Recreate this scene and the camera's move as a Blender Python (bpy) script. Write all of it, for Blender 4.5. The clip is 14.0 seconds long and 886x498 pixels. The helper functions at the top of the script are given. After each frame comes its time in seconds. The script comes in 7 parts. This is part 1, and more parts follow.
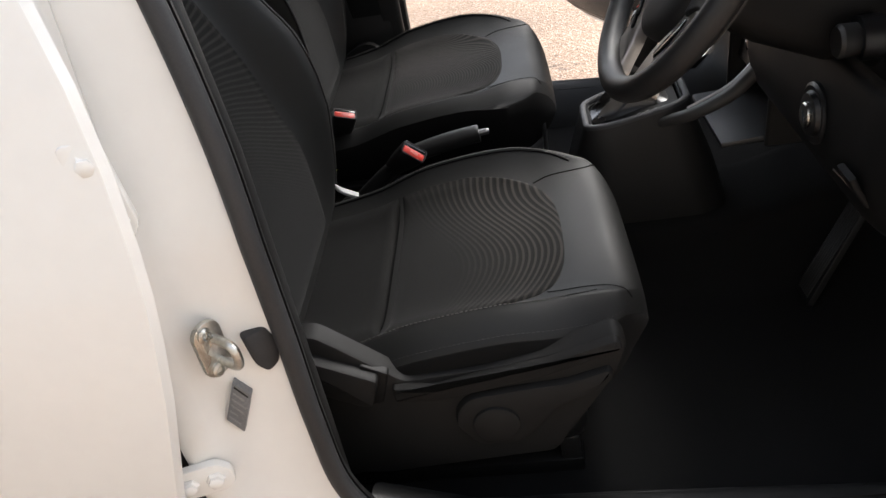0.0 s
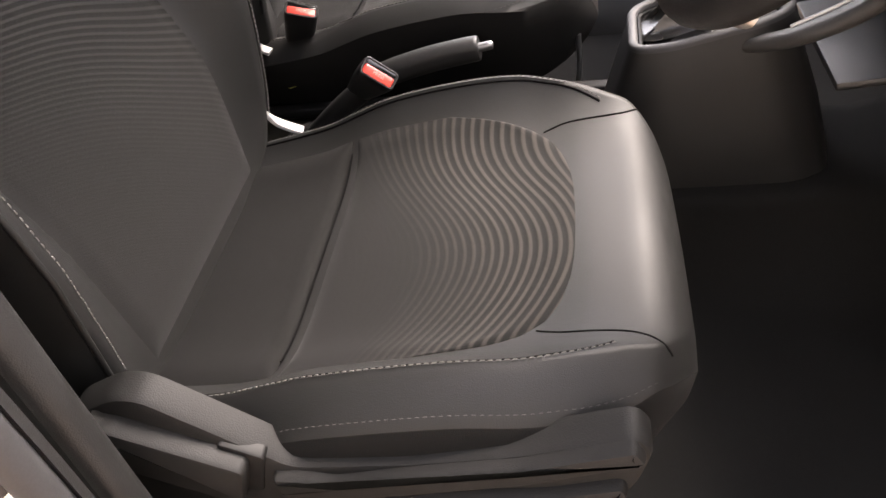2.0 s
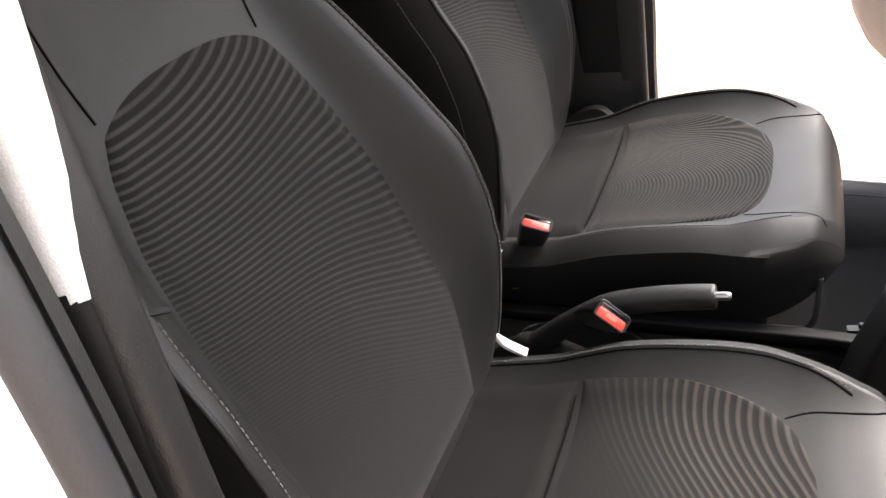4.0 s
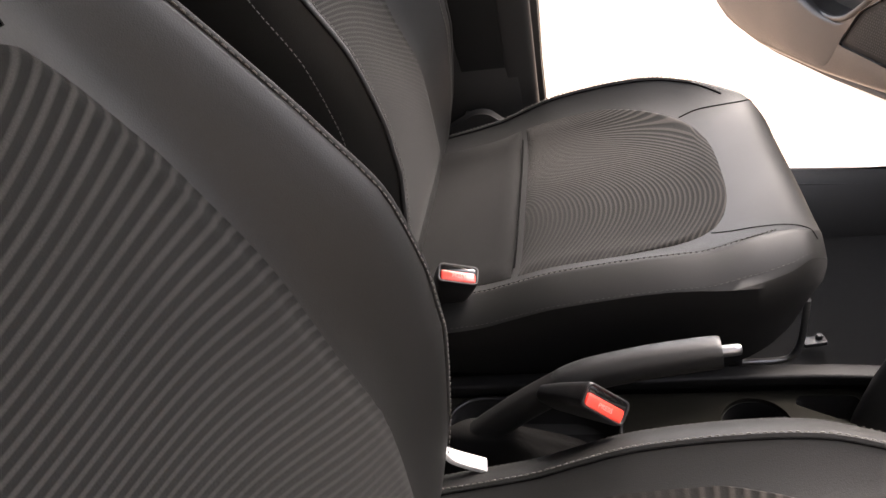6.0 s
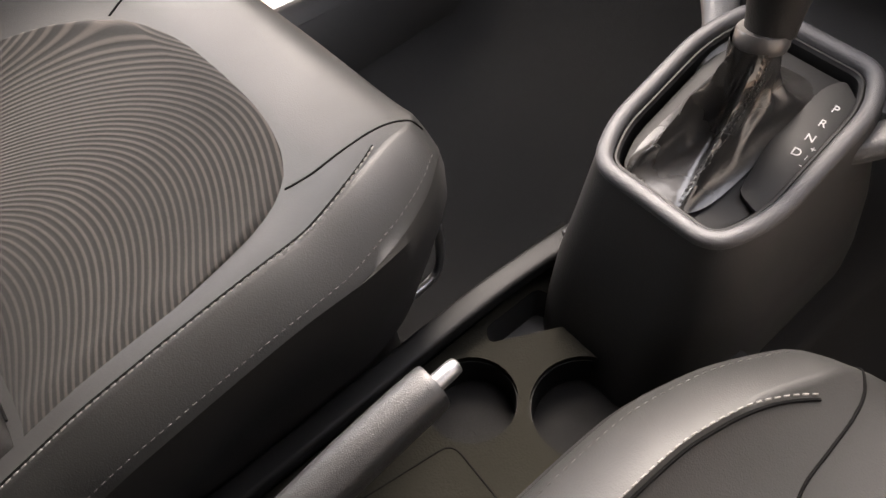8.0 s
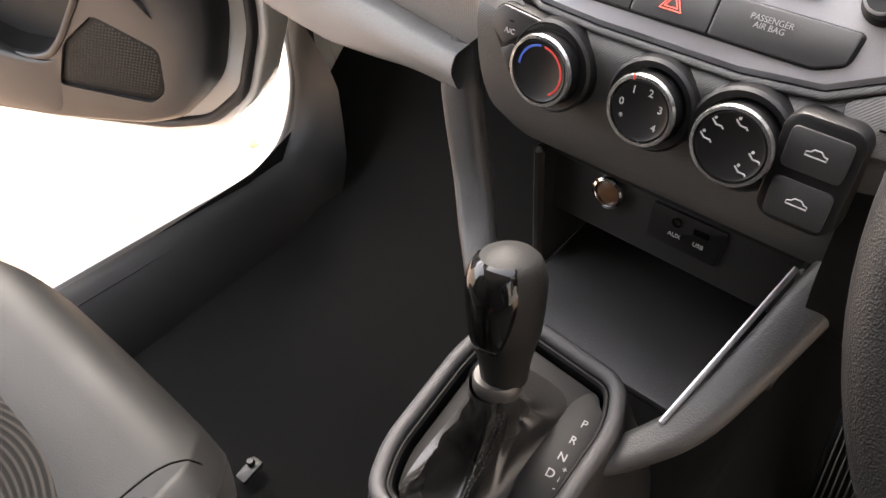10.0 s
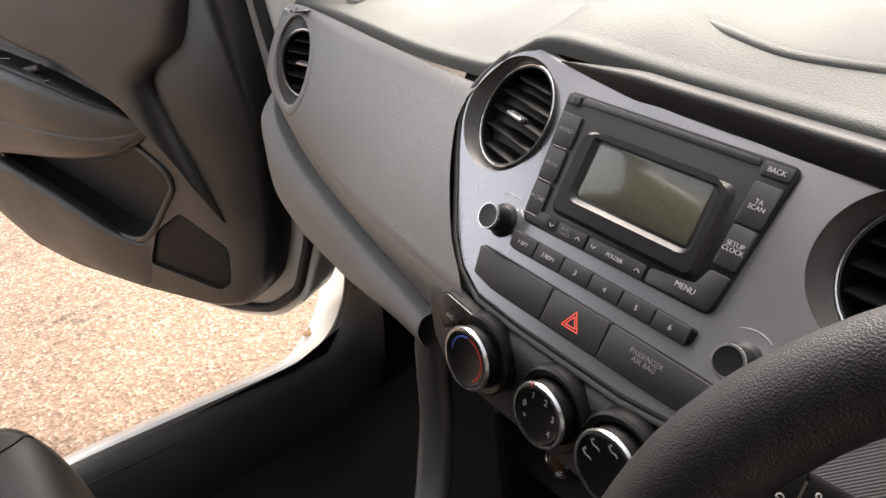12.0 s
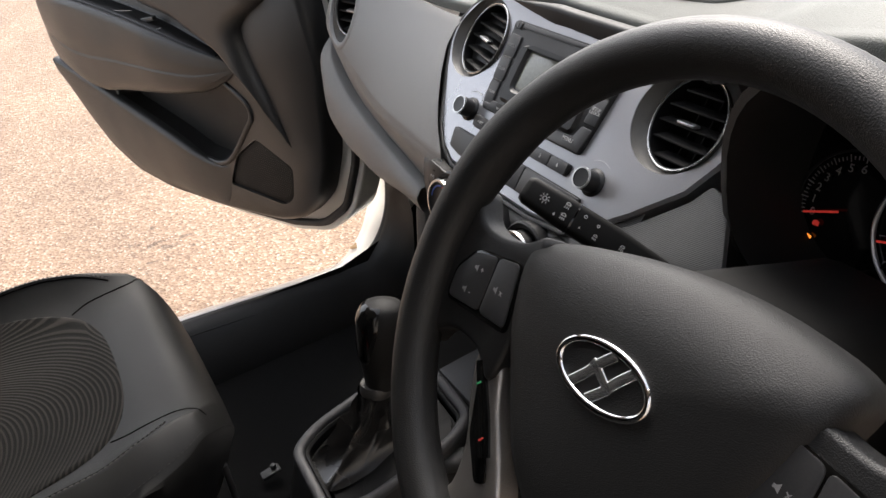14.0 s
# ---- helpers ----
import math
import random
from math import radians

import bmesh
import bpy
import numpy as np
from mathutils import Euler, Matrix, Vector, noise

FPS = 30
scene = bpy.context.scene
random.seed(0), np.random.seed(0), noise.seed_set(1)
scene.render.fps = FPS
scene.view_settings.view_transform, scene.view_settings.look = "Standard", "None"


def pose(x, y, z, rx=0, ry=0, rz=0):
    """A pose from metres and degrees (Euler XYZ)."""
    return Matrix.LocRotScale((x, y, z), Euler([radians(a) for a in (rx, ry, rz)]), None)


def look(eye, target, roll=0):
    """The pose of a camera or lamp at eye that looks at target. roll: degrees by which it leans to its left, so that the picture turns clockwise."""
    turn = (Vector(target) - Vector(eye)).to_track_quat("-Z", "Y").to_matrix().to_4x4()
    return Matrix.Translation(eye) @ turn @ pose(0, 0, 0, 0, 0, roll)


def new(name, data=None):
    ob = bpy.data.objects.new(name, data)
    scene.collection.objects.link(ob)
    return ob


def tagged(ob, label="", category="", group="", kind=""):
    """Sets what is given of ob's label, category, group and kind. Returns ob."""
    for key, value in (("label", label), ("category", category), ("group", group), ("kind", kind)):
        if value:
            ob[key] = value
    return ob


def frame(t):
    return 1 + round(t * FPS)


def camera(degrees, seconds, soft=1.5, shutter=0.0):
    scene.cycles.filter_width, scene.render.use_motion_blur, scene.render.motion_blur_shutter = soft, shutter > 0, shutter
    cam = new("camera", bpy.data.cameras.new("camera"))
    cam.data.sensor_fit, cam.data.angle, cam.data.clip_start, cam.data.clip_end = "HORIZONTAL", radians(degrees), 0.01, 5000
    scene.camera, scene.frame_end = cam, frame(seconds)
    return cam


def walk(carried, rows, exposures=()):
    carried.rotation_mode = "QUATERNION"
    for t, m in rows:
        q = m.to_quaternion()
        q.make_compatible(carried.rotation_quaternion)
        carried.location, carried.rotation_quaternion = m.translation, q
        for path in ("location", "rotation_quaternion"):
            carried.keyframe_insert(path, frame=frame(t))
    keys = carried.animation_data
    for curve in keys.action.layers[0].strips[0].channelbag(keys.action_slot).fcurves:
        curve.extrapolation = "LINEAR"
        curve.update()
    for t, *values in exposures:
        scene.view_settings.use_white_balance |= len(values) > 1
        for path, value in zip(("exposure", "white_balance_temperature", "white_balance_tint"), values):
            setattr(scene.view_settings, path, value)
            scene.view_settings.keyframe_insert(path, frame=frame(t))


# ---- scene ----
cam = camera(60.3, 14.0)
PATH = [
    (0, (0.405, -1.324, 1.231), (0.181, 0.32, 0.114), -10.5),
    (0.5, (0.393, -1.197, 1.173), (0.198, 0.436, 0.035), -10.3),
    (1, (0.433, -1.08, 1.103), (0.266, 0.502, -0.11), -10.4),
    (1.5, (0.458, -0.995, 1.064), (0.212, 0.505, -0.236), -10.8),
    (2, (0.469, -0.927, 1.07), (0.095, 0.527, -0.251), -11.4),
    (2.5, (0.458, -0.886, 1.101), (-0.095, 0.548, -0.179), -11.6),
    (3, (0.442, -0.866, 1.136), (-0.23, 0.573, -0.079), -11.5),
    (3.5, (0.415, -0.851, 1.187), (-0.324, 0.609, 0.038), -11.4),
    (4, (0.402, -0.844, 1.232), (-0.397, 0.651, 0.171), -11.7),
    (4.2, (0.394, -0.837, 1.242), (-0.417, 0.672, 0.209), -11.8),
    (6.3, (0.2, -0.483, 1.091), (-0.004, 1.128, -0.077), -10.5),
    (6.5, (0.206, -0.408, 1.055), (0.115, 1.147, -0.199), -10.8),
    (7, (0.198, -0.294, 1.017), (0.328, 1.107, -0.404), -10.8),
    (7.5, (0.208, -0.224, 1.001), (0.629, 0.987, -0.534), -9.6),
    (8, (0.225, -0.192, 1.006), (0.909, 0.822, -0.576), -8.3),
    (8.5, (0.259, -0.183, 1.027), (1.034, 0.742, -0.568), -8.2),
    (9, (0.291, -0.18, 1.049), (1.228, 0.695, -0.486), -5.1),
    (9.2, (0.313, -0.181, 1.066), (1.295, 0.693, -0.441), -4.7),
    (11.3, (0.483, -0.253, 1.188), (1.383, 1.08, -0.001), -5.8),
    (11.5, (0.493, -0.26, 1.199), (1.405, 1.102, 0.053), -5.7),
    (12, (0.51, -0.29, 1.214), (1.45, 1.112, 0.142), -5.6),
    (12.5, (0.489, -0.355, 1.232), (1.431, 1.062, 0.181), -5.8),
    (13, (0.452, -0.441, 1.242), (1.308, 1.037, 0.202), -6.0),
    (13.5, (0.428, -0.52, 1.238), (1.228, 0.982, 0.188), -6.0),
    (14, (0.416, -0.589, 1.247), (1.198, 0.903, 0.169), -5.9),
]
EXPOSURES = [(0, 2.1, 6300, 10), (0.5, 2.4, 6300, 10), (1.0, 3.6, 7000, 16), (1.5, 3.8, 7000, 18), (2.5, 3.85, 6900, 18), (4.2, 3.75, 6600, 14), (6.3, 3.8, 6900, 18), (7.0, 3.98, 7000, 20), (7.5, 4.1, 7000, 18), (8.0, 4.05, 7000, 16), (8.5, 4.0, 6900, 14), (9.2, 4.3, 6900, 14), (11.3, 2.4, 7000, 14), (14.0, 2.05, 6600, 11)]
walk(cam, [(t, look(eye, target, roll)) for t, eye, target, roll in PATH], exposures=EXPOSURES)

# ---- light ----
world = bpy.data.worlds.new("world")
scene.world = world
world.use_nodes = True
wn, wl = world.node_tree.nodes, world.node_tree.links
sky = wn.new("ShaderNodeTexSky")
sky.sky_type, sky.sun_disc = "NISHITA", False
sky.sun_elevation, sky.sun_rotation = radians(48), radians(41)
sky.air_density, sky.dust_density, sky.ozone_density = 1.0, 3.0, 1.0
wn["Background"].inputs["Strength"].default_value = 0.125
hazy = wn.new("ShaderNodeHueSaturation")
hazy.inputs["Saturation"].default_value = 0.35
wl.new(sky.outputs["Color"], hazy.inputs["Color"])
wl.new(hazy.outputs["Color"], wn["Background"].inputs["Color"])
sun_data = bpy.data.lights.new("sun", "SUN")
sun_data.energy, sun_data.angle, sun_data.color = 1.35, radians(30), (1.0, 0.94, 0.86)
sun = new("sun", sun_data)
sun.matrix_world = look((0.4 + 4.6, 5.2, 0.6 + 7.8), (0.4, 0.0, 0.6))


# ---- building helpers ----
def finish(name, bm, material, sharp=35):
    bmesh.ops.recalc_face_normals(bm, faces=bm.faces)
    me = bpy.data.meshes.new(name)
    bm.to_mesh(me)
    bm.free()
    me.polygons.foreach_set("use_smooth", [len(p.vertices) <= 6 for p in me.polygons])
    me.set_sharp_from_angle(angle=radians(sharp))
    if material:
        me.materials.append(material)
    return me


def part(name, bm, material, parent=None, label="", m=None, sharp=35):
    """One mesh object from a bmesh, under a thing or a part."""
    ob = new(name, finish(name, bm, material, sharp))
    if m is not None:
        ob.matrix_basis = m
    if parent is not None:
        ob.parent = parent
    return tagged(ob, label)


def thing(name, label, category, group="", kind="", m=None):
    ob = new(name)
    ob.empty_display_size = 0.05
    if m is not None:
        ob.matrix_basis = m
    return tagged(ob, label, category, group, kind)


def solo(name, bm, material, label, category, group="", kind="", sharp=35):
    return tagged(part(name, bm, material, sharp=sharp), label, category, group, kind)


def rings_mesh(rings, closed=True, cap0=True, cap1=True, bm=None):
    """Skin over a row of rings that have the same number of points."""
    bm = bm or bmesh.new()
    vs = [[bm.verts.new(p) for p in ring] for ring in rings]
    n = len(vs[0])
    last = n if closed else n - 1
    for a, b in zip(vs, vs[1:]):
        for i in range(last):
            j = (i + 1) % n
            bm.faces.new((a[i], a[j], b[j], b[i]))
    if closed and cap0:
        bm.faces.new(vs[0][::-1])
    if closed and cap1:
        bm.faces.new(vs[-1])
    return bm


def catmull(points, n, closed=False):
    """A smooth line through the points, n steps a span."""
    pts = [Vector(p) for p in points]
    out, k = [], len(pts)
    spans = k if closed else k - 1
    for i in range(spans):
        if closed:
            p0, p1, p2, p3 = pts[i - 1], pts[i], pts[(i + 1) % k], pts[(i + 2) % k]
        else:
            p0, p1, p2, p3 = pts[max(i - 1, 0)], pts[i], pts[i + 1], pts[min(i + 2, k - 1)]
        for s in range(n):
            t = s / n
            out.append(0.5 * (2 * p1 + (p2 - p0) * t + (2 * p0 - 5 * p1 + 4 * p2 - p3) * t * t + (3 * p1 - p0 - 3 * p2 + p3) * t ** 3))
    if not closed:
        out.append(pts[-1])
    return out


def sweep(points, section, closed=False, up=(0, 0, 1), bm=None, scale=None):
    """A section (list of (side, up)) carried along a line."""
    pts = [Vector(p) for p in points]
    k, rings = len(pts), []
    for i, p in enumerate(pts):
        a = pts[i - 1] if (i or closed) else p
        b = pts[(i + 1) % k] if (i < k - 1 or closed) else p
        d = (b - a).normalized()
        side = d.cross(Vector(up))
        side = side.normalized() if side.length > 1e-5 else Vector((1, 0, 0))
        top = side.cross(d).normalized()
        f = scale[i] if scale else 1.0
        rings.append([p + side * (u * f) + top * (v * f) for u, v in section])
    if closed:
        bm = bm or bmesh.new()
        vs = [[bm.verts.new(q) for q in r] for r in rings]
        n = len(section)
        for i in range(k):
            a, b = vs[i], vs[(i + 1) % k]
            for j in range(n):
                bm.faces.new((a[j], a[(j + 1) % n], b[(j + 1) % n], b[j]))
        return bm
    return rings_mesh(rings, bm=bm)


def circle(r, n=12, ry=None):
    return [(r * math.cos(2 * math.pi * i / n), (ry or r) * math.sin(2 * math.pi * i / n)) for i in range(n)]


def tube(points, r, n=10, closed=False, up=(0, 0, 1), bm=None):
    return sweep(points, circle(r, n), closed, up, bm)


def rbox(sx, sy, sz, bevel=0.004, seg=2, m=None, bm=None):
    """A box with rounded edges, centred."""
    b = bmesh.new()
    bmesh.ops.create_cube(b, size=1.0, matrix=Matrix.Diagonal((sx, sy, sz, 1)))
    if bevel > 0:
        bmesh.ops.bevel(b, geom=b.edges[:], offset=min(bevel, 0.49 * min(sx, sy, sz)), segments=seg, profile=0.5, affect="EDGES")
    if m is not None:
        bmesh.ops.transform(b, matrix=m, verts=b.verts)
    if bm is None:
        return b
    return join(bm, b)


def join(bm, other):
    tmp = bpy.data.meshes.new("tmp")
    other.to_mesh(tmp)
    other.free()
    bm.from_mesh(tmp)
    bpy.data.meshes.remove(tmp)
    return bm


def revolve(profile, n=32, m=None, bm=None):
    """A profile of (radius, height) turned round the local z axis."""
    b = bmesh.new()
    rings = [[b.verts.new((max(r, 0.0) * math.cos(2 * math.pi * i / n), max(r, 0.0) * math.sin(2 * math.pi * i / n), h)) for i in range(n)] for r, h in profile]
    for a, c in zip(rings, rings[1:]):
        for i in range(n):
            b.faces.new((a[i], a[(i + 1) % n], c[(i + 1) % n], c[i]))
    bmesh.ops.remove_doubles(b, verts=b.verts, dist=1e-6)
    if m is not None:
        bmesh.ops.transform(b, matrix=m, verts=b.verts)
    return b if bm is None else join(bm, b)


def rrect(w, h, r, n=5):
    """Outline of a rectangle with round corners, centred."""
    out = []
    for cx, cy, a0 in ((w / 2 - r, h / 2 - r, 0), (-w / 2 + r, h / 2 - r, 90), (-w / 2 + r, -h / 2 + r, 180), (w / 2 - r, -h / 2 + r, 270)):
        for i in range(n + 1):
            a = radians(a0 + 90 * i / n)
            out.append((cx + r * math.cos(a), cy + r * math.sin(a)))
    return out


def rounded(points, r, n=4):
    """Rounds the corners of a closed outline."""
    out, k = [], len(points)
    for i in range(k):
        p, a, b = (Vector(points[j % k]) for j in (i, i - 1, i + 1))
        da, db = a - p, b - p
        q = min(r, 0.45 * da.length, 0.45 * db.length)
        s, e = p + da.normalized() * q, p + db.normalized() * q
        for j in range(n + 1):
            t = j / n
            v = s * (1 - t) ** 2 + p * 2 * t * (1 - t) + e * t * t
            out.append((v.x, v.y))
    return out


def inset(points, d):
    k, out = len(points), []
    area = sum(points[i - 1][0] * points[i][1] - points[i][0] * points[i - 1][1] for i in range(k))
    sgn = 1 if area > 0 else -1
    for i in range(k):
        p, a, b = Vector(points[i]), Vector(points[i - 1]), Vector(points[(i + 1) % k])
        t = b - a
        if t.length < 1e-9:
            out.append((p.x, p.y))
            continue
        t.normalize()
        nrm = Vector((-t.y, t.x)) * sgn
        out.append((p.x + nrm.x * d, p.y + nrm.y * d))
    return out


def plate(outline, depth, bevel=0.0015, m=None, bm=None, back=True):
    """A solid plate from a flat outline: local z from -depth to 0, with the front edge rounded."""
    rings = [[(x, y, -depth) for x, y in outline], [(x, y, -bevel) for x, y in outline]]
    if bevel > 0:
        i1, i2 = inset(outline, bevel * 0.3), inset(outline, bevel)
        rings += [[(x, y, -bevel * 0.3) for x, y in i1], [(x, y, 0) for x, y in i2]]
    b = rings_mesh(rings, cap0=back)
    if m is not None:
        bmesh.ops.transform(b, matrix=m, verts=b.verts)
    return b if bm is None else join(bm, b)


def ring_plate(outer, inner, depth, bevel=0.001, m=None, bm=None):
    """A frame between two outlines with the same number of points."""
    b = bmesh.new()
    loops = [[(x, y, -depth) for x, y in outer], [(x, y, -bevel) for x, y in outer], [(x, y, 0) for x, y in inset(outer, bevel)],
             [(x, y, 0) for x, y in inset(inner, -bevel)], [(x, y, -bevel) for x, y in inner], [(x, y, -depth) for x, y in inner]]
    vs = [[b.verts.new(p) for p in lp] for lp in loops]
    n = len(outer)
    for a, c in zip(vs, vs[1:] + vs[:1]):
        for i in range(n):
            b.faces.new((a[i], a[(i + 1) % n], c[(i + 1) % n], c[i]))
    if m is not None:
        bmesh.ops.transform(b, matrix=m, verts=b.verts)
    return b if bm is None else join(bm, b)


def axes(origin, x, y, z):
    """A pose from an origin and three axes."""
    m = Matrix.Identity(4)
    for i, v in enumerate((x, y, z)):
        m.col[i][:3] = Vector(v).normalized()
    m.translation = Vector(origin)
    return m


def stitches(points, length=0.0042, gap=0.0022, w=0.0011, bm=None):
    """Short threads along a line that lies on a surface; points are (place, normal)."""
    bm = bm or bmesh.new()
    acc, nxt = 0.0, 0.0
    for (p, n), (q, n2) in zip(points, points[1:]):
        p, q, n = Vector(p), Vector(q), Vector(n).normalized()
        d = q - p
        seg = d.length
        if seg < 1e-7:
            continue
        d.normalize()
        s = n.cross(d).normalized()
        while nxt <= acc + seg:
            c = p + d * (nxt - acc)
            top = []
            for a, b2, h in ((-0.5, -1, -0.3), (-0.5, 1, -0.3), (0.5, 1, -0.3), (0.5, -1, -0.3), (-0.32, -0.5, 1), (-0.32, 0.5, 1), (0.32, 0.5, 1), (0.32, -0.5, 1)):
                top.append(bm.verts.new(c + d * (a * length) + s * (b2 * w * 0.5) + n * (h * w * 0.6)))
            for f in ((4, 5, 6, 7), (0, 1, 5, 4), (1, 2, 6, 5), (2, 3, 7, 6), (3, 0, 4, 7)):
                bm.faces.new([top[i] for i in f])
            nxt += length + gap
        acc += seg
    return bm


def lerp(table, t):
    """Smooth reading of a table of (t, value), with no overshoot."""
    k = len(table)
    if t <= table[0][0]:
        return table[0][1]
    if t >= table[-1][0]:
        return table[-1][1]
    i = 0
    while t > table[i + 1][0]:
        i += 1

    def secant(m):
        return (table[m + 1][1] - table[m][1]) / (table[m + 1][0] - table[m][0])

    def slope(m):
        if m == 0:
            return secant(0)
        if m == k - 1:
            return secant(k - 2)
        a, b = secant(m - 1), secant(m)
        return 0.0 if a * b <= 0 else 2 * a * b / (a + b)

    (t0, v0), (t1, v1) = table[i], table[i + 1]
    h = t1 - t0
    f = (t - t0) / h
    return ((2 * f ** 3 - 3 * f * f + 1) * v0 + (f ** 3 - 2 * f * f + f) * h * slope(i)
            + (3 * f * f - 2 * f ** 3) * v1 + (f ** 3 - f * f) * h * slope(i + 1))


# ---- materials ----
def material(name, base, rough=0.5, metal=0.0, grain=None, bump=0.1, spread=0.12, stain=0.06, spec=0.5, coat=0.0, sheen=0.0, stain_scale=6.0, rough_var=0.08):
    """A surface with a fine grain (scale a metre, kind) that gives relief, and slow changes of tone and gloss."""
    mt = bpy.data.materials.new(name)
    mt.use_nodes = True
    nt = mt.node_tree
    b = nt.nodes["Principled BSDF"]
    b.inputs["Metallic"].default_value = metal
    b.inputs["Specular IOR Level"].default_value = spec
    b.inputs["Coat Weight"].default_value = coat
    b.inputs["Coat Roughness"].default_value = 0.05
    b.inputs["Sheen Weight"].default_value = sheen
    b.inputs["Sheen Roughness"].default_value = 0.5
    co = nt.nodes.new("ShaderNodeTexCoord")
    slow = nt.nodes.new("ShaderNodeTexNoise")
    slow.inputs["Scale"].default_value, slow.inputs["Detail"].default_value = stain_scale, 5.0
    nt.links.new(co.outputs["Object"], slow.inputs["Vector"])
    fine = nt.nodes.new("ShaderNodeTexNoise")
    fine.inputs["Scale"].default_value, fine.inputs["Detail"].default_value = (grain[0] if grain else 300), 3.0
    nt.links.new(co.outputs["Object"], fine.inputs["Vector"])
    height = fine.outputs["Fac"]
    if grain and grain[1] == "cells":
        vor = nt.nodes.new("ShaderNodeTexVoronoi")
        vor.feature, vor.inputs["Scale"].default_value = "SMOOTH_F1", grain[0]
        nt.links.new(co.outputs["Object"], vor.inputs["Vector"])
        height = vor.outputs["Distance"]
    def rng(src, lo, hi, a=0.3, z=0.7):
        r = nt.nodes.new("ShaderNodeMapRange")
        r.inputs["From Min"].default_value, r.inputs["From Max"].default_value = a, z
        r.inputs["To Min"].default_value, r.inputs["To Max"].default_value = lo, hi
        nt.links.new(src, r.inputs["Value"])
        return r.outputs["Result"]
    tone = nt.nodes.new("ShaderNodeMath")
    tone.operation = "MULTIPLY"
    nt.links.new(rng(slow.outputs["Fac"], 1 - stain, 1 + stain), tone.inputs[0])
    nt.links.new(rng(fine.outputs["Fac"], 1 - spread, 1 + spread), tone.inputs[1])
    mul = nt.nodes.new("ShaderNodeVectorMath")
    mul.operation = "SCALE"
    mul.inputs[0].default_value = base
    nt.links.new(tone.outputs[0], mul.inputs["Scale"])
    nt.links.new(mul.outputs[0], b.inputs["Base Color"])
    nt.links.new(rng(slow.outputs["Fac"], max(rough - rough_var, 0.02), min(rough + rough_var, 1.0)), b.inputs["Roughness"])
    if bump > 0:
        bp = nt.nodes.new("ShaderNodeBump")
        bp.inputs["Strength"].default_value, bp.inputs["Distance"].default_value = bump, 0.0006
        nt.links.new(height, bp.inputs["Height"])
        nt.links.new(bp.outputs[0], b.inputs["Normal"])
    return mt


def glow(name, colour, strength):
    mt = bpy.data.materials.new(name)
    mt.use_nodes = True
    b = mt.node_tree.nodes["Principled BSDF"]
    b.inputs["Base Color"].default_value = (*colour, 1)
    b.inputs["Emission Color"].default_value = (*colour, 1)
    b.inputs["Emission Strength"].default_value = strength
    return mt


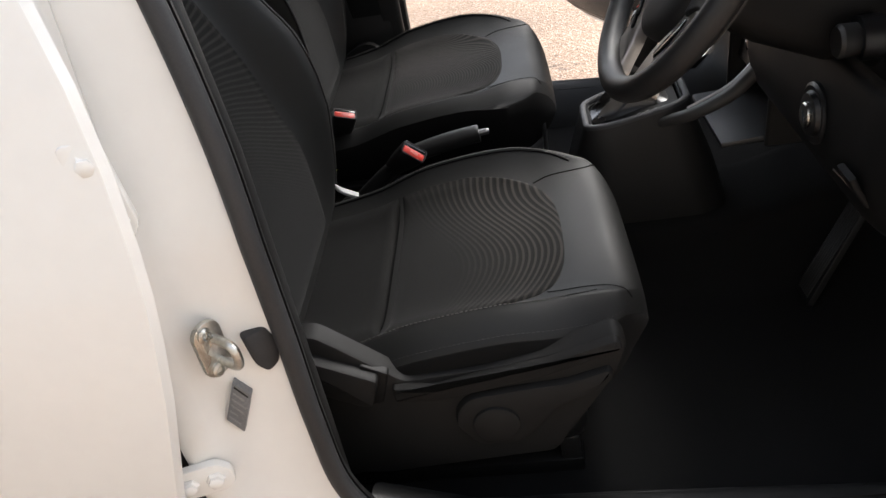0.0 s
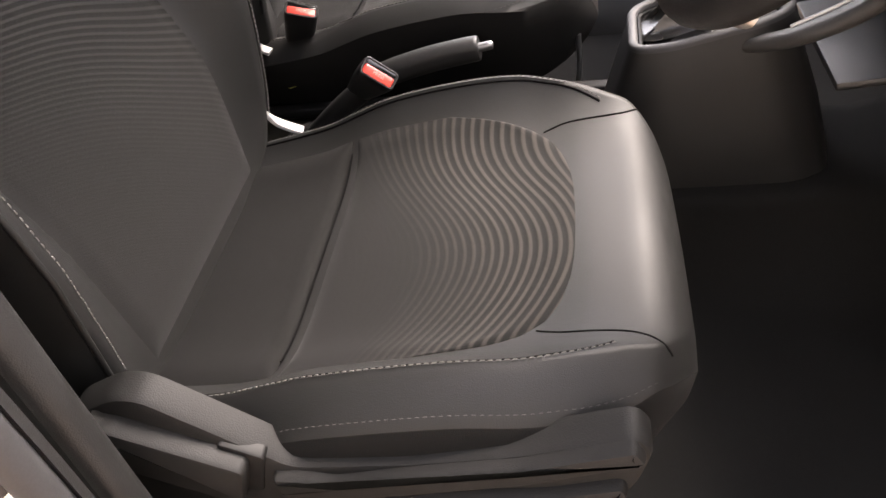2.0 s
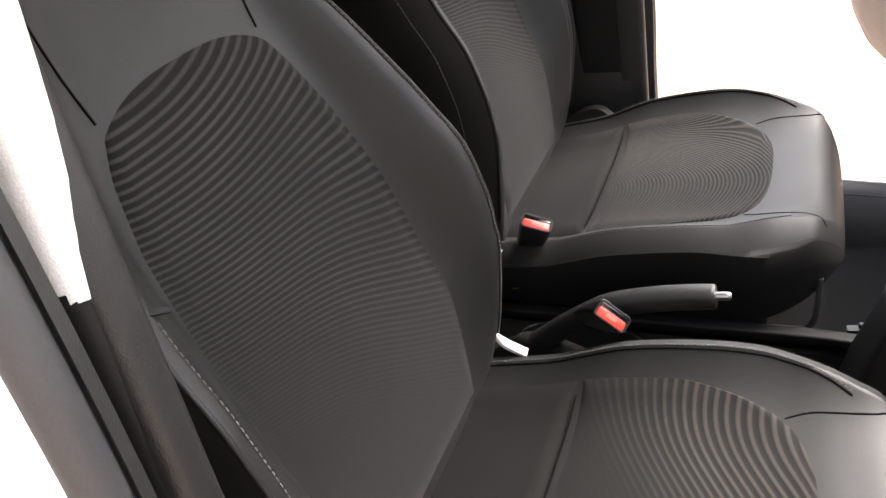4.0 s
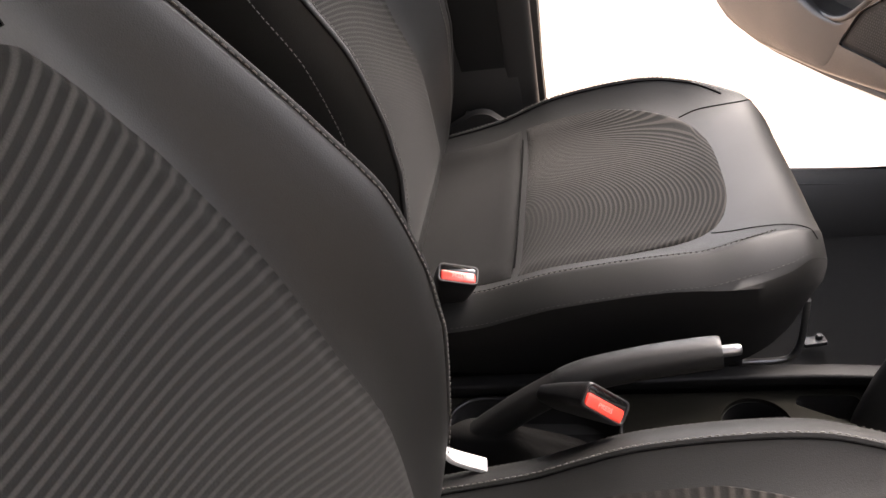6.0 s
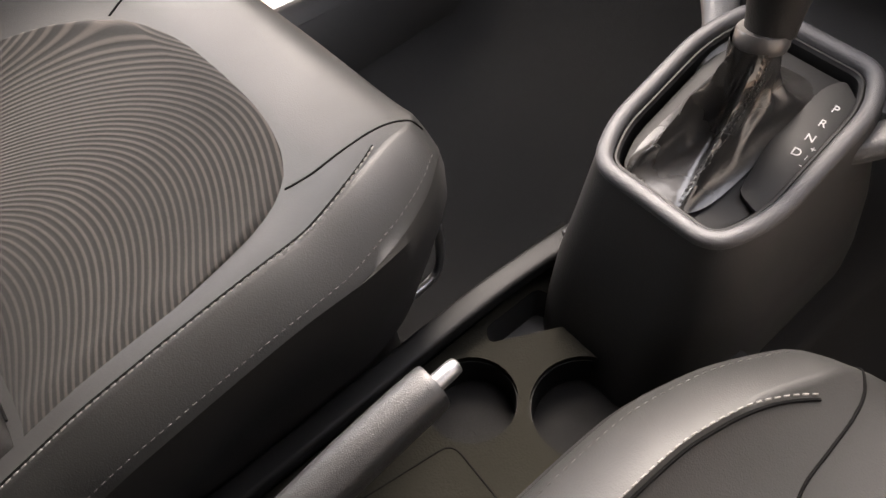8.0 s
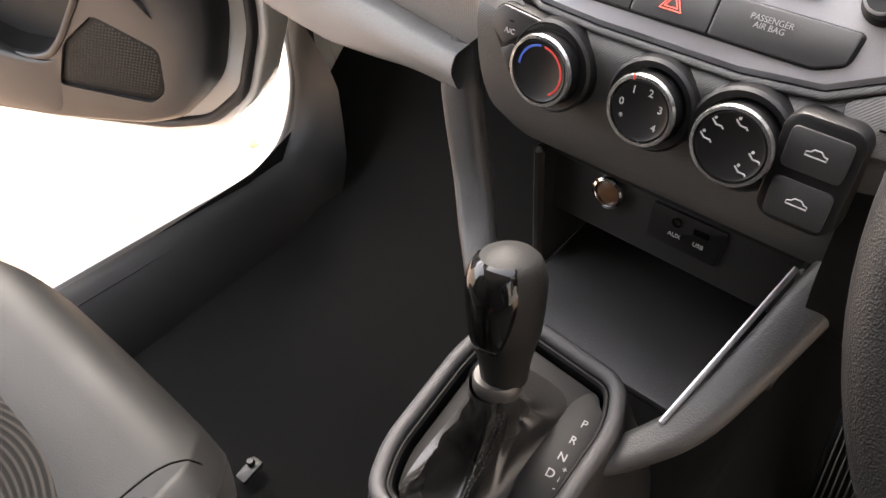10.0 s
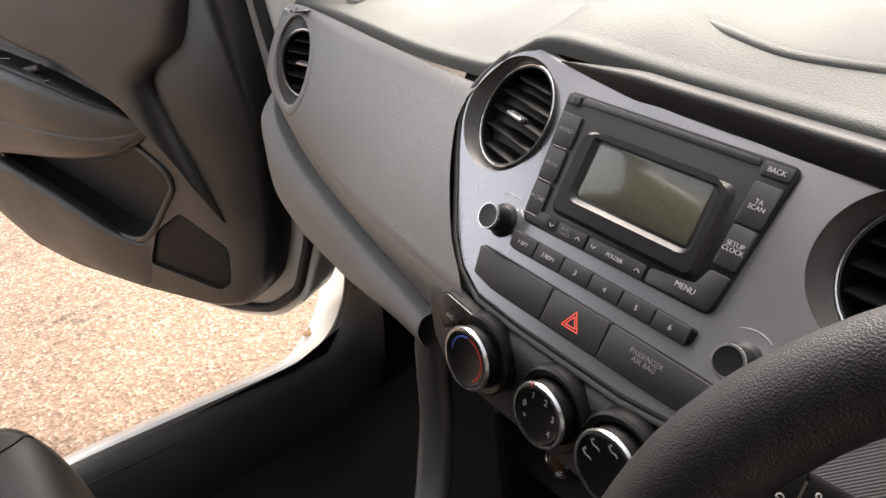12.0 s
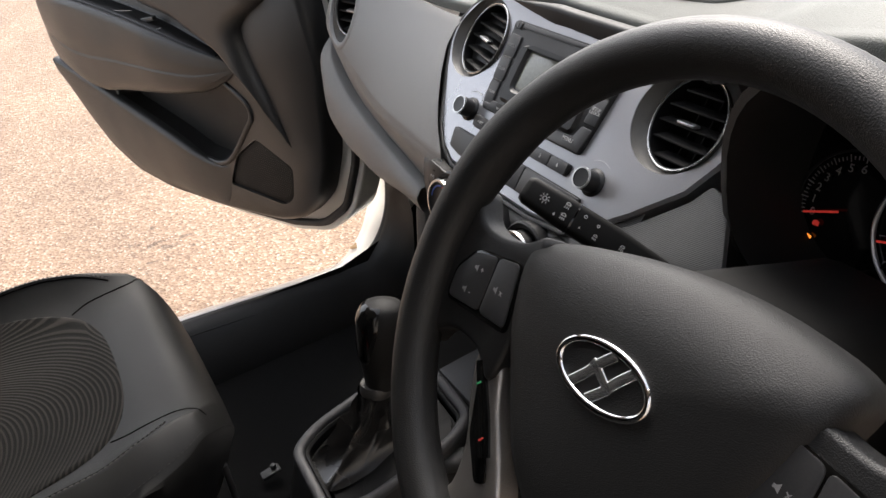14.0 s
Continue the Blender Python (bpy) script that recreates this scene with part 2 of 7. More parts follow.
def wave_fabric(name, dark, light, axis, start, freq, slope, fade, bow=(), tilt=(0.0, 0.0), sweep_round=9.0, twist=(0.0, 0.0)):
    """Woven seat cloth with raised ribs that run across the seat; bow gives a wave (height, place, length) across
    the panel, tilt a slant and a curve, twist a slant that grows upwards. fade says where the ribs dim and show fully,
    a sheen of light painted into colour and relief."""
    mt = bpy.data.materials.new(name)
    mt.use_nodes = True
    nt = mt.node_tree
    b = nt.nodes["Principled BSDF"]
    b.inputs["Roughness"].default_value, b.inputs["Specular IOR Level"].default_value = 0.88, 0.10
    b.inputs["Sheen Weight"].default_value = 0.03
    co = nt.nodes.new("ShaderNodeTexCoord")
    sep = nt.nodes.new("ShaderNodeSeparateXYZ")
    nt.links.new(co.outputs["Object"], sep.inputs[0])
    def op(kind, a, c=None):
        n = nt.nodes.new("ShaderNodeMath")
        n.operation = kind
        for i, v in enumerate((a, c)):
            if v is None:
                continue
            if isinstance(v, (int, float)):
                n.inputs[i].default_value = v
            else:
                nt.links.new(v, n.inputs[i])
        return n.outputs[0]
    def rng(src, a, z, lo, hi):
        r = nt.nodes.new("ShaderNodeMapRange")
        for k, v in (("From Min", a), ("From Max", z), ("To Min", lo), ("To Max", hi)):
            r.inputs[k].default_value = v
        nt.links.new(src, r.inputs["Value"])
        return r.outputs["Result"]
    along, across = sep.outputs[axis], sep.outputs["Y"]
    pos = op("SUBTRACT", along, start)
    if bow:
        wave = op("COSINE", op("MULTIPLY", op("SUBTRACT", across, bow[1]), 2 * math.pi / bow[2]))
        pos = op("SUBTRACT", pos, op("MULTIPLY", wave, bow[0]))
        # towards the fold the ribs sweep round into the length of the seat on one side
        side = op("MAXIMUM", op("ADD", across, 0.03), 0.0)
        pos = op("ADD", pos, op("MULTIPLY", op("MULTIPLY", side, side), rng(along, 0.10, 0.36, sweep_round, 0.0)))
    pos = op("ADD", pos, op("ADD", op("MULTIPLY", across, tilt[0]), op("MULTIPLY", op("MULTIPLY", across, across), tilt[1])))
    pos = op("SUBTRACT", pos, op("MULTIPLY", across, op("MULTIPLY", op("SUBTRACT", along, twist[1]), twist[0])))
    drift = op("SINE", op("ADD", op("MULTIPLY", across, -19.0), op("MULTIPLY", along, 13.0)))
    pos = op("ADD", pos, op("MULTIPLY", drift, 0.0035))
    phase = op("MULTIPLY", op("SUBTRACT", op("MULTIPLY", pos, freq), op("MULTIPLY", op("MULTIPLY", pos, pos), slope / 2)), 2 * math.pi)
    # ribs dim where they lose the light; this sheen is painted into the cloth
    rib_sheen = rng(pos, fade[0], fade[1], fade[2], 1.0)
    rib = op("ADD", op("MULTIPLY", op("SINE", phase), 0.5), 0.5)
    weave = nt.nodes.new("ShaderNodeTexNoise")
    weave.inputs["Scale"].default_value, weave.inputs["Detail"].default_value = 900, 2
    nt.links.new(co.outputs["Object"], weave.inputs["Vector"])
    slow = nt.nodes.new("ShaderNodeTexNoise")
    slow.inputs["Scale"].default_value = 9
    nt.links.new(co.outputs["Object"], slow.inputs["Vector"])
    mix = nt.nodes.new("ShaderNodeMix")
    mix.data_type = "RGBA"
    mix.inputs["A"].default_value, mix.inputs["B"].default_value = (*dark, 1), (*light, 1)
    edge = rng(rib, 0.40, 0.92, 0.0, 1.0)
    fac = op("MULTIPLY", op("MULTIPLY", edge, rib_sheen), op("ADD", op("MULTIPLY", weave.outputs["Fac"], 0.8), op("MULTIPLY", slow.outputs["Fac"], 0.8)))
    nt.links.new(fac, mix.inputs["Factor"])
    nt.links.new(mix.outputs["Result"], b.inputs["Base Color"])
    h = op("ADD", op("MULTIPLY", rib, rib_sheen), op("MULTIPLY", weave.outputs["Fac"], 0.5))
    bp = nt.nodes.new("ShaderNodeBump")
    bp.inputs["Strength"].default_value, bp.inputs["Distance"].default_value = 0.4, 0.0010
    nt.links.new(h, bp.inputs["Height"])
    nt.links.new(bp.outputs[0], b.inputs["Normal"])
    return mt


def ribbed_plastic(name, base, pitch, direction, rough=0.5):
    """Moulded plastic with fine raised lines."""
    mt = material(name, base, rough, grain=(900, "noise"), bump=0.0)
    nt = mt.node_tree
    b = nt.nodes["Principled BSDF"]
    co = nt.nodes.new("ShaderNodeTexCoord")
    dot = nt.nodes.new("ShaderNodeVectorMath")
    dot.operation = "DOT_PRODUCT"
    dot.inputs[1].default_value = Vector(direction).normalized() * (2 * math.pi / pitch)
    nt.links.new(co.outputs["Object"], dot.inputs[0])
    sn = nt.nodes.new("ShaderNodeMath")
    sn.operation = "SINE"
    nt.links.new(dot.outputs["Value"], sn.inputs[0])
    bp = nt.nodes.new("ShaderNodeBump")
    bp.inputs["Strength"].default_value, bp.inputs["Distance"].default_value = 0.3, 0.0004
    nt.links.new(sn.outputs[0], bp.inputs["Height"])
    nt.links.new(bp.outputs[0], b.inputs["Normal"])
    return mt


BLACK_VINYL = material("black seat vinyl", (0.0075, 0.0075, 0.0072), 0.56, grain=(1100, "cells"), bump=0.2, stain=0.15, spec=0.27, rough_var=0.05)
SEAT_CLOTH = material("dark seat cloth", (0.0050, 0.0048, 0.0046), 0.9, grain=(1400, "noise"), bump=0.5, stain=0.15, spec=0.10, sheen=0.015)
CLOTH_DARK, CLOTH_RIB = (0.0052, 0.0050, 0.0048), (0.026, 0.0232, 0.0208)
# the fade triples paint in how light picks out the ribs on each panel
CUSHION_RIB = {1: wave_fabric("fine ribbed cushion cloth", CLOTH_DARK, CLOTH_RIB, "X", 0.10, 165, 40, (0.0, 0.10, 0.5), (0.027, -0.058, 0.37)),
               -1: wave_fabric("broad ribbed cushion cloth", CLOTH_DARK, CLOTH_RIB, "X", 0.10, 128, 120, (0.09, 0.20, 0.03), (0.026, -0.045, 0.37), sweep_round=1.5)}
BACK_RIB = wave_fabric("ribbed backrest cloth", (0.0086, 0.0085, 0.0082), (0.037, 0.0358, 0.0338), "Z", 0.62, 205, 235, (0.07, 0.40, 0.06), (), (0.20, -0.45), twist=(2.4, 0.88))
THREAD = material("pale grey thread", (0.075, 0.072, 0.067), 0.8, bump=0.0)
SEAM = material("black sewn seam", (0.003, 0.003, 0.003), 0.95, bump=0.0, spec=0.02)
DULL_THREAD = material("dark grey thread", (0.035, 0.034, 0.032), 0.85, bump=0.0)
DASH_PLASTIC = material("grained dark dashboard plastic", (0.19, 0.189, 0.186), 0.48, grain=(800, "cells"), bump=0.35, stain=0.05)
DASH_TOP = material("grained dashboard top", (0.070, 0.074, 0.067), 0.58, grain=(1000, "cells"), bump=0.5, stain=0.06, spec=0.4)
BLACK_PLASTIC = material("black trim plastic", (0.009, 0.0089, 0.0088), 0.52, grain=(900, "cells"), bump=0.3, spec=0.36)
SMOOTH_BLACK = material("smooth black plastic", (0.007, 0.007, 0.0075), 0.40, grain=(800, "noise"), bump=0.05, spec=0.4)
GLOSS_BLACK = material("gloss black plastic", (0.004, 0.004, 0.004), 0.09, bump=0.0, coat=0.1, spec=0.4, rough_var=0.03)
SILVER = material("silver painted plastic", (0.40, 0.40, 0.415), 0.32, metal=0.75, grain=(1500, "noise"), bump=0.06, spread=0.05)
SEAT_PLASTIC = material("dull black seat plastic", (0.0070, 0.0069, 0.0066), 0.66, grain=(900, "cells"), bump=0.3, spec=0.22)
CHROME = material("chrome", (0.75, 0.75, 0.76), 0.10, metal=1.0, bump=0.0, spread=0.02, rough_var=0.04)
STEEL = material("zinc plated steel", (0.55, 0.54, 0.50), 0.28, metal=1.0, grain=(200, "noise"), bump=0.1, stain=0.2)
WHITE_PAINT = material("white car paint", (0.80, 0.79, 0.75), 0.22, grain=(40, "noise"), bump=0.0, spread=0.01, stain=0.02, coat=0.7, rough_var=0.04)
SEAL = material("rubber door seal", (0.020, 0.020, 0.021), 0.55, grain=(500, "noise"), bump=0.15)
CARPET = material("dark carpet", (0.0078, 0.0077, 0.0076), 0.98, grain=(1600, "noise"), bump=0.9, spread=0.5, stain=0.15, spec=0.1)
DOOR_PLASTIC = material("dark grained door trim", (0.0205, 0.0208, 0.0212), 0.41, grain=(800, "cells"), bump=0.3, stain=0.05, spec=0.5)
RED = material("red plastic", (0.46, 0.028, 0.016), 0.35, grain=(300, "noise"), bump=0.05)
WHITE_INK = material("white print", (0.50, 0.50, 0.49), 0.6, bump=0.0)
RED_INK = material("red print", (0.65, 0.06, 0.05), 0.5, bump=0.0)
BLUE_INK = material("blue print", (0.06, 0.14, 0.60), 0.5, bump=0.0)
PALE_PRINT = material("pale pink print", (0.50, 0.20, 0.17), 0.5, bump=0.0)
GREY_INK = material("grey print", (0.22, 0.22, 0.22), 0.6, bump=0.0)
RIM_LEATHER = material("grained black rim skin", (0.011, 0.0110, 0.0112), 0.45, grain=(1500, "cells"), bump=0.42, stain=0.08, spec=0.40)
PAD_SKIN = material("grained black airbag skin", (0.011, 0.0110, 0.0112), 0.56, grain=(1500, "cells"), bump=0.40, stain=0.08, spec=0.32)
BOOT = material("glossy black boot leather", (0.012, 0.0115, 0.011), 0.27, grain=(260, "cells"), bump=0.25, stain=0.1, spec=0.6)
MATT_BLACK = material("matt black plastic", (0.006, 0.006, 0.006), 0.55, grain=(900, "noise"), bump=0.05, spec=0.15)
GREY_METAL = material("dull grey metal", (0.22, 0.22, 0.225), 0.36, metal=0.9, grain=(900, "noise"), bump=0.04)
SATIN_RIM = material("satin bright rim", (0.56, 0.56, 0.55), 0.24, metal=0.9, grain=(1500, "noise"), bump=0.03, spread=0.03)
PALE_TRIM = material("pale grey pillar trim", (0.62, 0.61, 0.58), 0.6, grain=(900, "cells"), bump=0.25)
HEADLINER = material("pale grey roof lining", (0.40, 0.39, 0.37), 0.95, grain=(900, "noise"), bump=0.4)


# ---- ground ----
def gravel():
    mt = bpy.data.materials.new("tan resin bound gravel")
    mt.use_nodes = True
    nt = mt.node_tree
    b = nt.nodes["Principled BSDF"]
    b.inputs["Roughness"].default_value = 0.85
    co = nt.nodes.new("ShaderNodeTexCoord")
    vor = nt.nodes.new("ShaderNodeTexVoronoi")
    vor.inputs["Scale"].default_value = 120
    vor.inputs["Randomness"].default_value = 1.0
    big = nt.nodes.new("ShaderNodeTexNoise")
    big.inputs["Scale"].default_value, big.inputs["Detail"].default_value = 1.6, 6
    pale = nt.nodes.new("ShaderNodeTexVoronoi")
    pale.inputs["Scale"].default_value = 42
    for n in (vor, big, pale):
        nt.links.new(co.outputs["Object"], n.inputs["Vector"])
    ramp = nt.nodes.new("ShaderNodeValToRGB")
    e = ramp.color_ramp.elements
    e[0].position, e[0].color = 0.0, (0.152, 0.098, 0.064, 1)
    e[1].position, e[1].color = 1.0, (0.34, 0.26, 0.195, 1)
    for pos, col in ((0.3, (0.205, 0.136, 0.090, 1)), (0.7, (0.252, 0.172, 0.117, 1))):
        k = ramp.color_ramp.elements.new(pos)
        k.color = col
    sepc = nt.nodes.new("ShaderNodeSeparateColor")
    nt.links.new(vor.outputs["Color"], sepc.inputs[0])
    nt.links.new(sepc.outputs["Red"], ramp.inputs["Fac"])
    patch = nt.nodes.new("ShaderNodeMapRange")
    patch.inputs["From Min"].default_value, patch.inputs["From Max"].default_value = 0.3, 0.7
    patch.inputs["To Min"].default_value, patch.inputs["To Max"].default_value = 0.78, 1.18
    nt.links.new(big.outputs["Fac"], patch.inputs["Value"])
    chip = nt.nodes.new("ShaderNodeMath")
    chip.operation, chip.inputs[1].default_value = "LESS_THAN", 0.16
    nt.links.new(pale.outputs["Distance"], chip.inputs[0])
    mix = nt.nodes.new("ShaderNodeMix")
    mix.data_type = "RGBA"
    mix.inputs["B"].default_value = (0.38, 0.33, 0.27, 1)
    nt.links.new(chip.outputs[0], mix.inputs["Factor"])
    nt.links.new(ramp.outputs["Color"], mix.inputs["A"])
    sc = nt.nodes.new("ShaderNodeVectorMath")
    sc.operation = "SCALE"
    nt.links.new(mix.outputs["Result"], sc.inputs[0])
    nt.links.new(patch.outputs["Result"], sc.inputs["Scale"])
    # an old dark oil spot
    dist = nt.nodes.new("ShaderNodeVectorMath")
    dist.operation = "DISTANCE"
    dist.inputs[1].default_value = (0.60, 1.73, 0)
    nt.links.new(co.outputs["Object"], dist.inputs[0])
    wob = nt.nodes.new("ShaderNodeTexNoise")
    wob.inputs["Scale"].default_value = 26
    nt.links.new(co.outputs["Object"], wob.inputs["Vector"])
    dd = nt.nodes.new("ShaderNodeMath")
    dd.operation = "ADD"
    nt.links.new(dist.outputs["Value"], dd.inputs[0])
    nt.links.new(wob.outputs["Fac"], dd.inputs[1])
    spot = nt.nodes.new("ShaderNodeMapRange")
    spot.inputs["From Min"].default_value, spot.inputs["From Max"].default_value = 0.43, 0.53
    spot.inputs["To Min"].default_value, spot.inputs["To Max"].default_value = 0.55, 1.0
    nt.links.new(dd.outputs[0], spot.inputs["Value"])
    sc2 = nt.nodes.new("ShaderNodeVectorMath")
    sc2.operation = "SCALE"
    nt.links.new(sc.outputs[0], sc2.inputs[0])
    nt.links.new(spot.outputs["Result"], sc2.inputs["Scale"])
    nt.links.new(sc2.outputs[0], b.inputs["Base Color"])
    bp = nt.nodes.new("ShaderNodeBump")
    bp.inputs["Strength"].default_value, bp.inputs["Distance"].default_value = 0.9, 0.004
    nt.links.new(vor.outputs["Distance"], bp.inputs["Height"])
    nt.links.new(bp.outputs[0], b.inputs["Normal"])
    return mt


bm = bmesh.new()
bmesh.ops.create_grid(bm, x_segments=8, y_segments=8, size=200)
solo("ground", bm, gravel(), "tan gravel drive with pale stone chips", "ground", kind="structure")

# unseen plain wall, added on the driver's side to block and bounce light
WALL = material("plain unseen wall", (0.32, 0.30, 0.275), 0.9, grain=(60, "noise"), bump=0.6, stain=0.15, stain_scale=0.8)
solo("unseen_wall", rbox(16, 0.25, 2.9, 0.01, 1, pose(0.5, -3.1, 1.45)), WALL, "plain unseen wall added to shape the side light", "wall", kind="structure")

# ---- car body ----
body = thing("car_body", "white hatchback body shell with open front doorways", "car body", kind="structure")

# cabin floor, tunnel and bulkhead, covered with carpet
rows = []
for x in (-1.1, -0.4, 0.0, 0.5, 0.85, 0.98, 1.12, 1.25):
    rise = 0.0 if x < 0.9 else (x - 0.9) ** 1.3 * 1.1
    ring = []
    for y, z in ((-0.70, 0.37), (-0.66, 0.30), (-0.60, 0.275), (-0.30, 0.27), (-0.16, 0.28), (-0.115, 0.36), (-0.10, 0.40), (0, 0.405),
                 (0.10, 0.40), (0.115, 0.36), (0.16, 0.28), (0.30, 0.27), (0.60, 0.275), (0.66, 0.30), (0.70, 0.37)):
        ring.append((x, y, z + rise))
    rows.append(catmull(ring, 3))
bm = rings_mesh(rows, closed=False)
part("floor_carpet", bm, CARPET, body, "dark grey carpet over the cabin floor", sharp=60)
bm = rbox(0.04, 1.40, 0.75, 0.01, 2, pose(1.27, 0, 0.70))
part("bulkhead", bm, CARPET, body)
bm = rbox(2.55, 1.46, 0.04, 0.01, 2, pose(0.02, 0, 0.235))
part("floor_pan", bm, BLACK_PLASTIC, body)

# doorway outline, from the roof down the rear post, along the sill and up the front post (x, z)
DOORWAY = [(0.065, 1.30), (0.114, 1.15), (0.145, 0.95), (0.151, 0.75), (0.151, 0.60), (0.160, 0.48), (0.208, 0.40), (0.30, 0.378), (0.50, 0.372),
           (0.75, 0.356), (0.85, 0.352), (0.905, 0.365), (0.945, 0.40), (0.975, 0.47), (0.985, 0.60), (0.985, 0.80), (1.00, 0.95)]
TOP = [(1.00, 0.95), (0.93, 1.06), (0.72, 1.25), (0.55, 1.345), (0.35, 1.372), (0.16, 1.36), (0.07, 1.30)]


def doorway(sign):
    line = catmull([(x, 0, z) for x, z in DOORWAY], 6)[:-1] + catmull([(x, 0, z) for x, z in TOP], 6)[:-1]
    for v in line:
        v.y = sign * (0.715 - 0.14 * max(v.z - 0.85, 0) ** 1.1)
    return line


def frame_sweep(line, sign, section):
    """Carries a section (outwards from the opening, sideways to the outside) round a doorway."""
    k, rings = len(line), []
    mid = Vector((0.55, 0, 0.85))
    for i, p in enumerate(line):
        d = (line[(i + 1) % k] - line[i - 1])
        d.y = 0
        d.normalize()
        out = Vector((d.z, 0, -d.x))
        if out.dot(Vector((p.x, 0, p.z)) - mid) < 0:
            out = -out
        sec = section(p) if callable(section) else section
        rings.append([p + out * u + Vector((0, sign * v, 0)) for u, v in sec])
    b = bmesh.new()
    vs = [[b.verts.new(q) for q in r] for r in rings]
    n = len(rings[0])
    for i in range(k):
        a, c = vs[i], vs[(i + 1) % k]
        for j in range(n):
            b.faces.new((a[j], a[(j + 1) % n], c[(j + 1) % n], c[j]))
    return b


def flange(p):
    """A flat post face at the rear, a ledge on the sill and a deep jamb at the hinges."""
    f = min(max((p.x - 0.20) / 0.12, 0), 1)
    w = 0.058 + 0.057 * min(max((p.x - 0.86) / 0.10, 0), 1) * (1 if p.z < 1.0 else 0.3)
    post = [(0.014, -0.006), (0.014, 0.004), (0.050, 0.010), (0.105, 0.016), (0.118, 0.034), (0.145, 0.048), (0.155, 0.045), (0.155, -0.006)]
    ledge = [(0.014, -0.006), (0.012, 0.012), (0.016, w * 0.6), (0.022, w), (0.040, w + 0.010), (0.085, w + 0.012), (0.10, w), (0.10, -0.006)]
    return [(a + (c - a) * f, b2 + (d - b2) * f) for (a, b2), (c, d) in zip(post, ledge)]


def trim_section(p):
    """Slim on the rear post, broad along the sill and the front post."""
    d = lerp([(0.18, 0.016), (0.30, 0.05), (0.86, 0.05), (0.95, 0.03)], p.x)
    return [(0.012, -d), (0.004, -d * 0.92), (0.002, -d * 0.4), (0.006, -0.008), (0.02, -0.004), (0.03, -d)]


for sign, side in ((1, "passenger"), (-1, "driver")):
    line = doorway(sign)
    part("doorway_trim", frame_sweep(line, sign, trim_section), BLACK_PLASTIC, body, "black plastic trim round the doorway")
    part("doorway_seal", frame_sweep(line, sign, [(0.012 + 0.011 * math.cos(a), 0.004 + 0.013 * math.sin(a)) for a in [2 * math.pi * i / 10 for i in range(10)]]), SEAL, body, "black rubber door seal", sharp=80)
    part("doorway_flange", frame_sweep(line, sign, flange), WHITE_PAINT, body, "white painted door frame", sharp=60)

# roof with lining
rings = []
for x, w, z in ((-1.25, 0.48, 1.36), (-0.9, 0.55, 1.43), (-0.3, 0.585, 1.455), (0.2, 0.585, 1.45), (0.38, 0.575, 1.436), (0.52, 0.562, 1.410)):
    rings.append([(x, y, z - 0.06 * (abs(y) / w) ** 4) for y in [w * (i / 8 - 1) for i in range(17)]] + [(x, y, z - 0.025 - 0.06 * (abs(y) / w) ** 4) for y in [w * (1 - i / 8) for i in range(17)]])
part("roof", rings_mesh(rings), WHITE_PAINT, body)
rings = [[(x, y, z - 0.035) for x, y, z in r[:17]] + [(x, y, z - 0.045) for x, y, z in r[:17]][::-1] for r in rings]
part("roof_lining", rings_mesh(rings), HEADLINER, body, "pale grey cloth roof lining")

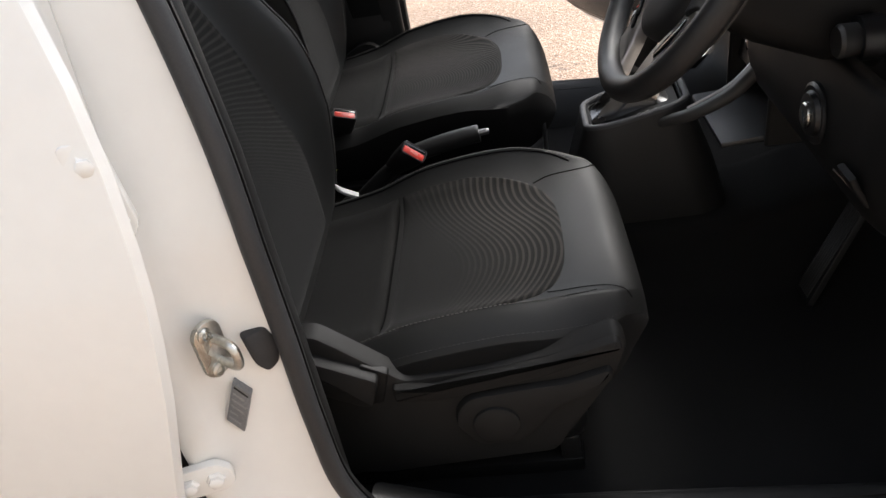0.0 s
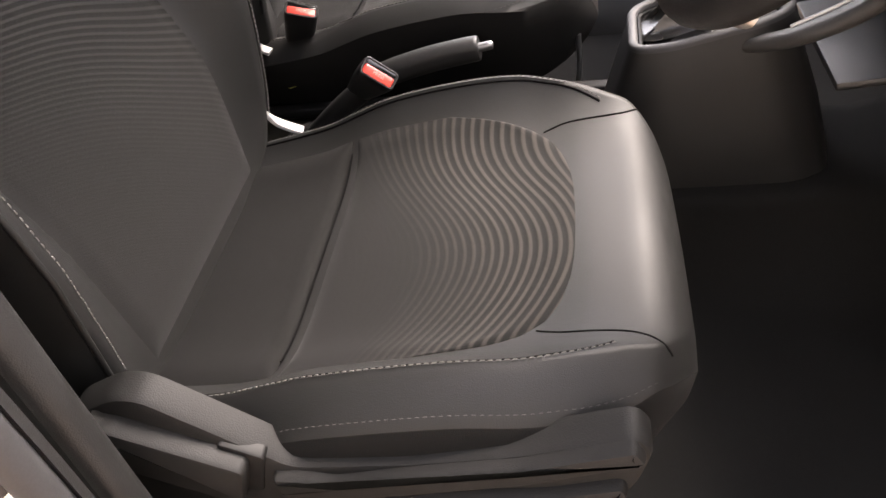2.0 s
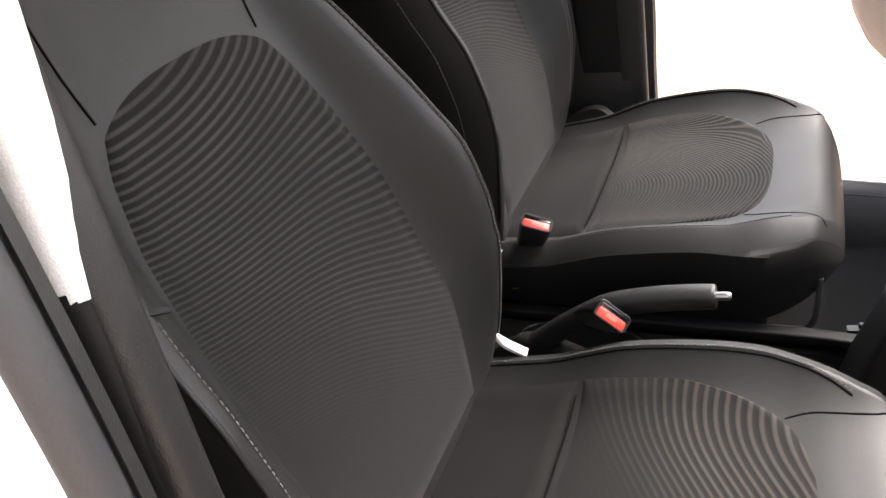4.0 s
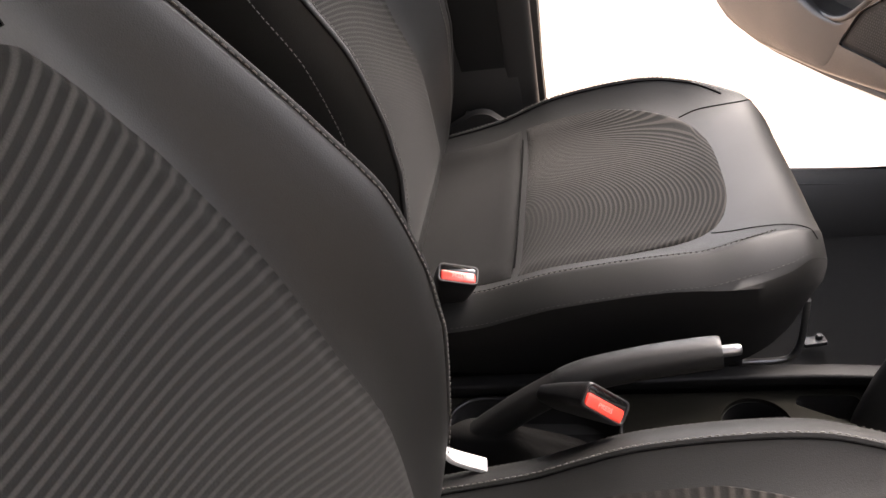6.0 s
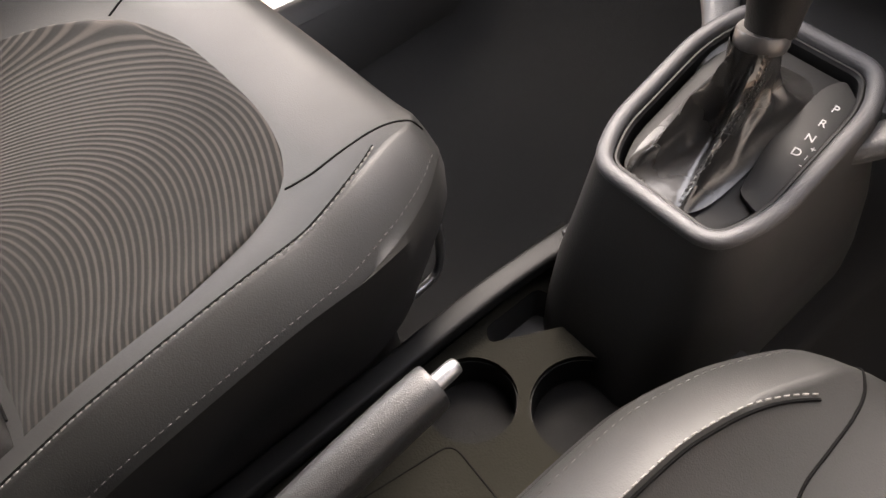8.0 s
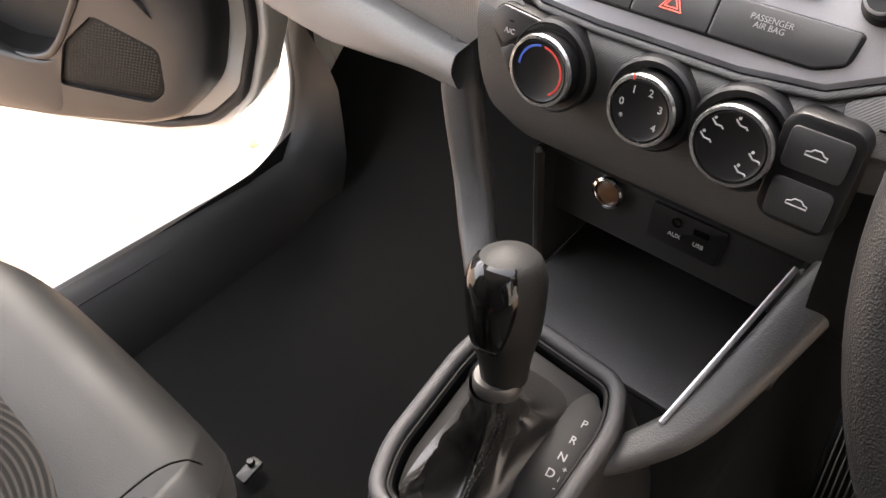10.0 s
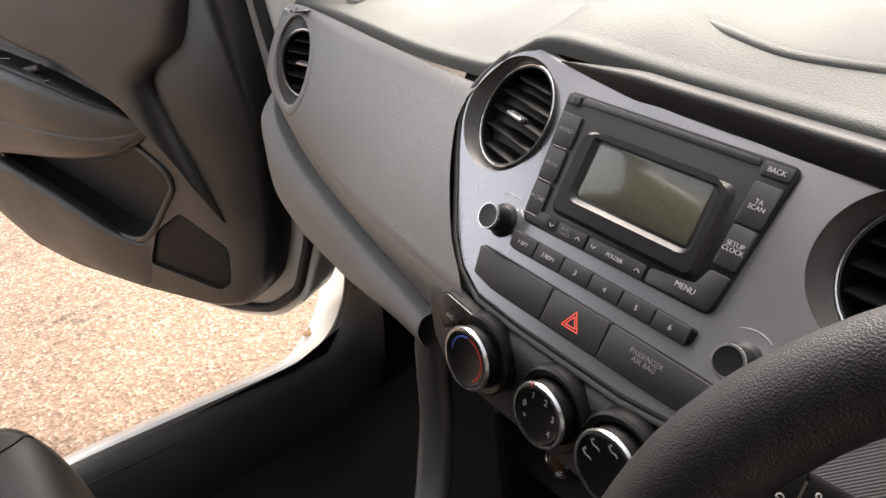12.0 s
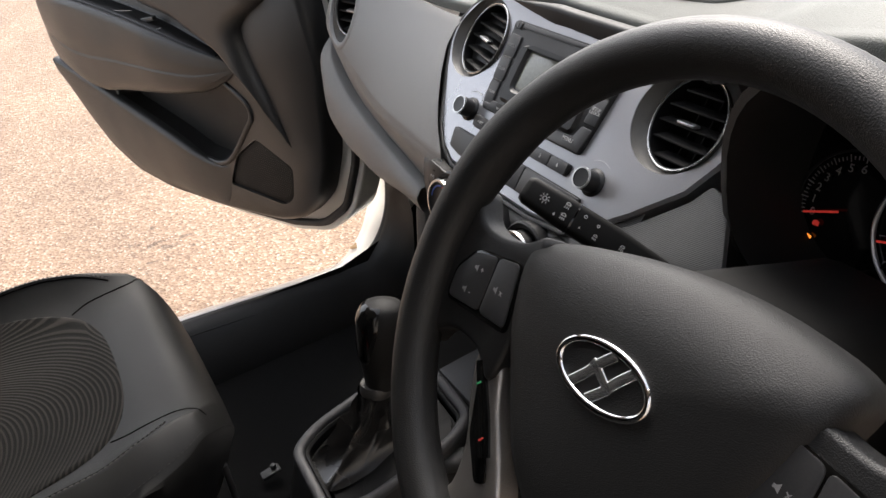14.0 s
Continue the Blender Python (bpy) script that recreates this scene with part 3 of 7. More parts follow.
for s in (1, -1):
    # front posts, rear quarters and the cabin wall below the rear windows
    part("front_post", sweep([(0.50, s * 0.562, 1.412), (0.64, s * 0.575, 1.368), (0.80, s * 0.605, 1.27), (1.05, s * 0.645, 1.10), (1.34, s * 0.685, 0.93)], rrect(0.07, 0.06, 0.02)), WHITE_PAINT, body)
    part("post_foot", rbox(0.24, 0.03, 0.50, 0.012, 2, pose(0.0, s * 0.668, 0.62)), BLACK_PLASTIC, body, "black plastic lower post cover")
    part("middle_post", sweep([(0.015, s * 0.590, 1.37), (0.036, s * 0.618, 1.20), (0.042, s * 0.640, 1.10), (0.044, s * 0.648, 1.050)], rrect(0.030, 0.140, 0.014), up=(1, 0, 0)), PALE_TRIM, body, "pale grey plastic trim on the door post")
    part("post_lower", sweep([(0.044, s * 0.6485, 1.051), (0.060, s * 0.662, 0.92), (0.070, s * 0.670, 0.55), (0.070, s * 0.670, 0.36)], rrect(0.030, 0.138, 0.014), up=(1, 0, 0)), MATT_BLACK, body, "black plastic lower post trim")
    part("rear_post", sweep([(-0.98, s * 0.54, 1.40), (-1.08, s * 0.62, 1.15), (-1.12, s * 0.70, 0.85)], rrect(0.05, 0.20, 0.02), up=(1, 0, 0)), WHITE_PAINT, body)
    part("middle_post", sweep([(0.035, s * 0.590, 1.36), (0.075, s * 0.625, 1.15), (0.105, s * 0.660, 0.92), (0.11, s * 0.670, 0.55), (0.11, s * 0.670, 0.36)], rrect(0.030, 0.060, 0.012), up=(1, 0, 0)), BLACK_PLASTIC, body, "black plastic trim on the door post")
    part("front_wing", rbox(0.42, 0.03, 0.50, 0.01, 2, pose(1.24, s * 0.80, 0.66)), WHITE_PAINT, body)
    part("hinge_post", rbox(0.04, 0.12, 0.62, 0.012, 3, pose(1.075, s * 0.765, 0.63)), WHITE_PAINT, body, "white painted hinge post")
    part("side_lining", rbox(0.95, 0.03, 0.56, 0.01, 2, pose(-0.52, s * 0.665, 0.64)), BLACK_PLASTIC, body)
    # sloping plastic sill cover beside the carpet
    rings = []
    for x in (0.17, 0.30, 0.50, 0.70, 0.84, 0.905, 0.945, 0.962, 0.975, 0.981, 0.985):
        dz = lerp([(0.17, 0.06), (0.30, 0.010), (0.50, 0.004), (0.70, -0.008), (0.84, -0.016), (0.905, -0.008), (0.945, 0.026), (0.962, 0.058), (0.975, 0.096), (0.981, 0.15), (0.985, 0.22)], x)
        rings.append(catmull([Vector((x, s * y, z + dz)) for y, z in ((0.708, 0.374), (0.695, 0.376), (0.672, 0.366), (0.645, 0.335), (0.625, 0.302), (0.612, 0.270))], 3))
    part("sill_cover", rings_mesh(rings, closed=False), BLACK_PLASTIC, body, "dark plastic sill cover", sharp=60)
# back of the cabin
part("rear_wall", rbox(0.04, 1.36, 1.12, 0.01, 2, pose(-0.86, 0, 0.84)), CARPET, body)
# dark panels added over the rear side windows; they block light from behind
for s in (1, -1):
    part("rear_window_blind", rbox(0.86, 0.02, 0.50, 0.01, 2, pose(-0.50, s * 0.615, 1.12, s * 9, 0, 0)), CARPET, body)
part("rear_header", rbox(0.10, 1.05, 0.06, 0.02, 2, pose(-1.22, 0, 1.33)), WHITE_PAINT, body)
part("cowl", rbox(0.25, 1.36, 0.05, 0.02, 2, pose(1.37, 0, 0.93)), BLACK_PLASTIC, body)


def rear_door(sign):
    """Closed rear door: painted skin with a curved front edge, and window."""
    door = thing("rear_door", "closed white rear door of the car", "car door", group="rear doors")
    stations = []
    for z, xe in ((0.34, -0.03), (0.45, -0.028), (0.576, -0.002), (0.65, 0.020), (0.73, 0.043), (0.80, 0.058), (0.85, 0.065), (0.90, 0.068), (0.97, 0.067), (1.04, 0.058), (1.045, 0.057), (1.15, 0.030), (1.25, -0.012), (1.34, -0.05)):
        y = lerp([(0.34, 0.775), (0.55, 0.800), (0.75, 0.806), (0.90, 0.792), (1.04, 0.762), (1.15, 0.728), (1.25, 0.690), (1.34, 0.650)], z)
        far = -0.98 if z < 1.042 else -0.32
        ring = [(x, sign * (y - 0.02 * max(0, (-x - 0.5)) - (0.008 if k == 0 else 0)), z) for k, x in enumerate((xe, xe - 0.006, xe - 0.04, 0.75 * xe + 0.25 * far - 0.03, 0.5 * (xe + far), 0.25 * xe + 0.75 * far, far))]
        ring += [(x, sign * (min(0.735, y - 0.03)), z) for x in (far, 0.5 * (xe + far), xe - 0.09, xe - 0.062)]
        stations.append(ring)
    part("skin", rings_mesh(stations), WHITE_PAINT, door, sharp=50)
    top = catmull([(0.0, sign * 0.745, 0.93), (-0.01, sign * 0.70, 1.14), (-0.05, sign * 0.635, 1.33), (-0.35, sign * 0.60, 1.385), (-0.75, sign * 0.585, 1.37), (-0.95, sign * 0.62, 1.25), (-0.98, sign * 0.74, 0.99)], 6)
    part("window_frame", sweep(top, rrect(0.085, 0.03, 0.01), up=(0, sign, 0)), WHITE_PAINT, door)
    return door


for sgn in (1, -1):
    rear_door(sgn)


# ---- seats ----
CUSH_TOP = [(-0.12, 0.525), (-0.06, 0.527), (0.0, 0.531), (0.07, 0.538), (0.113, 0.549), (0.16, 0.561), (0.22, 0.569), (0.34, 0.580), (0.40, 0.590), (0.44, 0.592), (0.465, 0.582), (0.482, 0.556), (0.490, 0.525)]
CUSH_HALF = [(-0.06, 0.242), (0.05, 0.250), (0.20, 0.256), (0.32, 0.254), (0.38, 0.244), (0.42, 0.228), (0.45, 0.206), (0.468, 0.182), (0.483, 0.150), (0.490, 0.125)]
# the stitched crest of the bolster lies inside the edge by this much, and stands so high over the middle
CREST_IN = [(-0.06, 0.042), (0.30, 0.042), (0.38, 0.044), (0.42, 0.041), (0.45, 0.030), (0.49, 0.030)]
CREST_UP = [(-0.06, 0.026), (0.08, 0.036), (0.18, 0.043), (0.28, 0.046), (0.35, 0.040), (0.40, 0.030), (0.43, 0.023), (0.45, 0.016), (0.47, 0.007), (0.49, 0.0)]
FIRM = {1: 1.0, -1: 1.0}


def crest(x):
    return lerp(CUSH_HALF, x) - lerp(CREST_IN, x)


def cushion_z(x, y):
    """Height of the cushion's upper side: flat in the middle, up to the crest, then falling away outside it."""
    c = crest(x)
    up = lerp(CREST_UP, x) * (1 + (FIRM[1 if y > 0 else -1] - 1) * min(1.0, max(0.0, (0.45 - x) / 0.12)))
    y = abs(y)
    if y <= c:
        return lerp(CUSH_TOP, x) + up * (y / c) ** 4.5 - 0.005 * (y / c) ** 2
    d = y - c
    return lerp(CUSH_TOP, x) + up - 0.005 - 0.30 * d - 9.0 * d * d


def cushion_n(x, y):
    e = 0.002
    return Vector((-(cushion_z(x + e, y) - cushion_z(x - e, y)) / (2 * e), -(cushion_z(x, y + e) - cushion_z(x, y - e)) / (2 * e), 1)).normalized()


BACK_X = [(0.53, -0.022), (0.60, -0.026), (0.70, -0.037), (0.78, -0.065), (0.85, -0.087), (0.95, -0.121), (1.03, -0.148), (1.12, -0.173), (1.22, -0.190), (1.32, -0.197), (1.39, -0.212)]
BACK_HALF = [(0.53, 0.212), (0.60, 0.235), (0.75, 0.246), (0.85, 0.247), (0.93, 0.240), (1.00, 0.225), (1.06, 0.204), (1.12, 0.176), (1.20, 0.142), (1.32, 0.120), (1.39, 0.090)]
BACK_BOL = [(0.53, 0.0), (0.62, 0.028), (0.71, 0.052), (0.75, 0.069), (0.81, 0.084), (0.87, 0.087), (0.935, 0.072), (1.00, 0.056), (1.06, 0.041), (1.12, 0.022), (1.22, 0.002), (1.39, -0.02)]


def rise(u):
    """How far the bolster has come up, from the middle panel to the piping."""
    f = min(max((u - 0.60) / 0.37, 0.0), 1.0)
    return f * f * (3 - 2 * f)


def back_x(y, z):
    """Place of the backrest's front side."""
    w = lerp(BACK_HALF, z)
    u = min(abs(y) / w, 1.0)
    x = lerp(BACK_X, z) + lerp(BACK_BOL, z) * rise(u)
    x -= 0.045 * max(0.0, (u - 0.93) / 0.07) ** 2
    return x


def back_n(y, z):
    e = 0.002
    return Vector((1, -(back_x(y + e, z) - back_x(y - e, z)) / (2 * e), -(back_x(y, z + e) - back_x(y, z - e)) / (2 * e))).normalized()


def patch(domain, surface, normal, lift, n=26, m=26):
    """A padded panel on a surface; domain(a, b) gives the place for a, b in -1..1."""
    b = bmesh.new()
    grid = []
    for i in range(n + 1):
        row = []
        for j in range(m + 1):
            a, c = 2 * i / n - 1, 2 * j / m - 1
            # square to disc-like spacing, denser at the rim
            a, c = math.sin(a * math.pi / 2), math.sin(c * math.pi / 2)
            p, q = domain(a, c)
            edge = 1 - max(abs(a), abs(c))
            h = -0.007 + (lift + 0.007) * min(1.0, edge / 0.13) ** 0.5
            row.append(b.verts.new(surface(p, q) + normal(p, q) * h))
        grid.append(row)
    for i in range(n):
        for j in range(m):
            b.faces.new((grid[i][j], grid[i + 1][j], grid[i + 1][j + 1], grid[i][j + 1]))
    return b


def cush_p(x, y):
    return Vector((x, y, cushion_z(x, y)))


def back_p(y, z):
    return Vector((back_x(y, z), y, z))


def seat(outer, firm):
    """A front seat about its own origin under the middle of the hinge line; outer is the side of the door (+1 or -1)."""
    top = thing("front_seat", "black cloth and vinyl front seat with wavy ribbed centre panels", "car seat", group="front seats")
    FIRM[outer], FIRM[-outer] = firm
    # cushion: rings across, one a station
    rings = []
    stations = [-0.12 + 0.50 * i / 36 for i in range(37)] + [0.39, 0.40, 0.41, 0.42, 0.43, 0.44, 0.448, 0.456, 0.463, 0.470, 0.476, 0.481, 0.485, 0.488, 0.4898]
    for x in stations:
        w, c = lerp(CUSH_HALF, x), crest(x)
        low = 0.44 + 0.03 * max(0, (x - 0.3) / 0.18) ** 2
        half = [c * f for f in (0.0, 0.2, 0.4, 0.55, 0.66, 0.74, 0.80, 0.86, 0.91, 0.95, 0.98, 1.0)] + [c + (w - c) * f for f in (0.10, 0.25, 0.45, 0.65, 0.84, 1.0)]
        ring = [(x, y, cushion_z(x, y)) for y in [-q for q in half[:0:-1]] + half]
        zs = ring[-1][2]
        swell = min(1.0, max(0.0, (zs - low) / 0.09))
        lean = 0.012 * min(1.0, max(0.0, (x - 0.36) / 0.08))
        for f, o in ((0.10, 0.006), (0.30, 0.009), (0.60, -0.004), (1.0, -0.022)):
            ring.append((x - lean * f, w + o * swell, zs + (low - zs) * f))
        for u in (0.6, 0, -0.6):
            ring.append((x - lean, w * u, low))
        for f, o in ((1.0, -0.022), (0.60, -0.004), (0.30, 0.009), (0.10, 0.006)):
            ring.append((x - lean * f, -w - o * swell, zs + (low - zs) * f))
        rings.append(ring)
    count = len(rings[0])
    cushion = part("cushion", rings_mesh(rings), BLACK_VINYL, top, "black vinyl cushion with stitched bolsters and cloth sides", sharp=60)
    cushion.data.materials.append(SEAT_CLOTH)
    for k in range(count * (len(rings) - 1)):
        if k % count >= 34:
            cushion.data.polygons[k].material_index = 1
    # front centre panel with a round front, behind it the plain panel, parted by a deep fold
    FRONT = [(0.0, 0.389), (0.05, 0.388), (0.086, 0.383), (0.115, 0.374), (0.135, 0.363), (0.150, 0.348), (0.163, 0.326), (0.172, 0.302), (0.180, 0.265), (0.187, 0.22), (0.192, 0.17), (0.194, 0.135)]
    def dom_front(a, c):
        y = 0.194 * abs(a)
        return 0.113 + (c + 1) / 2 * (lerp(FRONT, y) - 0.113), math.copysign(y, a)
    part("centre_panel", patch(dom_front, cush_p, cushion_n, 0.0045, 44, 34), CUSHION_RIB[outer], cushion, "dark cloth panel with wavy grey ribs", sharp=60)
    def dom_rear(a, c):
        return -0.105 + (c + 1) / 2 * 0.2165, a * (0.190 - 0.008 * (1 - c))
    part("rear_panel", patch(dom_rear, cush_p, cushion_n, 0.009, 28, 24), SEAT_CLOTH, cushion, "plain dark cloth panel", sharp=60)
    # black line laid in the fold to paint the crease's shade, not a seam
    part("fold_shade", tube([cush_p(0.1125, y) + cushion_n(0.1125, y) * 0.0048 for y in [-0.165 + 0.330 * i / 40 for i in range(41)]], 0.0011, 6), SEAM, cushion)
    # seams with pale thread along both crests, over the front corners and low on the sides
    for s in (1, -1):
        xs = [-0.09 + 0.502 * i / 80 for i in range(81)]
        line = [(x, s * (crest(x) - 0.004 - 0.008 * max(0.0, (x - 0.36) / 0.052) ** 2)) for x in xs]
        pts = [(cush_p(x, y + s * 0.0045) + cushion_n(x, y + s * 0.0045) * 0.0014, cushion_n(x, y + s * 0.0045)) for x, y in line]
        part("stitching", stitches(pts), THREAD, cushion)
        part("seam", tube([cush_p(x, y + s * 0.0010) for x, y in line], 0.0013, 6), SEAM, cushion)
        cross = [cush_p(x, s * y) for x, y in [(p.x, p.y) for p in catmull([(0.348, 0.150, 0), (0.370, 0.157, 0), (0.395, 0.159, 0), (0.420, 0.161, 0), (0.440, 0.166, 0), (0.458, 0.178, 0)], 6)]]
        part("seam", tube(cross, 0.0011, 6), SEAM, cushion)
        lower = []
        for x in [-0.09 + 0.535 * i / 80 for i in range(81)]:
            y = s * (crest(x) + 0.83 * lerp(CREST_IN, x))
            lower.append((cush_p(x, y) + cushion_n(x, y) * 0.0005, cushion_n(x, y)))
        part("stitching", stitches(lower, 0.0034, 0.0030, 0.0006), DULL_THREAD, cushion)
    # backrest
    rings = []
    zs = [0.53 + 0.82 * i / 42 for i in range(43)] + [1.362, 1.374, 1.383, 1.388, 1.39]
    for z in zs:
        w = lerp(BACK_HALF, z)
        ring = [(back_x(w * u, z), w * u, z) for u in [-1 + i / 22 for i in range(45)]]
        xe = ring[-1][0]
        deep = lerp([(0.53, 0.12), (0.85, 0.155), (1.0, 0.160), (1.15, 0.130), (1.32, 0.100), (1.37, 0.05), (1.39, 0.02)], z)
        xb = lerp(BACK_X, z) - deep
        for f in (0.3, 0.65, 0.92):
            ring.append((xe + (xb - xe) * f, w - 0.012 * f * f, z))
        for u in (0.85, 0.4, 0, -0.4, -0.85):
            ring.append((xb - 0.008 * (1 - u * u), w * u, z))
        for f in (0.92, 0.65, 0.3):
            ring.append((xe + (xb - xe) * f, -w + 0.012 * f * f, z))
        rings.append(ring)
    back = part("backrest", rings_mesh(rings), BLACK_VINYL, top, "black vinyl backrest with raised side bolsters", sharp=60)
    def dom_back(a, c):
        t = (c + 1) / 2
        z = 0.545 + t * 0.540
        w = lerp([(0.0, 0.158), (0.35, 0.172), (0.55, 0.172), (0.75, 0.160), (0.90, 0.138), (1.0, 0.112)], t)
        z -= 0.030 * abs(a) ** 3 * t ** 5
        return a * w, z
    part("centre_panel", patch(dom_back, back_p, back_n, 0.0055, 30, 40), BACK_RIB, back, "dark cloth panel with wavy grey ribs", sharp=60)
    for s in (1, -1):
        edge = [(back_x(s * lerp(BACK_HALF, z) * 0.955, z) + 0.001, s * lerp(BACK_HALF, z) * 0.955, z) for z in [0.60 + 0.72 * i / 70 for i in range(71)]]
        part("piping", tube(edge, 0.0028, 8, up=(0, 1, 0)), BLACK_VINYL, back, sharp=80)
        pts = []
        for z in [0.60 + (0.36 if s == outer else 0.60) * i / 70 for i in range(71)]:
            y = s * lerp(BACK_HALF, z) * (0.885 if s == outer else 0.93)
            pts.append((back_p(y, z) + back_n(y, z) * 0.0006, back_n(y, z)))
        part("stitching", stitches(pts), THREAD, back)
        pts = []
        for z in [0.60 + 0.52 * i / 70 for i in range(71)]:
            w = lerp(BACK_HALF, z)
            pts.append((Vector((back_x(s * w, z) - 0.004, s * (w + 0.0012), z)), (0.1, s, 0)))
        part("stitching", stitches(pts), THREAD, back)
    # cloth tag of the side airbag, sewn in at the upper end of the door side seam
    yt = outer * lerp(BACK_HALF, 0.962) * 0.875
    pt, nt2 = back_p(yt, 0.962), back_n(yt, 0.962)
    part("airbag_tag", plate(rrect(0.026, 0.006, 0.002, 2), 0.003, 0.0006, axes(pt + nt2 * 0.003, Vector((0.25, -outer * 0.9, -0.45)), nt2.cross(Vector((0.25, -outer * 0.9, -0.45))), nt2)), MATT_BLACK, back, "small black sewn-in tag")
    # seams from the centre panel out to the sides and up to the top
    for sd in (1, -1):
        for y0, z0, y1, z1 in ((0.112, 1.062, 0.128, 1.25), (0.112, 1.062, 0.112, 1.064)):
            ln = [back_p(sd * (y0 + (y1 - y0) * k / 24), z0 + (z1 - z0) * k / 24) + Vector((0.0003, 0, 0)) for k in range(25)]
            part("seam", tube(ln, 0.0013, 6, up=(1, 0, 0)), SEAM, back)
    # plastic side cover with lever and height wheel on the door side
    o = outer
    def side(points, r, depth, bevel, y):
        out = rounded([(-x * o, z - (0.07 if o > 0 else 0.0)) for x, z in points], r, 4)
        return plate(out, depth, bevel, axes((0, o * y, 0), (-o, 0, 0), (0, 0, 1), (0, o, 0)))
    prof = [(-0.085, 0.40), (-0.075, 0.55), (-0.02, 0.628), (0.028, 0.652), (0.052, 0.650), (0.128, 0.583), (0.150, 0.562), (0.25, 0.570), (0.337, 0.585), (0.425, 0.612), (0.438, 0.592), (0.427, 0.550), (0.405, 0.510), (0.36, 0.440), (0.34, 0.405), (0.10, 0.385)]
    cover = part("side_cover", side(prof, 0.014, 0.030, 0.008, 0.272), SEAT_PLASTIC, top, "black grained plastic side cover")
    ridge = [(0.135, 0.560), (0.19, 0.556), (0.25, 0.567), (0.337, 0.582), (0.423, 0.609), (0.432, 0.592), (0.34, 0.560), (0.25, 0.541), (0.19, 0.531), (0.135, 0.535)]
    part("ridge", side(ridge, 0.005, 0.014, 0.006, 0.283), SEAT_PLASTIC, cover)
    pod = [(0.208, 0.478), (0.212, 0.512), (0.232, 0.532), (0.30, 0.540), (0.36, 0.545), (0.415, 0.562), (0.420, 0.545), (0.395, 0.520), (0.345, 0.500), (0.318, 0.462), (0.290, 0.440), (0.235, 0.440)]
    part("knob_pod", side(pod, 0.012, 0.016, 0.009, 0.284), SEAT_PLASTIC, cover)
    wheel = revolve([(0.0, 0.006), (0.027, 0.006), (0.0305, 0.004), (0.0315, 0.0), (0.0315, -0.01)], 40, axes((0.263, o * 0.284, 0.484), (1, 0, 0), (0, 0, -o), (0, o, 0)))
    part("height_knob", wheel, SEAT_PLASTIC, cover, "round black seat height knob")
    part("recline_lever", side([(0.006, 0.640), (0.028, 0.634), (0.122, 0.582), (0.108, 0.538), (0.090, 0.541), (0.012, 0.585)], 0.006, 0.020, 0.005, 0.291), SEAT_PLASTIC, cover, "black recliner lever")
    part("lever_gap", side([(0.100, 0.600), (0.134, 0.580), (0.118, 0.530), (0.085, 0.530)], 0.004, 0.012, 0.002, 0.275), MATT_BLACK, cover)
    # inner side skirt and base
    part("base_skirt", rbox(0.40, 0.42, 0.12, 0.03, 3, pose(0.19, 0, 0.40)), BLACK_PLASTIC, top)
    for s in (1, -1):
        rail = part("slide_rail", rbox(0.44, 0.045, 0.03, 0.006, 2, pose(0.16, s * 0.19, 0.30)), MATT_BLACK, top, "black seat slide rail")
        part("rail_leg", rbox(0.03, 0.04, 0.05, 0.006, 2, pose(0.02, s * 0.19, 0.335)), BLACK_PLASTIC, rail)
        part("rail_leg", rbox(0.03, 0.04, 0.05, 0.006, 2, pose(0.36, s * 0.19, 0.335)), BLACK_PLASTIC, rail)
    bar = catmull([(0.458, -o * 0.178, 0.500), (0.458, -o * 0.178, 0.44), (0.452, -o * 0.178, 0.412), (0.436, -o * 0.178, 0.402), (0.40, -o * 0.178, 0.400), (0.36, -o * 0.178, 0.400)], 6)
    part("slide_bar", tube(bar, 0.0042, 10, up=(0, 1, 0)), GREY_METAL, top, "bent steel slide bar", sharp=80)
    return top


seat_passenger = seat(1, (1.35, 0.68))
seat_passenger.matrix_basis = pose(0.006, 0.345, 0.011)
tagged(seat_passenger, "black cloth and vinyl front passenger seat, ribbed centre panels")
seat_driver = seat(-1, (1.2, 1.3))
seat_driver.matrix_basis = pose(0.075, -0.339, -0.016)
tagged(seat_driver, "black cloth and vinyl driver seat beside the wheel")


# ---- dashboard ----
SLOPE = 0.717
# the sloping centre panel: local x to the driver's right, local y up the slope, local z out to the cabin
CENTRE = axes((0.809, 0, 0.88), (0, -1, 0), (SLOPE, 0, 1), (-1, 0, SLOPE))


def on_panel(y, v, out=0.0, turn=0):
    return CENTRE @ Matrix.Translation((-y, v, out)) @ pose(0, 0, 0, 0, 0, turn)


def lettering(name, words, size, m, mat, parent, depth=0.0002, spacing=1.0):
    """Printed words as a thin raised mesh, centred at the pose m."""
    cu = bpy.data.curves.new(name, "FONT")
    cu.body, cu.size, cu.extrude = words, size, depth
    cu.align_x, cu.align_y, cu.space_line = "CENTER", "CENTER", 0.85
    cu.space_character = spacing
    tmp = new(name, cu)
    me = bpy.data.meshes.new_from_object(tmp.evaluated_get(bpy.context.evaluated_depsgraph_get()))
    bpy.data.objects.remove(tmp)
    bpy.data.curves.remove(cu)
    me.materials.clear()
    me.materials.append(mat)
    ob = new(name, me)
    ob.matrix_basis = m
    ob.parent = parent
    return ob


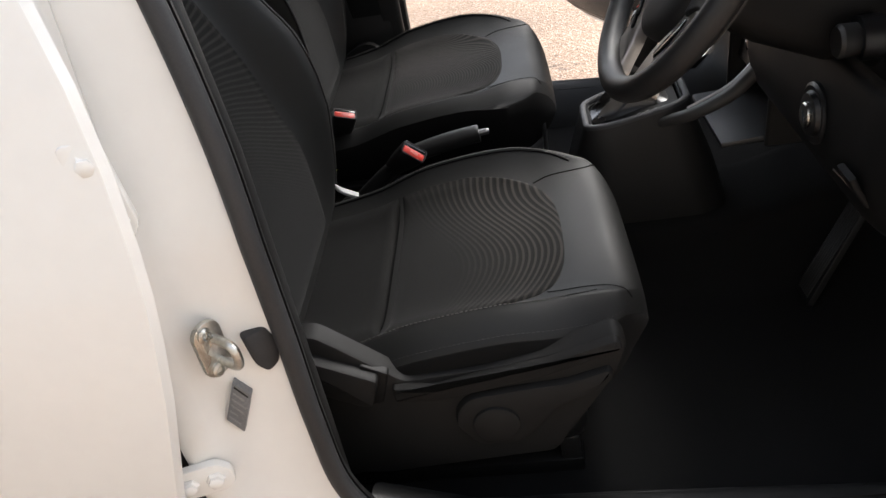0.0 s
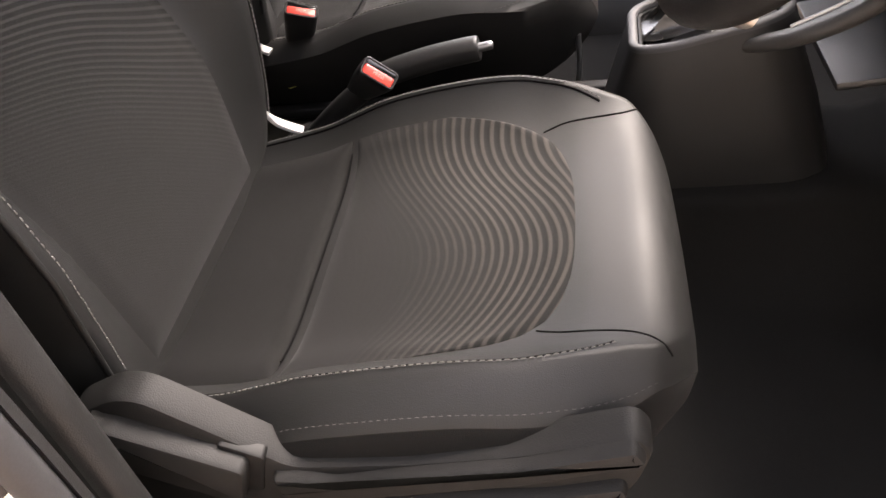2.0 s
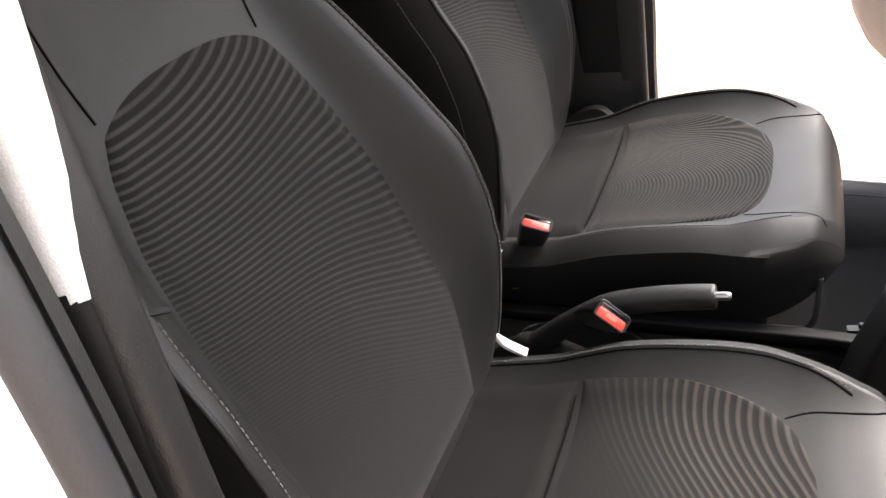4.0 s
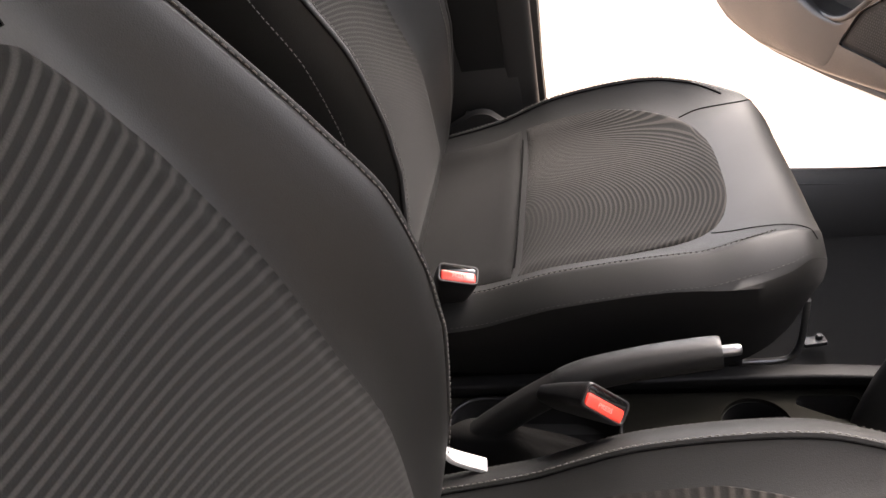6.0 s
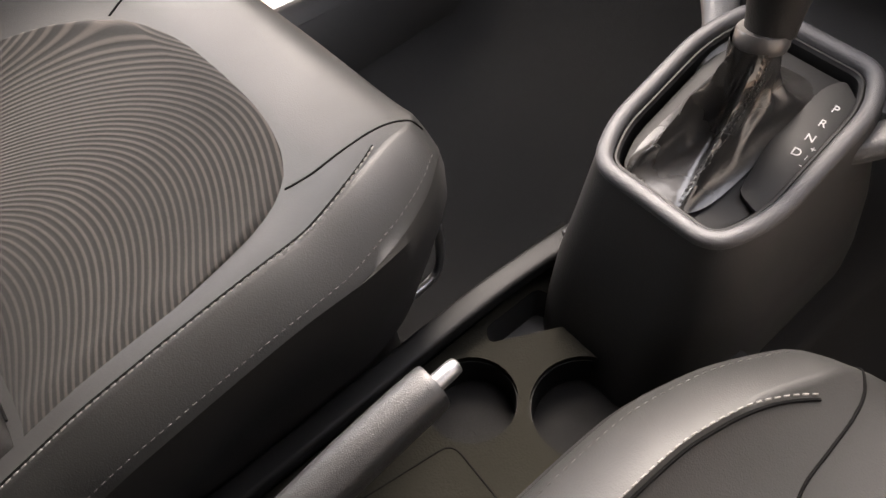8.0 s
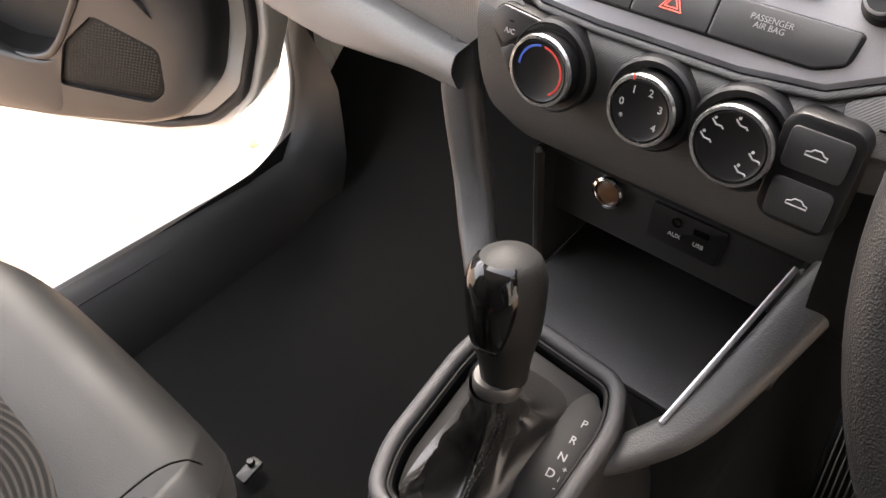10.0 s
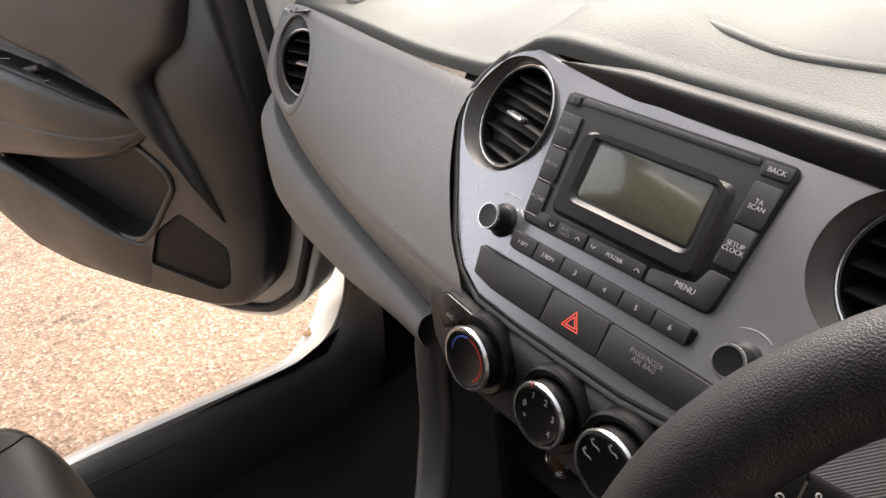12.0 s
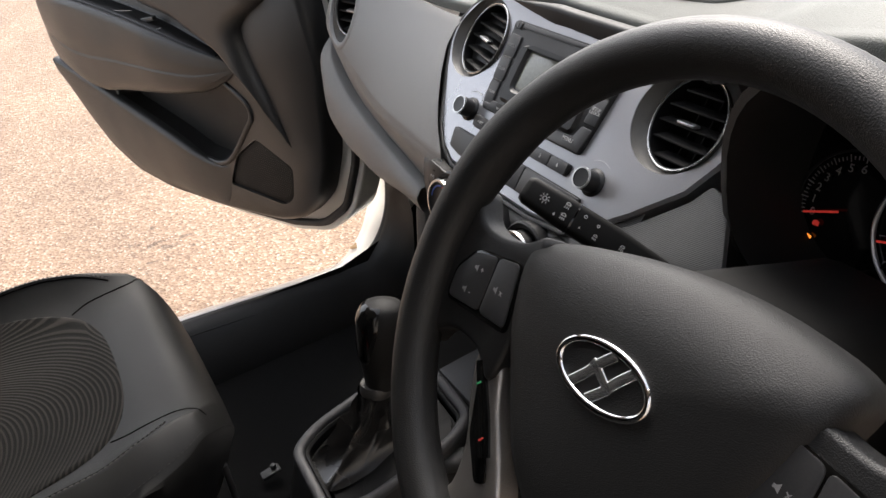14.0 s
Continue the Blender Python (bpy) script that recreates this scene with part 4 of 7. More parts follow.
def holed_plate(outline, holes, depth, m=None, bevel=0.002):
    """A plate with openings that go through it."""
    b = bmesh.new()
    inner = inset(outline, bevel)
    fronts, allv = [], []
    for k, lp in enumerate([inner] + holes):
        vs = [b.verts.new((x, y, 0)) for x, y in lp]
        es = [b.edges.new((vs[i], vs[(i + 1) % len(vs)])) for i in range(len(vs))]
        allv += es
        fronts.append(vs)
    bmesh.ops.triangle_fill(b, use_beauty=True, use_dissolve=False, edges=allv)
    for k, vs in enumerate(fronts):
        lp = outline if k == 0 else holes[k - 1]
        prev = vs
        for z, pts in (((-bevel, lp), (-depth, lp)) if k == 0 else ((-depth, lp),)):
            low = [b.verts.new((x, y, z)) for x, y in pts]
            for i in range(len(vs)):
                b.faces.new((prev[i], prev[(i + 1) % len(vs)], low[(i + 1) % len(vs)], low[i]))
            prev = low
    if m is not None:
        bmesh.ops.transform(b, matrix=m, verts=b.verts)
    return b


def air_vent(parent, m, r=0.043, turn=0.0, ring_mat=None, slats=5):
    """A round vent: thin bright ring, dark barrel, tilted slats and a finger tab."""
    v = part("air_vent", revolve([(r + 0.001, -0.045), (r + 0.001, 0.0), (r - 0.002, 0.0), (r - 0.003, -0.045), (0.0, -0.045)], 48, m), SMOOTH_BLACK, parent, "round air vent with black slats")
    part("ring", revolve([(r - 0.0010, -0.002), (r - 0.0008, 0.0006), (r + 0.0000, 0.0010), (r + 0.0009, 0.0005), (r + 0.0010, -0.002)], 56, m), ring_mat or SATIN_RIM, v, "thin bright ring")
    q = m @ pose(0, 0, 0, 0, 0, turn)
    for i in range(slats):
        h = (i - (slats - 1) / 2) * (2 * r / (slats + 0.6))
        w = 2 * math.sqrt(max((r - 0.004) ** 2 - h * h, 1e-6))
        part("slat", rbox(w, 0.0024, 0.016, 0.0010, 2, q @ pose(0, h, -0.010, 28, 0, 0)), MATT_BLACK, v)
    for s in (-1, 0, 1):
        part("fin", rbox(0.0015, 2 * r * 0.82, 0.010, 0.0005, 1, q @ pose(s * r * 0.45, 0, -0.030)), SMOOTH_BLACK, v)
    part("tab", rbox(0.022, 0.0030, 0.008, 0.0012, 2, q @ pose(0, 0.0, -0.002, 20, 0, 0)), SILVER, v, "silver finger tab")
    return v


DASH_RIB = ribbed_plastic("fine ribbed dashboard plastic", (0.235, 0.233, 0.228), 0.0021, (0.0, 1.0, 0.35), 0.38)
CROSS_RIB = ribbed_plastic("fine cross ribbed plastic", (0.075, 0.074, 0.072), 0.0015, (0.0, 1.0, 1.2), 0.5)
BUTTON = material("matt charcoal button plastic", (0.030, 0.030, 0.031), 0.45, grain=(900, "noise"), bump=0.05)

dash = thing("dashboard", "dark grey grained plastic dashboard with silver centre panel", "dashboard")
# upper pad: low on the passenger side, with a raised hood over the centre and the gauges
EDGE_Z = [(-0.66, 1.020), (-0.50, 1.076), (-0.37, 1.096), (-0.26, 1.072), (-0.17, 1.033), (0.0, 1.027), (0.125, 1.031), (0.147, 1.028), (0.160, 1.021), (0.175, 1.012), (0.19, 1.002), (0.20, 0.998), (0.30, 0.994), (0.45, 0.999), (0.55, 0.996), (0.63, 0.965)]


def brow_x(y):
    return lerp([(-0.66, 0.845), (-0.50, 0.835), (-0.37, 0.830), (-0.24, 0.850), (-0.16, 0.905), (0.0, 0.916), (0.12, 0.912), (0.16, 0.905), (0.20, 0.898), (0.50, 0.900), (0.60, 0.918), (0.63, 0.935)], y)


BEAD_X = [(-0.34, 1.10), (-0.25, 1.06), (-0.20, 1.022), (-0.16, 0.988), (-0.113, 0.961), (-0.045, 0.9575), (0.009, 0.966), (0.054, 0.981), (0.075, 0.992)]


def pad_z(f, x, y):
    """Height of the pad; the hood's passenger side edge runs from the tip of the centre panel out to the screen."""
    side = lerp([(0.89, 0.145), (0.95, 0.152), (1.05, 0.180), (1.20, 0.232), (1.36, 0.29)], x)
    hood = 1 / (1 + math.exp((y - side) / 0.005))
    low = lerp([(0.0, -0.012), (0.012, -0.002), (0.03, 0.0), (0.15, 0.006), (0.4, 0.008), (1.0, -0.01)], f)
    high = lerp([(0.0, -0.012), (0.012, -0.001), (0.03, 0.003), (0.12, 0.016), (0.3, 0.030), (0.6, 0.034), (1.0, 0.0)], f)
    base = lerp(EDGE_Z, y) * (1 - min(1.0, f / 0.5)) + (lerp([(-0.66, 1.02), (-0.37, 1.078), (-0.2, 1.040), (0.2, 1.02), (0.3, 1.0), (0.63, 0.985)], y)) * min(1.0, f / 0.5)
    # the middle of the hood is stepped up behind a rounded bead
    bead = lerp(BEAD_X, y)
    fade = min(1.0, max(0.0, (0.075 - y) / 0.04)) * min(1.0, max(0.0, (y + 0.34) / 0.1))
    step = fade * 0.002 / (1 + math.exp(min(60.0, (bead - x) / 0.003)))
    return base + low + (high - low) * hood + step


b = bmesh.new()
fs = [0.0, 0.004, 0.008, 0.012, 0.018, 0.024] + [0.03 + 0.19 * i / 56 for i in range(57)] + [0.22 + 0.78 * i / 24 for i in range(1, 25)]
ys = [-0.66 + 1.29 * j / 150 for j in range(151)]
g = []
for f in fs:
    row = []
    for y in ys:
        x0 = brow_x(y)
        x = x0 + f * (1.36 - x0) - 0.003 * math.sin(min(f / 0.03, 1) * math.pi)
        row.append(b.verts.new((x, y, pad_z(f, x, y))))
    g.append(row)
for i in range(len(fs) - 1):
    for j in range(len(ys) - 1):
        b.faces.new((g[i][j], g[i + 1][j], g[i + 1][j + 1], g[i][j + 1]))
part("top_pad", b, DASH_TOP, dash, "grained dark dashboard top with a raised hood", sharp=70)
def pad_at(x, y):
    return pad_z((x - brow_x(y)) / (1.36 - brow_x(y)), x, y)


bead = [(lerp(BEAD_X, y), y) for y in [0.066 - 0.30 * i / 60 for i in range(61)]]
part("pad_bead", sweep([(x, y, pad_at(x, y) - 0.0030) for x, y in bead], circle(0.0050, 14), scale=[max(0.35, min(1.0, i / 10, (60 - i) / 10)) for i in range(61)]), DASH_TOP, dash, "rounded bead across the hood", sharp=80)
part("demist_slot", ring_plate(rrect(0.075, 0.022, 0.008), rrect(0.065, 0.013, 0.005), 0.004, 0.001, pose(0.965, 0.47, 1.0075)), BLACK_PLASTIC, dash)

# black strip paints the shade on the pad's rearward front face
part("brow_shade", sweep([(brow_x(y) - 0.007, y, lerp(EDGE_Z, y) - 0.014) for y in [0.115 - 0.335 * i / 30 for i in range(31)]], rrect(0.016, 0.022, 0.005, 3), scale=[min(1.0, 0.05 + i / 7) for i in range(31)]), BLACK_PLASTIC, dash, "front face of the dashboard brow, its shade painted black", sharp=60)
# passenger side: ribbed upper panel with a fold near its foot, and the glovebox lid under it
TOP_X = [(0.18, 0.886), (0.29, 0.888), (0.43, 0.890), (0.505, 0.891), (0.56, 0.897), (0.60, 0.908), (0.630, 0.925)]
TOP_Z = [(0.18, 0.985), (0.236, 0.985), (0.325, 0.988), (0.43, 0.994), (0.505, 0.997), (0.56, 0.991), (0.60, 0.975), (0.630, 0.930)]
FOLD_X = [(0.18, 0.784), (0.265, 0.799), (0.339, 0.811), (0.439, 0.829), (0.514, 0.842), (0.58, 0.858), (0.630, 0.880)]
FOLD_Z = [(0.18, 0.852), (0.265, 0.850), (0.339, 0.853), (0.439, 0.868), (0.514, 0.884), (0.58, 0.898), (0.630, 0.900)]
CREASE_X = [(0.18, 0.797), (0.24, 0.807), (0.313, 0.819), (0.395, 0.831), (0.48, 0.843), (0.575, 0.857), (0.630, 0.885)]
CREASE_Z = [(0.18, 0.793), (0.24, 0.793), (0.313, 0.793), (0.395, 0.797), (0.48, 0.808), (0.54, 0.830), (0.59, 0.858), (0.630, 0.885)]
LID_X = [(0.18, 0.797), (0.24, 0.803), (0.33, 0.815), (0.404, 0.825), (0.50, 0.832), (0.57, 0.837), (0.625, 0.856)]
LID_Z = [(0.18, 0.752), (0.24, 0.748), (0.33, 0.730), (0.404, 0.718), (0.49, 0.721), (0.56, 0.742), (0.60, 0.768), (0.625, 0.800)]
VENT_C = (0.512, 0.9395)


def in_vent(y, z, grow=0.0):
    return ((y - VENT_C[0]) / (0.050 + grow)) ** 2 + ((z - VENT_C[1]) / (0.050 + grow)) ** 2 < 1


def panel_ring(y):
    t = Vector((lerp(TOP_X, y), y, lerp(TOP_Z, y)))
    f = Vector((lerp(FOLD_X, y), y, lerp(FOLD_Z, y)))
    c = Vector((lerp(CREASE_X, y), y, lerp(CREASE_Z, y)))
    ring = [t + Vector((0.012, 0, -0.016)), t + Vector((0.005, 0, -0.004)), t + Vector((0.002, 0, -0.001))]
    for k in range(1, 25):
        u = k / 26
        ring.append(t.lerp(f, u) + Vector((-0.006 * math.sin(u * math.pi), 0, 0)))
    c.x += 0.014
    p0, p2 = t.lerp(f, 24 / 26), f.lerp(c, 0.22)
    for k in range(1, 8):
        u = k / 8
        ring.append(p0 * (1 - u) ** 2 + f * (2 * u * (1 - u)) + p2 * u * u)
    ring += [f.lerp(c, 0.22), f.lerp(c, 0.6), c, c + Vector((0.004, 0, -0.004)), c + Vector((0.030, 0, -0.006))]
    return ring


END_Y = [(0.793, 0.182), (0.825, 0.146), (0.852, 0.104), (0.871, 0.119), (0.885, 0.137), (0.917, 0.167), (0.944, 0.188), (0.962, 0.198), (0.975, 0.199), (0.987, 0.190)]


def trimmed(y):
    """The panel's inner end follows the outline of the centre panel."""
    e = min(max((0.33 - y) / 0.144, 0.0), 1.0) ** 2
    return [Vector((p.x, p.y + (lerp(END_Y, p.z) - 0.186) * e, p.z)) for p in panel_ring(y)]


rings = [trimmed(0.630 - 0.444 * (i / 110)) for i in range(111)]
b = bmesh.new()
g = [[b.verts.new(p) for p in r] for r in rings]
for r0, r1 in zip(g, g[1:]):
    for k in range(len(r0) - 1):
        q = (r0[k], r1[k], r1[k + 1], r0[k + 1])
        m = sum((v.co for v in q), Vector()) / 4
        if not in_vent(m.y, m.z):
            b.faces.new(q)
bmesh.ops.delete(b, geom=[v for v in b.verts if not v.link_faces], context="VERTS")
upper = part("upper_panel", b, DASH_RIB, dash, "ribbed charcoal upper dashboard panel", sharp=60)


def panel_x(y, z):
    ring = panel_ring(y)
    for p, q in zip(ring, ring[1:]):
        if q.z <= z <= p.z:
            return p.x + (q.x - p.x) * (p.z - z) / max(p.z - q.z, 1e-6)
    return ring[10].x


# moulded lip and dark funnel of the side vent
SIDE = axes((0.870, 0.4935, 0.940), (0.24, -1, 0), (0.30, 0.03, 1), (-1, -0.24, 0.30))
lips, fun = [], []
for i in range(56):
    a = 2 * math.pi * i / 56
    c, sn = math.cos(a), math.sin(a)
    row = []
    for rr, out in ((0.0590, -0.002), (0.0570, 0.0004), (0.0510, 0.0008), (0.0475, 0.0), (0.0458, -0.004)):
        y, z = VENT_C[0] + rr * c, VENT_C[1] + rr * sn
        row.append(Vector((panel_x(y, z) - out, y, z)))
    lips.append(row)
    d = SIDE.inverted() @ row[-1]
    ring_pt = SIDE @ (Vector((d.x, d.y, 0)).normalized() * 0.0385)
    fun.append([row[-1], row[-1].lerp(ring_pt, 0.5), ring_pt, ring_pt + Vector((0.006, 0, 0))])


def loop_mesh(cols):
    b = bmesh.new()
    v = [[b.verts.new(p) for p in col] for col in cols]
    for i in range(len(v)):
        a, c = v[i - 1], v[i]
        for k in range(len(a) - 1):
            b.faces.new((a[k], c[k], c[k + 1], a[k + 1]))
    return b


part("vent_lip", loop_mesh(lips), DASH_RIB, dash, "smooth charcoal lip round the side vent", sharp=70)
part("vent_funnel", loop_mesh(fun), BLACK_PLASTIC, dash, "dark funnel of the side vent", sharp=70)
air_vent(dash, SIDE, 0.0375, 0, None, 5)

rings = []
for i in range(61):
    y = 0.622 - 0.437 * i / 60
    cx, cz, lx, lz = lerp(CREASE_X, y), lerp(CREASE_Z, y) - 0.003, lerp(LID_X, y), lerp(LID_Z, y)
    pts = [(cx + 0.030, cz), (cx + 0.004, cz - 0.001), (cx - 0.003, cz - 0.006), (min(cx, lx) - 0.006 + 0.3 * abs(cx - lx), (cz * 0.6 + lz * 0.4)), (lx - 0.003, lz + 0.012), (lx + 0.004, lz + 0.001), (lx + 0.03, lz - 0.008), (1.0, lz - 0.03)]
    rings.append(catmull([Vector((x, y, z)) for x, z in pts], 3))
part("glovebox_lid", rings_mesh(rings, closed=False), DASH_PLASTIC, dash, "grained charcoal glovebox lid", sharp=50)
part("dash_backing", plate([(-0.235, -0.03), (-0.09, -0.03), (-0.09, 0.155), (-0.235, 0.155)], 0.01, 0.001, CENTRE @ Matrix.Translation((0, 0, -0.020))), SMOOTH_BLACK, dash)

# silver centre panel with openings for radio and vents
def arc(cx, cy, r, a0, a1, n):
    return [(cx + r * math.cos(radians(a0 + (a1 - a0) * i / n)), cy + r * math.sin(radians(a0 + (a1 - a0) * i / n))) for i in range(n + 1)]


VL, VR = (-0.141, 0.118), (0.170, 0.115)
FL, FR = (VL[0] - 0.006, VL[1] - 0.001), (VR[0] - 0.008, VR[1] - 0.001)
sil = catmull([(-0.1449, 0.1748, 0), (-0.1581, 0.1697, 0), (-0.1730, 0.1606, 0), (-0.1890, 0.1407, 0), (-0.1980, 0.1220, 0), (-0.1985, 0.1100, 0), (-0.1945, 0.0950, 0), (-0.184, 0.074, 0)], 4)
sil = [(p.x, p.y) for p in sil] + [(-0.166, 0.045), (-0.148, 0.014), (-0.125, -0.008), (-0.097, -0.021), (-0.05, -0.0235), (0.05, -0.0235), (0.10, -0.018), (0.135, 0.0), (0.165, 0.024), (0.205, 0.062)] + arc(FR[0] + 0.010, FR[1], 0.054, -25, 75, 10) + [(0.168, 0.1655), (0.147, 0.1615), (0.127, 0.1592), (0.081, 0.1584), (0.036, 0.1585), (-0.003, 0.1598), (-0.039, 0.1632), (-0.078, 0.1668), (-0.1136, 0.1693), (-0.132, 0.1725), (-0.139, 0.1743)]
RF = 0.0475
centre = part("centre_panel", holed_plate(sil, [[(c[0] + RF * math.cos(2 * math.pi * i / 48), c[1] + RF * math.sin(2 * math.pi * i / 48)) for i in range(48)] for c in (FL, FR)], 0.028, CENTRE, 0.003), SILVER, dash, "satin silver centre panel")
part("panel_edge", sweep([CENTRE @ Vector((x, y, -0.008)) for x, y in inset(sil, -0.0035)[8:37]], rrect(0.005, 0.013, 0.002), up=CENTRE.col[2][:3]), CROSS_RIB, dash, "ribbed dark edge round the centre panel")
FUNNEL = material("dark olive vent funnel", (0.055, 0.052, 0.045), 0.5, grain=(900, "cells"), bump=0.3)
for c, w, turn in ((FL, VL, -8), (FR, VR, 0)):
    vm = CENTRE @ Matrix.Translation((w[0], w[1], -0.003)) @ Matrix.Rotation(radians(-9), 4, "Y")
    cols = []
    for i in range(48):
        a = 2 * math.pi * i / 48
        o = CENTRE @ Vector((c[0] + RF * math.cos(a), c[1] + RF * math.sin(a), -0.001))
        q = vm @ Vector((0.0435 * math.cos(a), 0.0435 * math.sin(a), 0))
        cols.append([o, o.lerp(q, 0.5) + CENTRE.col[2].xyz * -0.002, q, q + CENTRE.col[2].xyz * -0.01])
    part("vent_funnel", loop_mesh(cols), FUNNEL, dash, "dark olive funnel round the vent", sharp=70)
    air_vent(dash, vm, 0.0420, turn)
for y, v in ((0.104, 0.0405), (-0.110, 0.0345)):
    k = part("audio_knob", revolve([(0.0135, -0.004), (0.0135, 0.001), (0.0105, 0.003), (0.0100, 0.016), (0.0092, 0.018), (0.0, 0.0175)], 36, on_panel(y, v)), SMOOTH_BLACK, dash, "black rotary knob")
    part("knob_ring", revolve([(0.0094, 0.015), (0.0105, 0.0165), (0.0102, 0.0184), (0.0090, 0.0185), (0.0086, 0.0172)], 36, on_panel(y, v)), SATIN_RIM, k, "bright rim")
    part("dial_mark", sweep([on_panel(y, v, 0.0004) @ Vector((0.021 * math.cos(a), 0.021 * math.sin(a), 0)) for a in [radians(60 + 60 * i / 10) for i in range(11)]], rrect(0.0006, 0.0004, 0.0001, 1), up=CENTRE.col[2][:3]), WHITE_INK, k)

# ---- radio ----
radio = thing("car_radio", "black car radio with blank grey display and push buttons", "radio", m=CENTRE.copy())
P = Matrix.Identity(4)
case = rounded([(-0.0935, 0.1495), (-0.085, 0.048), (0.081, 0.050), (0.0915, 0.1495)], 0.007, 5)
part("case", plate(case, 0.03, 0.0012, Matrix.Translation((0, 0, 0.0036))), SMOOTH_BLACK, radio)
bez_o, bez_i = rrect(0.130, 0.068, 0.010, 5), rrect(0.094, 0.041, 0.003, 5)
part("display_bezel", ring_plate([(x - 0.001, y + 0.0955) for x, y in bez_o], [(x + 0.0005, y + 0.1025) for x, y in bez_i], 0.012, 0.0055, Matrix.Translation((0, 0, 0.0070))), SMOOTH_BLACK, radio)
LCD = material("unlit grey green display", (0.085, 0.085, 0.060), 0.18, bump=0.0, coat=0.4, stain=0.03)
part("display", plate([(x + 0.0005, y + 0.1025) for x, y in rrect(0.094, 0.041, 0.003, 3)], 0.003, 0.0003, Matrix.Translation((0, 0, 0.0041))), LCD, radio, "unlit grey-green display")
def key(pts, words="", size=0.005, mat=WHITE_INK, at=None, h=0.0052, r=0.0022, ob=None, name="button"):
    o = rounded(pts, r, 3)
    k = part(name, plate(o, 0.008, 0.0007, Matrix.Translation((0, 0, h))), BUTTON, ob or radio)
    if words:
        c = at or (sum(p[0] for p in pts) / len(pts), sum(p[1] for p in pts) / len(pts))
        lettering("lettering", words, size, Matrix.Translation((c[0], c[1], h + 0.0002)), mat, k)
    return k
# top strip with eject and back keys
key([(-0.0915, 0.1475), (-0.0910, 0.1400), (-0.0790, 0.1400), (-0.0790, 0.1475)], "(", 0.005, GREY_INK)
key([(0.0690, 0.1475), (0.0690, 0.1385), (0.0885, 0.1385), (0.0895, 0.1475)], "BACK", 0.0046)
key([(-0.077, 0.1475), (-0.077, 0.1425), (0.067, 0.1425), (0.067, 0.1475)], h=0.0045)
for i, w in enumerate(("RADIO", "MEDIA", "PHONE")):
    t1, t0 = 0.1335 - 0.0265 * i, 0.1335 - 0.0265 * i - 0.0245
    xl = lambda v: -0.0915 + (0.1475 - v) * 0.075
    key([(xl(t1), t1), (xl(t0), t0), (-0.0690, t0), (-0.0705, t1)], w, 0.0042, GREY_INK)
    part("key_bar", rbox(0.014, 0.0012, 0.001, 0.0003, 1, Matrix.Translation((-0.078, t0 - 0.001, 0.0050))), SMOOTH_BLACK, radio)
for i, w in enumerate(("TA\nSCAN", "SETUP\nCLOCK")):
    t1, t0 = 0.1345 - 0.0280 * i, 0.1345 - 0.0280 * i - 0.0265
    xr = lambda v: 0.0895 - (0.1475 - v) * 0.085
    key([(0.0690, t1), (0.0680, t0), (xr(t0), t0), (xr(t1), t1)], w, 0.0043)
key([(-0.0805, 0.0585), (-0.0795, 0.0500), (-0.0480, 0.0500), (-0.0480, 0.0605), (-0.066, 0.0605)])
key([(-0.062, 0.0605), (-0.060, 0.0495), (-0.022, 0.0495), (-0.022, 0.0605)], "SEEK\nTRACK", 0.0036, GREY_INK)
key([(-0.020, 0.0605), (-0.020, 0.0495), (0.030, 0.0495), (0.030, 0.0605)], "FOLDER", 0.0040)
for x0, up in ((-0.055, -1), (-0.029, 1), (-0.014, -1), (0.0245, 1)):
    part("arrow", sweep([(x0 - 0.0022, 0.055 - 0.001 * up, 0.0064), (x0, 0.055 + 0.001 * up, 0.0064), (x0 + 0.0022, 0.055 - 0.001 * up, 0.0064)], rrect(0.0007, 0.0004, 0.0001, 1)), WHITE_INK, radio, m=Matrix.Translation((0, 0, -0.0010)))
key([(0.032, 0.0605), (0.032, 0.0505), (0.0795, 0.0515), (0.0835, 0.0760), (0.0690, 0.0760), (0.064, 0.0640)], "MENU", 0.0054, WHITE_INK, (0.060, 0.0590))
# preset row and switch strip below
row = thing("preset_button_row", "row of six dark numbered radio preset buttons", "button row", m=CENTRE.copy())
part("frame", plate(rounded([(-0.0885, 0.0395), (-0.0845, 0.0255), (0.0775, 0.0275), (0.0790, 0.0395)], 0.004), 0.010, 0.001, Matrix.Translation((0, 0, 0.0025))), SMOOTH_BLACK, row)
for i, w in enumerate(("1 RPT", "2 RDM", "3", "4", "5", "6")):
    x0 = -0.0870 + 0.0272 * i
    key([(x0 + (0.0003), 0.0390), (x0 + (0.002 if i == 0 else 0.0003), 0.0268), (x0 + 0.0265, 0.0268), (x0 + 0.0265, 0.0390)], w, 0.0052 if i > 1 else 0.0042, WHITE_INK, h=0.0040, r=0.0012, ob=row)
strip = thing("switch_strip", "dark switch strip with red hazard warning button", "switch panel", m=CENTRE.copy())
part("frame", plate(rounded([(-0.1125, 0.0175), (-0.1075, -0.0065), (-0.085, -0.0105), (0.090, -0.0105), (0.1065, -0.003), (0.1085, 0.0165)], 0.005), 0.010, 0.001, Matrix.Translation((0, 0, 0.0015))), SMOOTH_BLACK, strip)
key([(-0.1110, 0.0160), (-0.1060, -0.0055), (-0.084, -0.0092), (-0.0305, -0.0092), (-0.0305, 0.0160)], ob=strip, h=0.0045, name="blank_cover")
hz = key([(-0.0295, 0.0160), (-0.0295, -0.0092), (0.0235, -0.0092), (0.0235, 0.0160)], ob=strip, h=0.0045, name="hazard_switch")
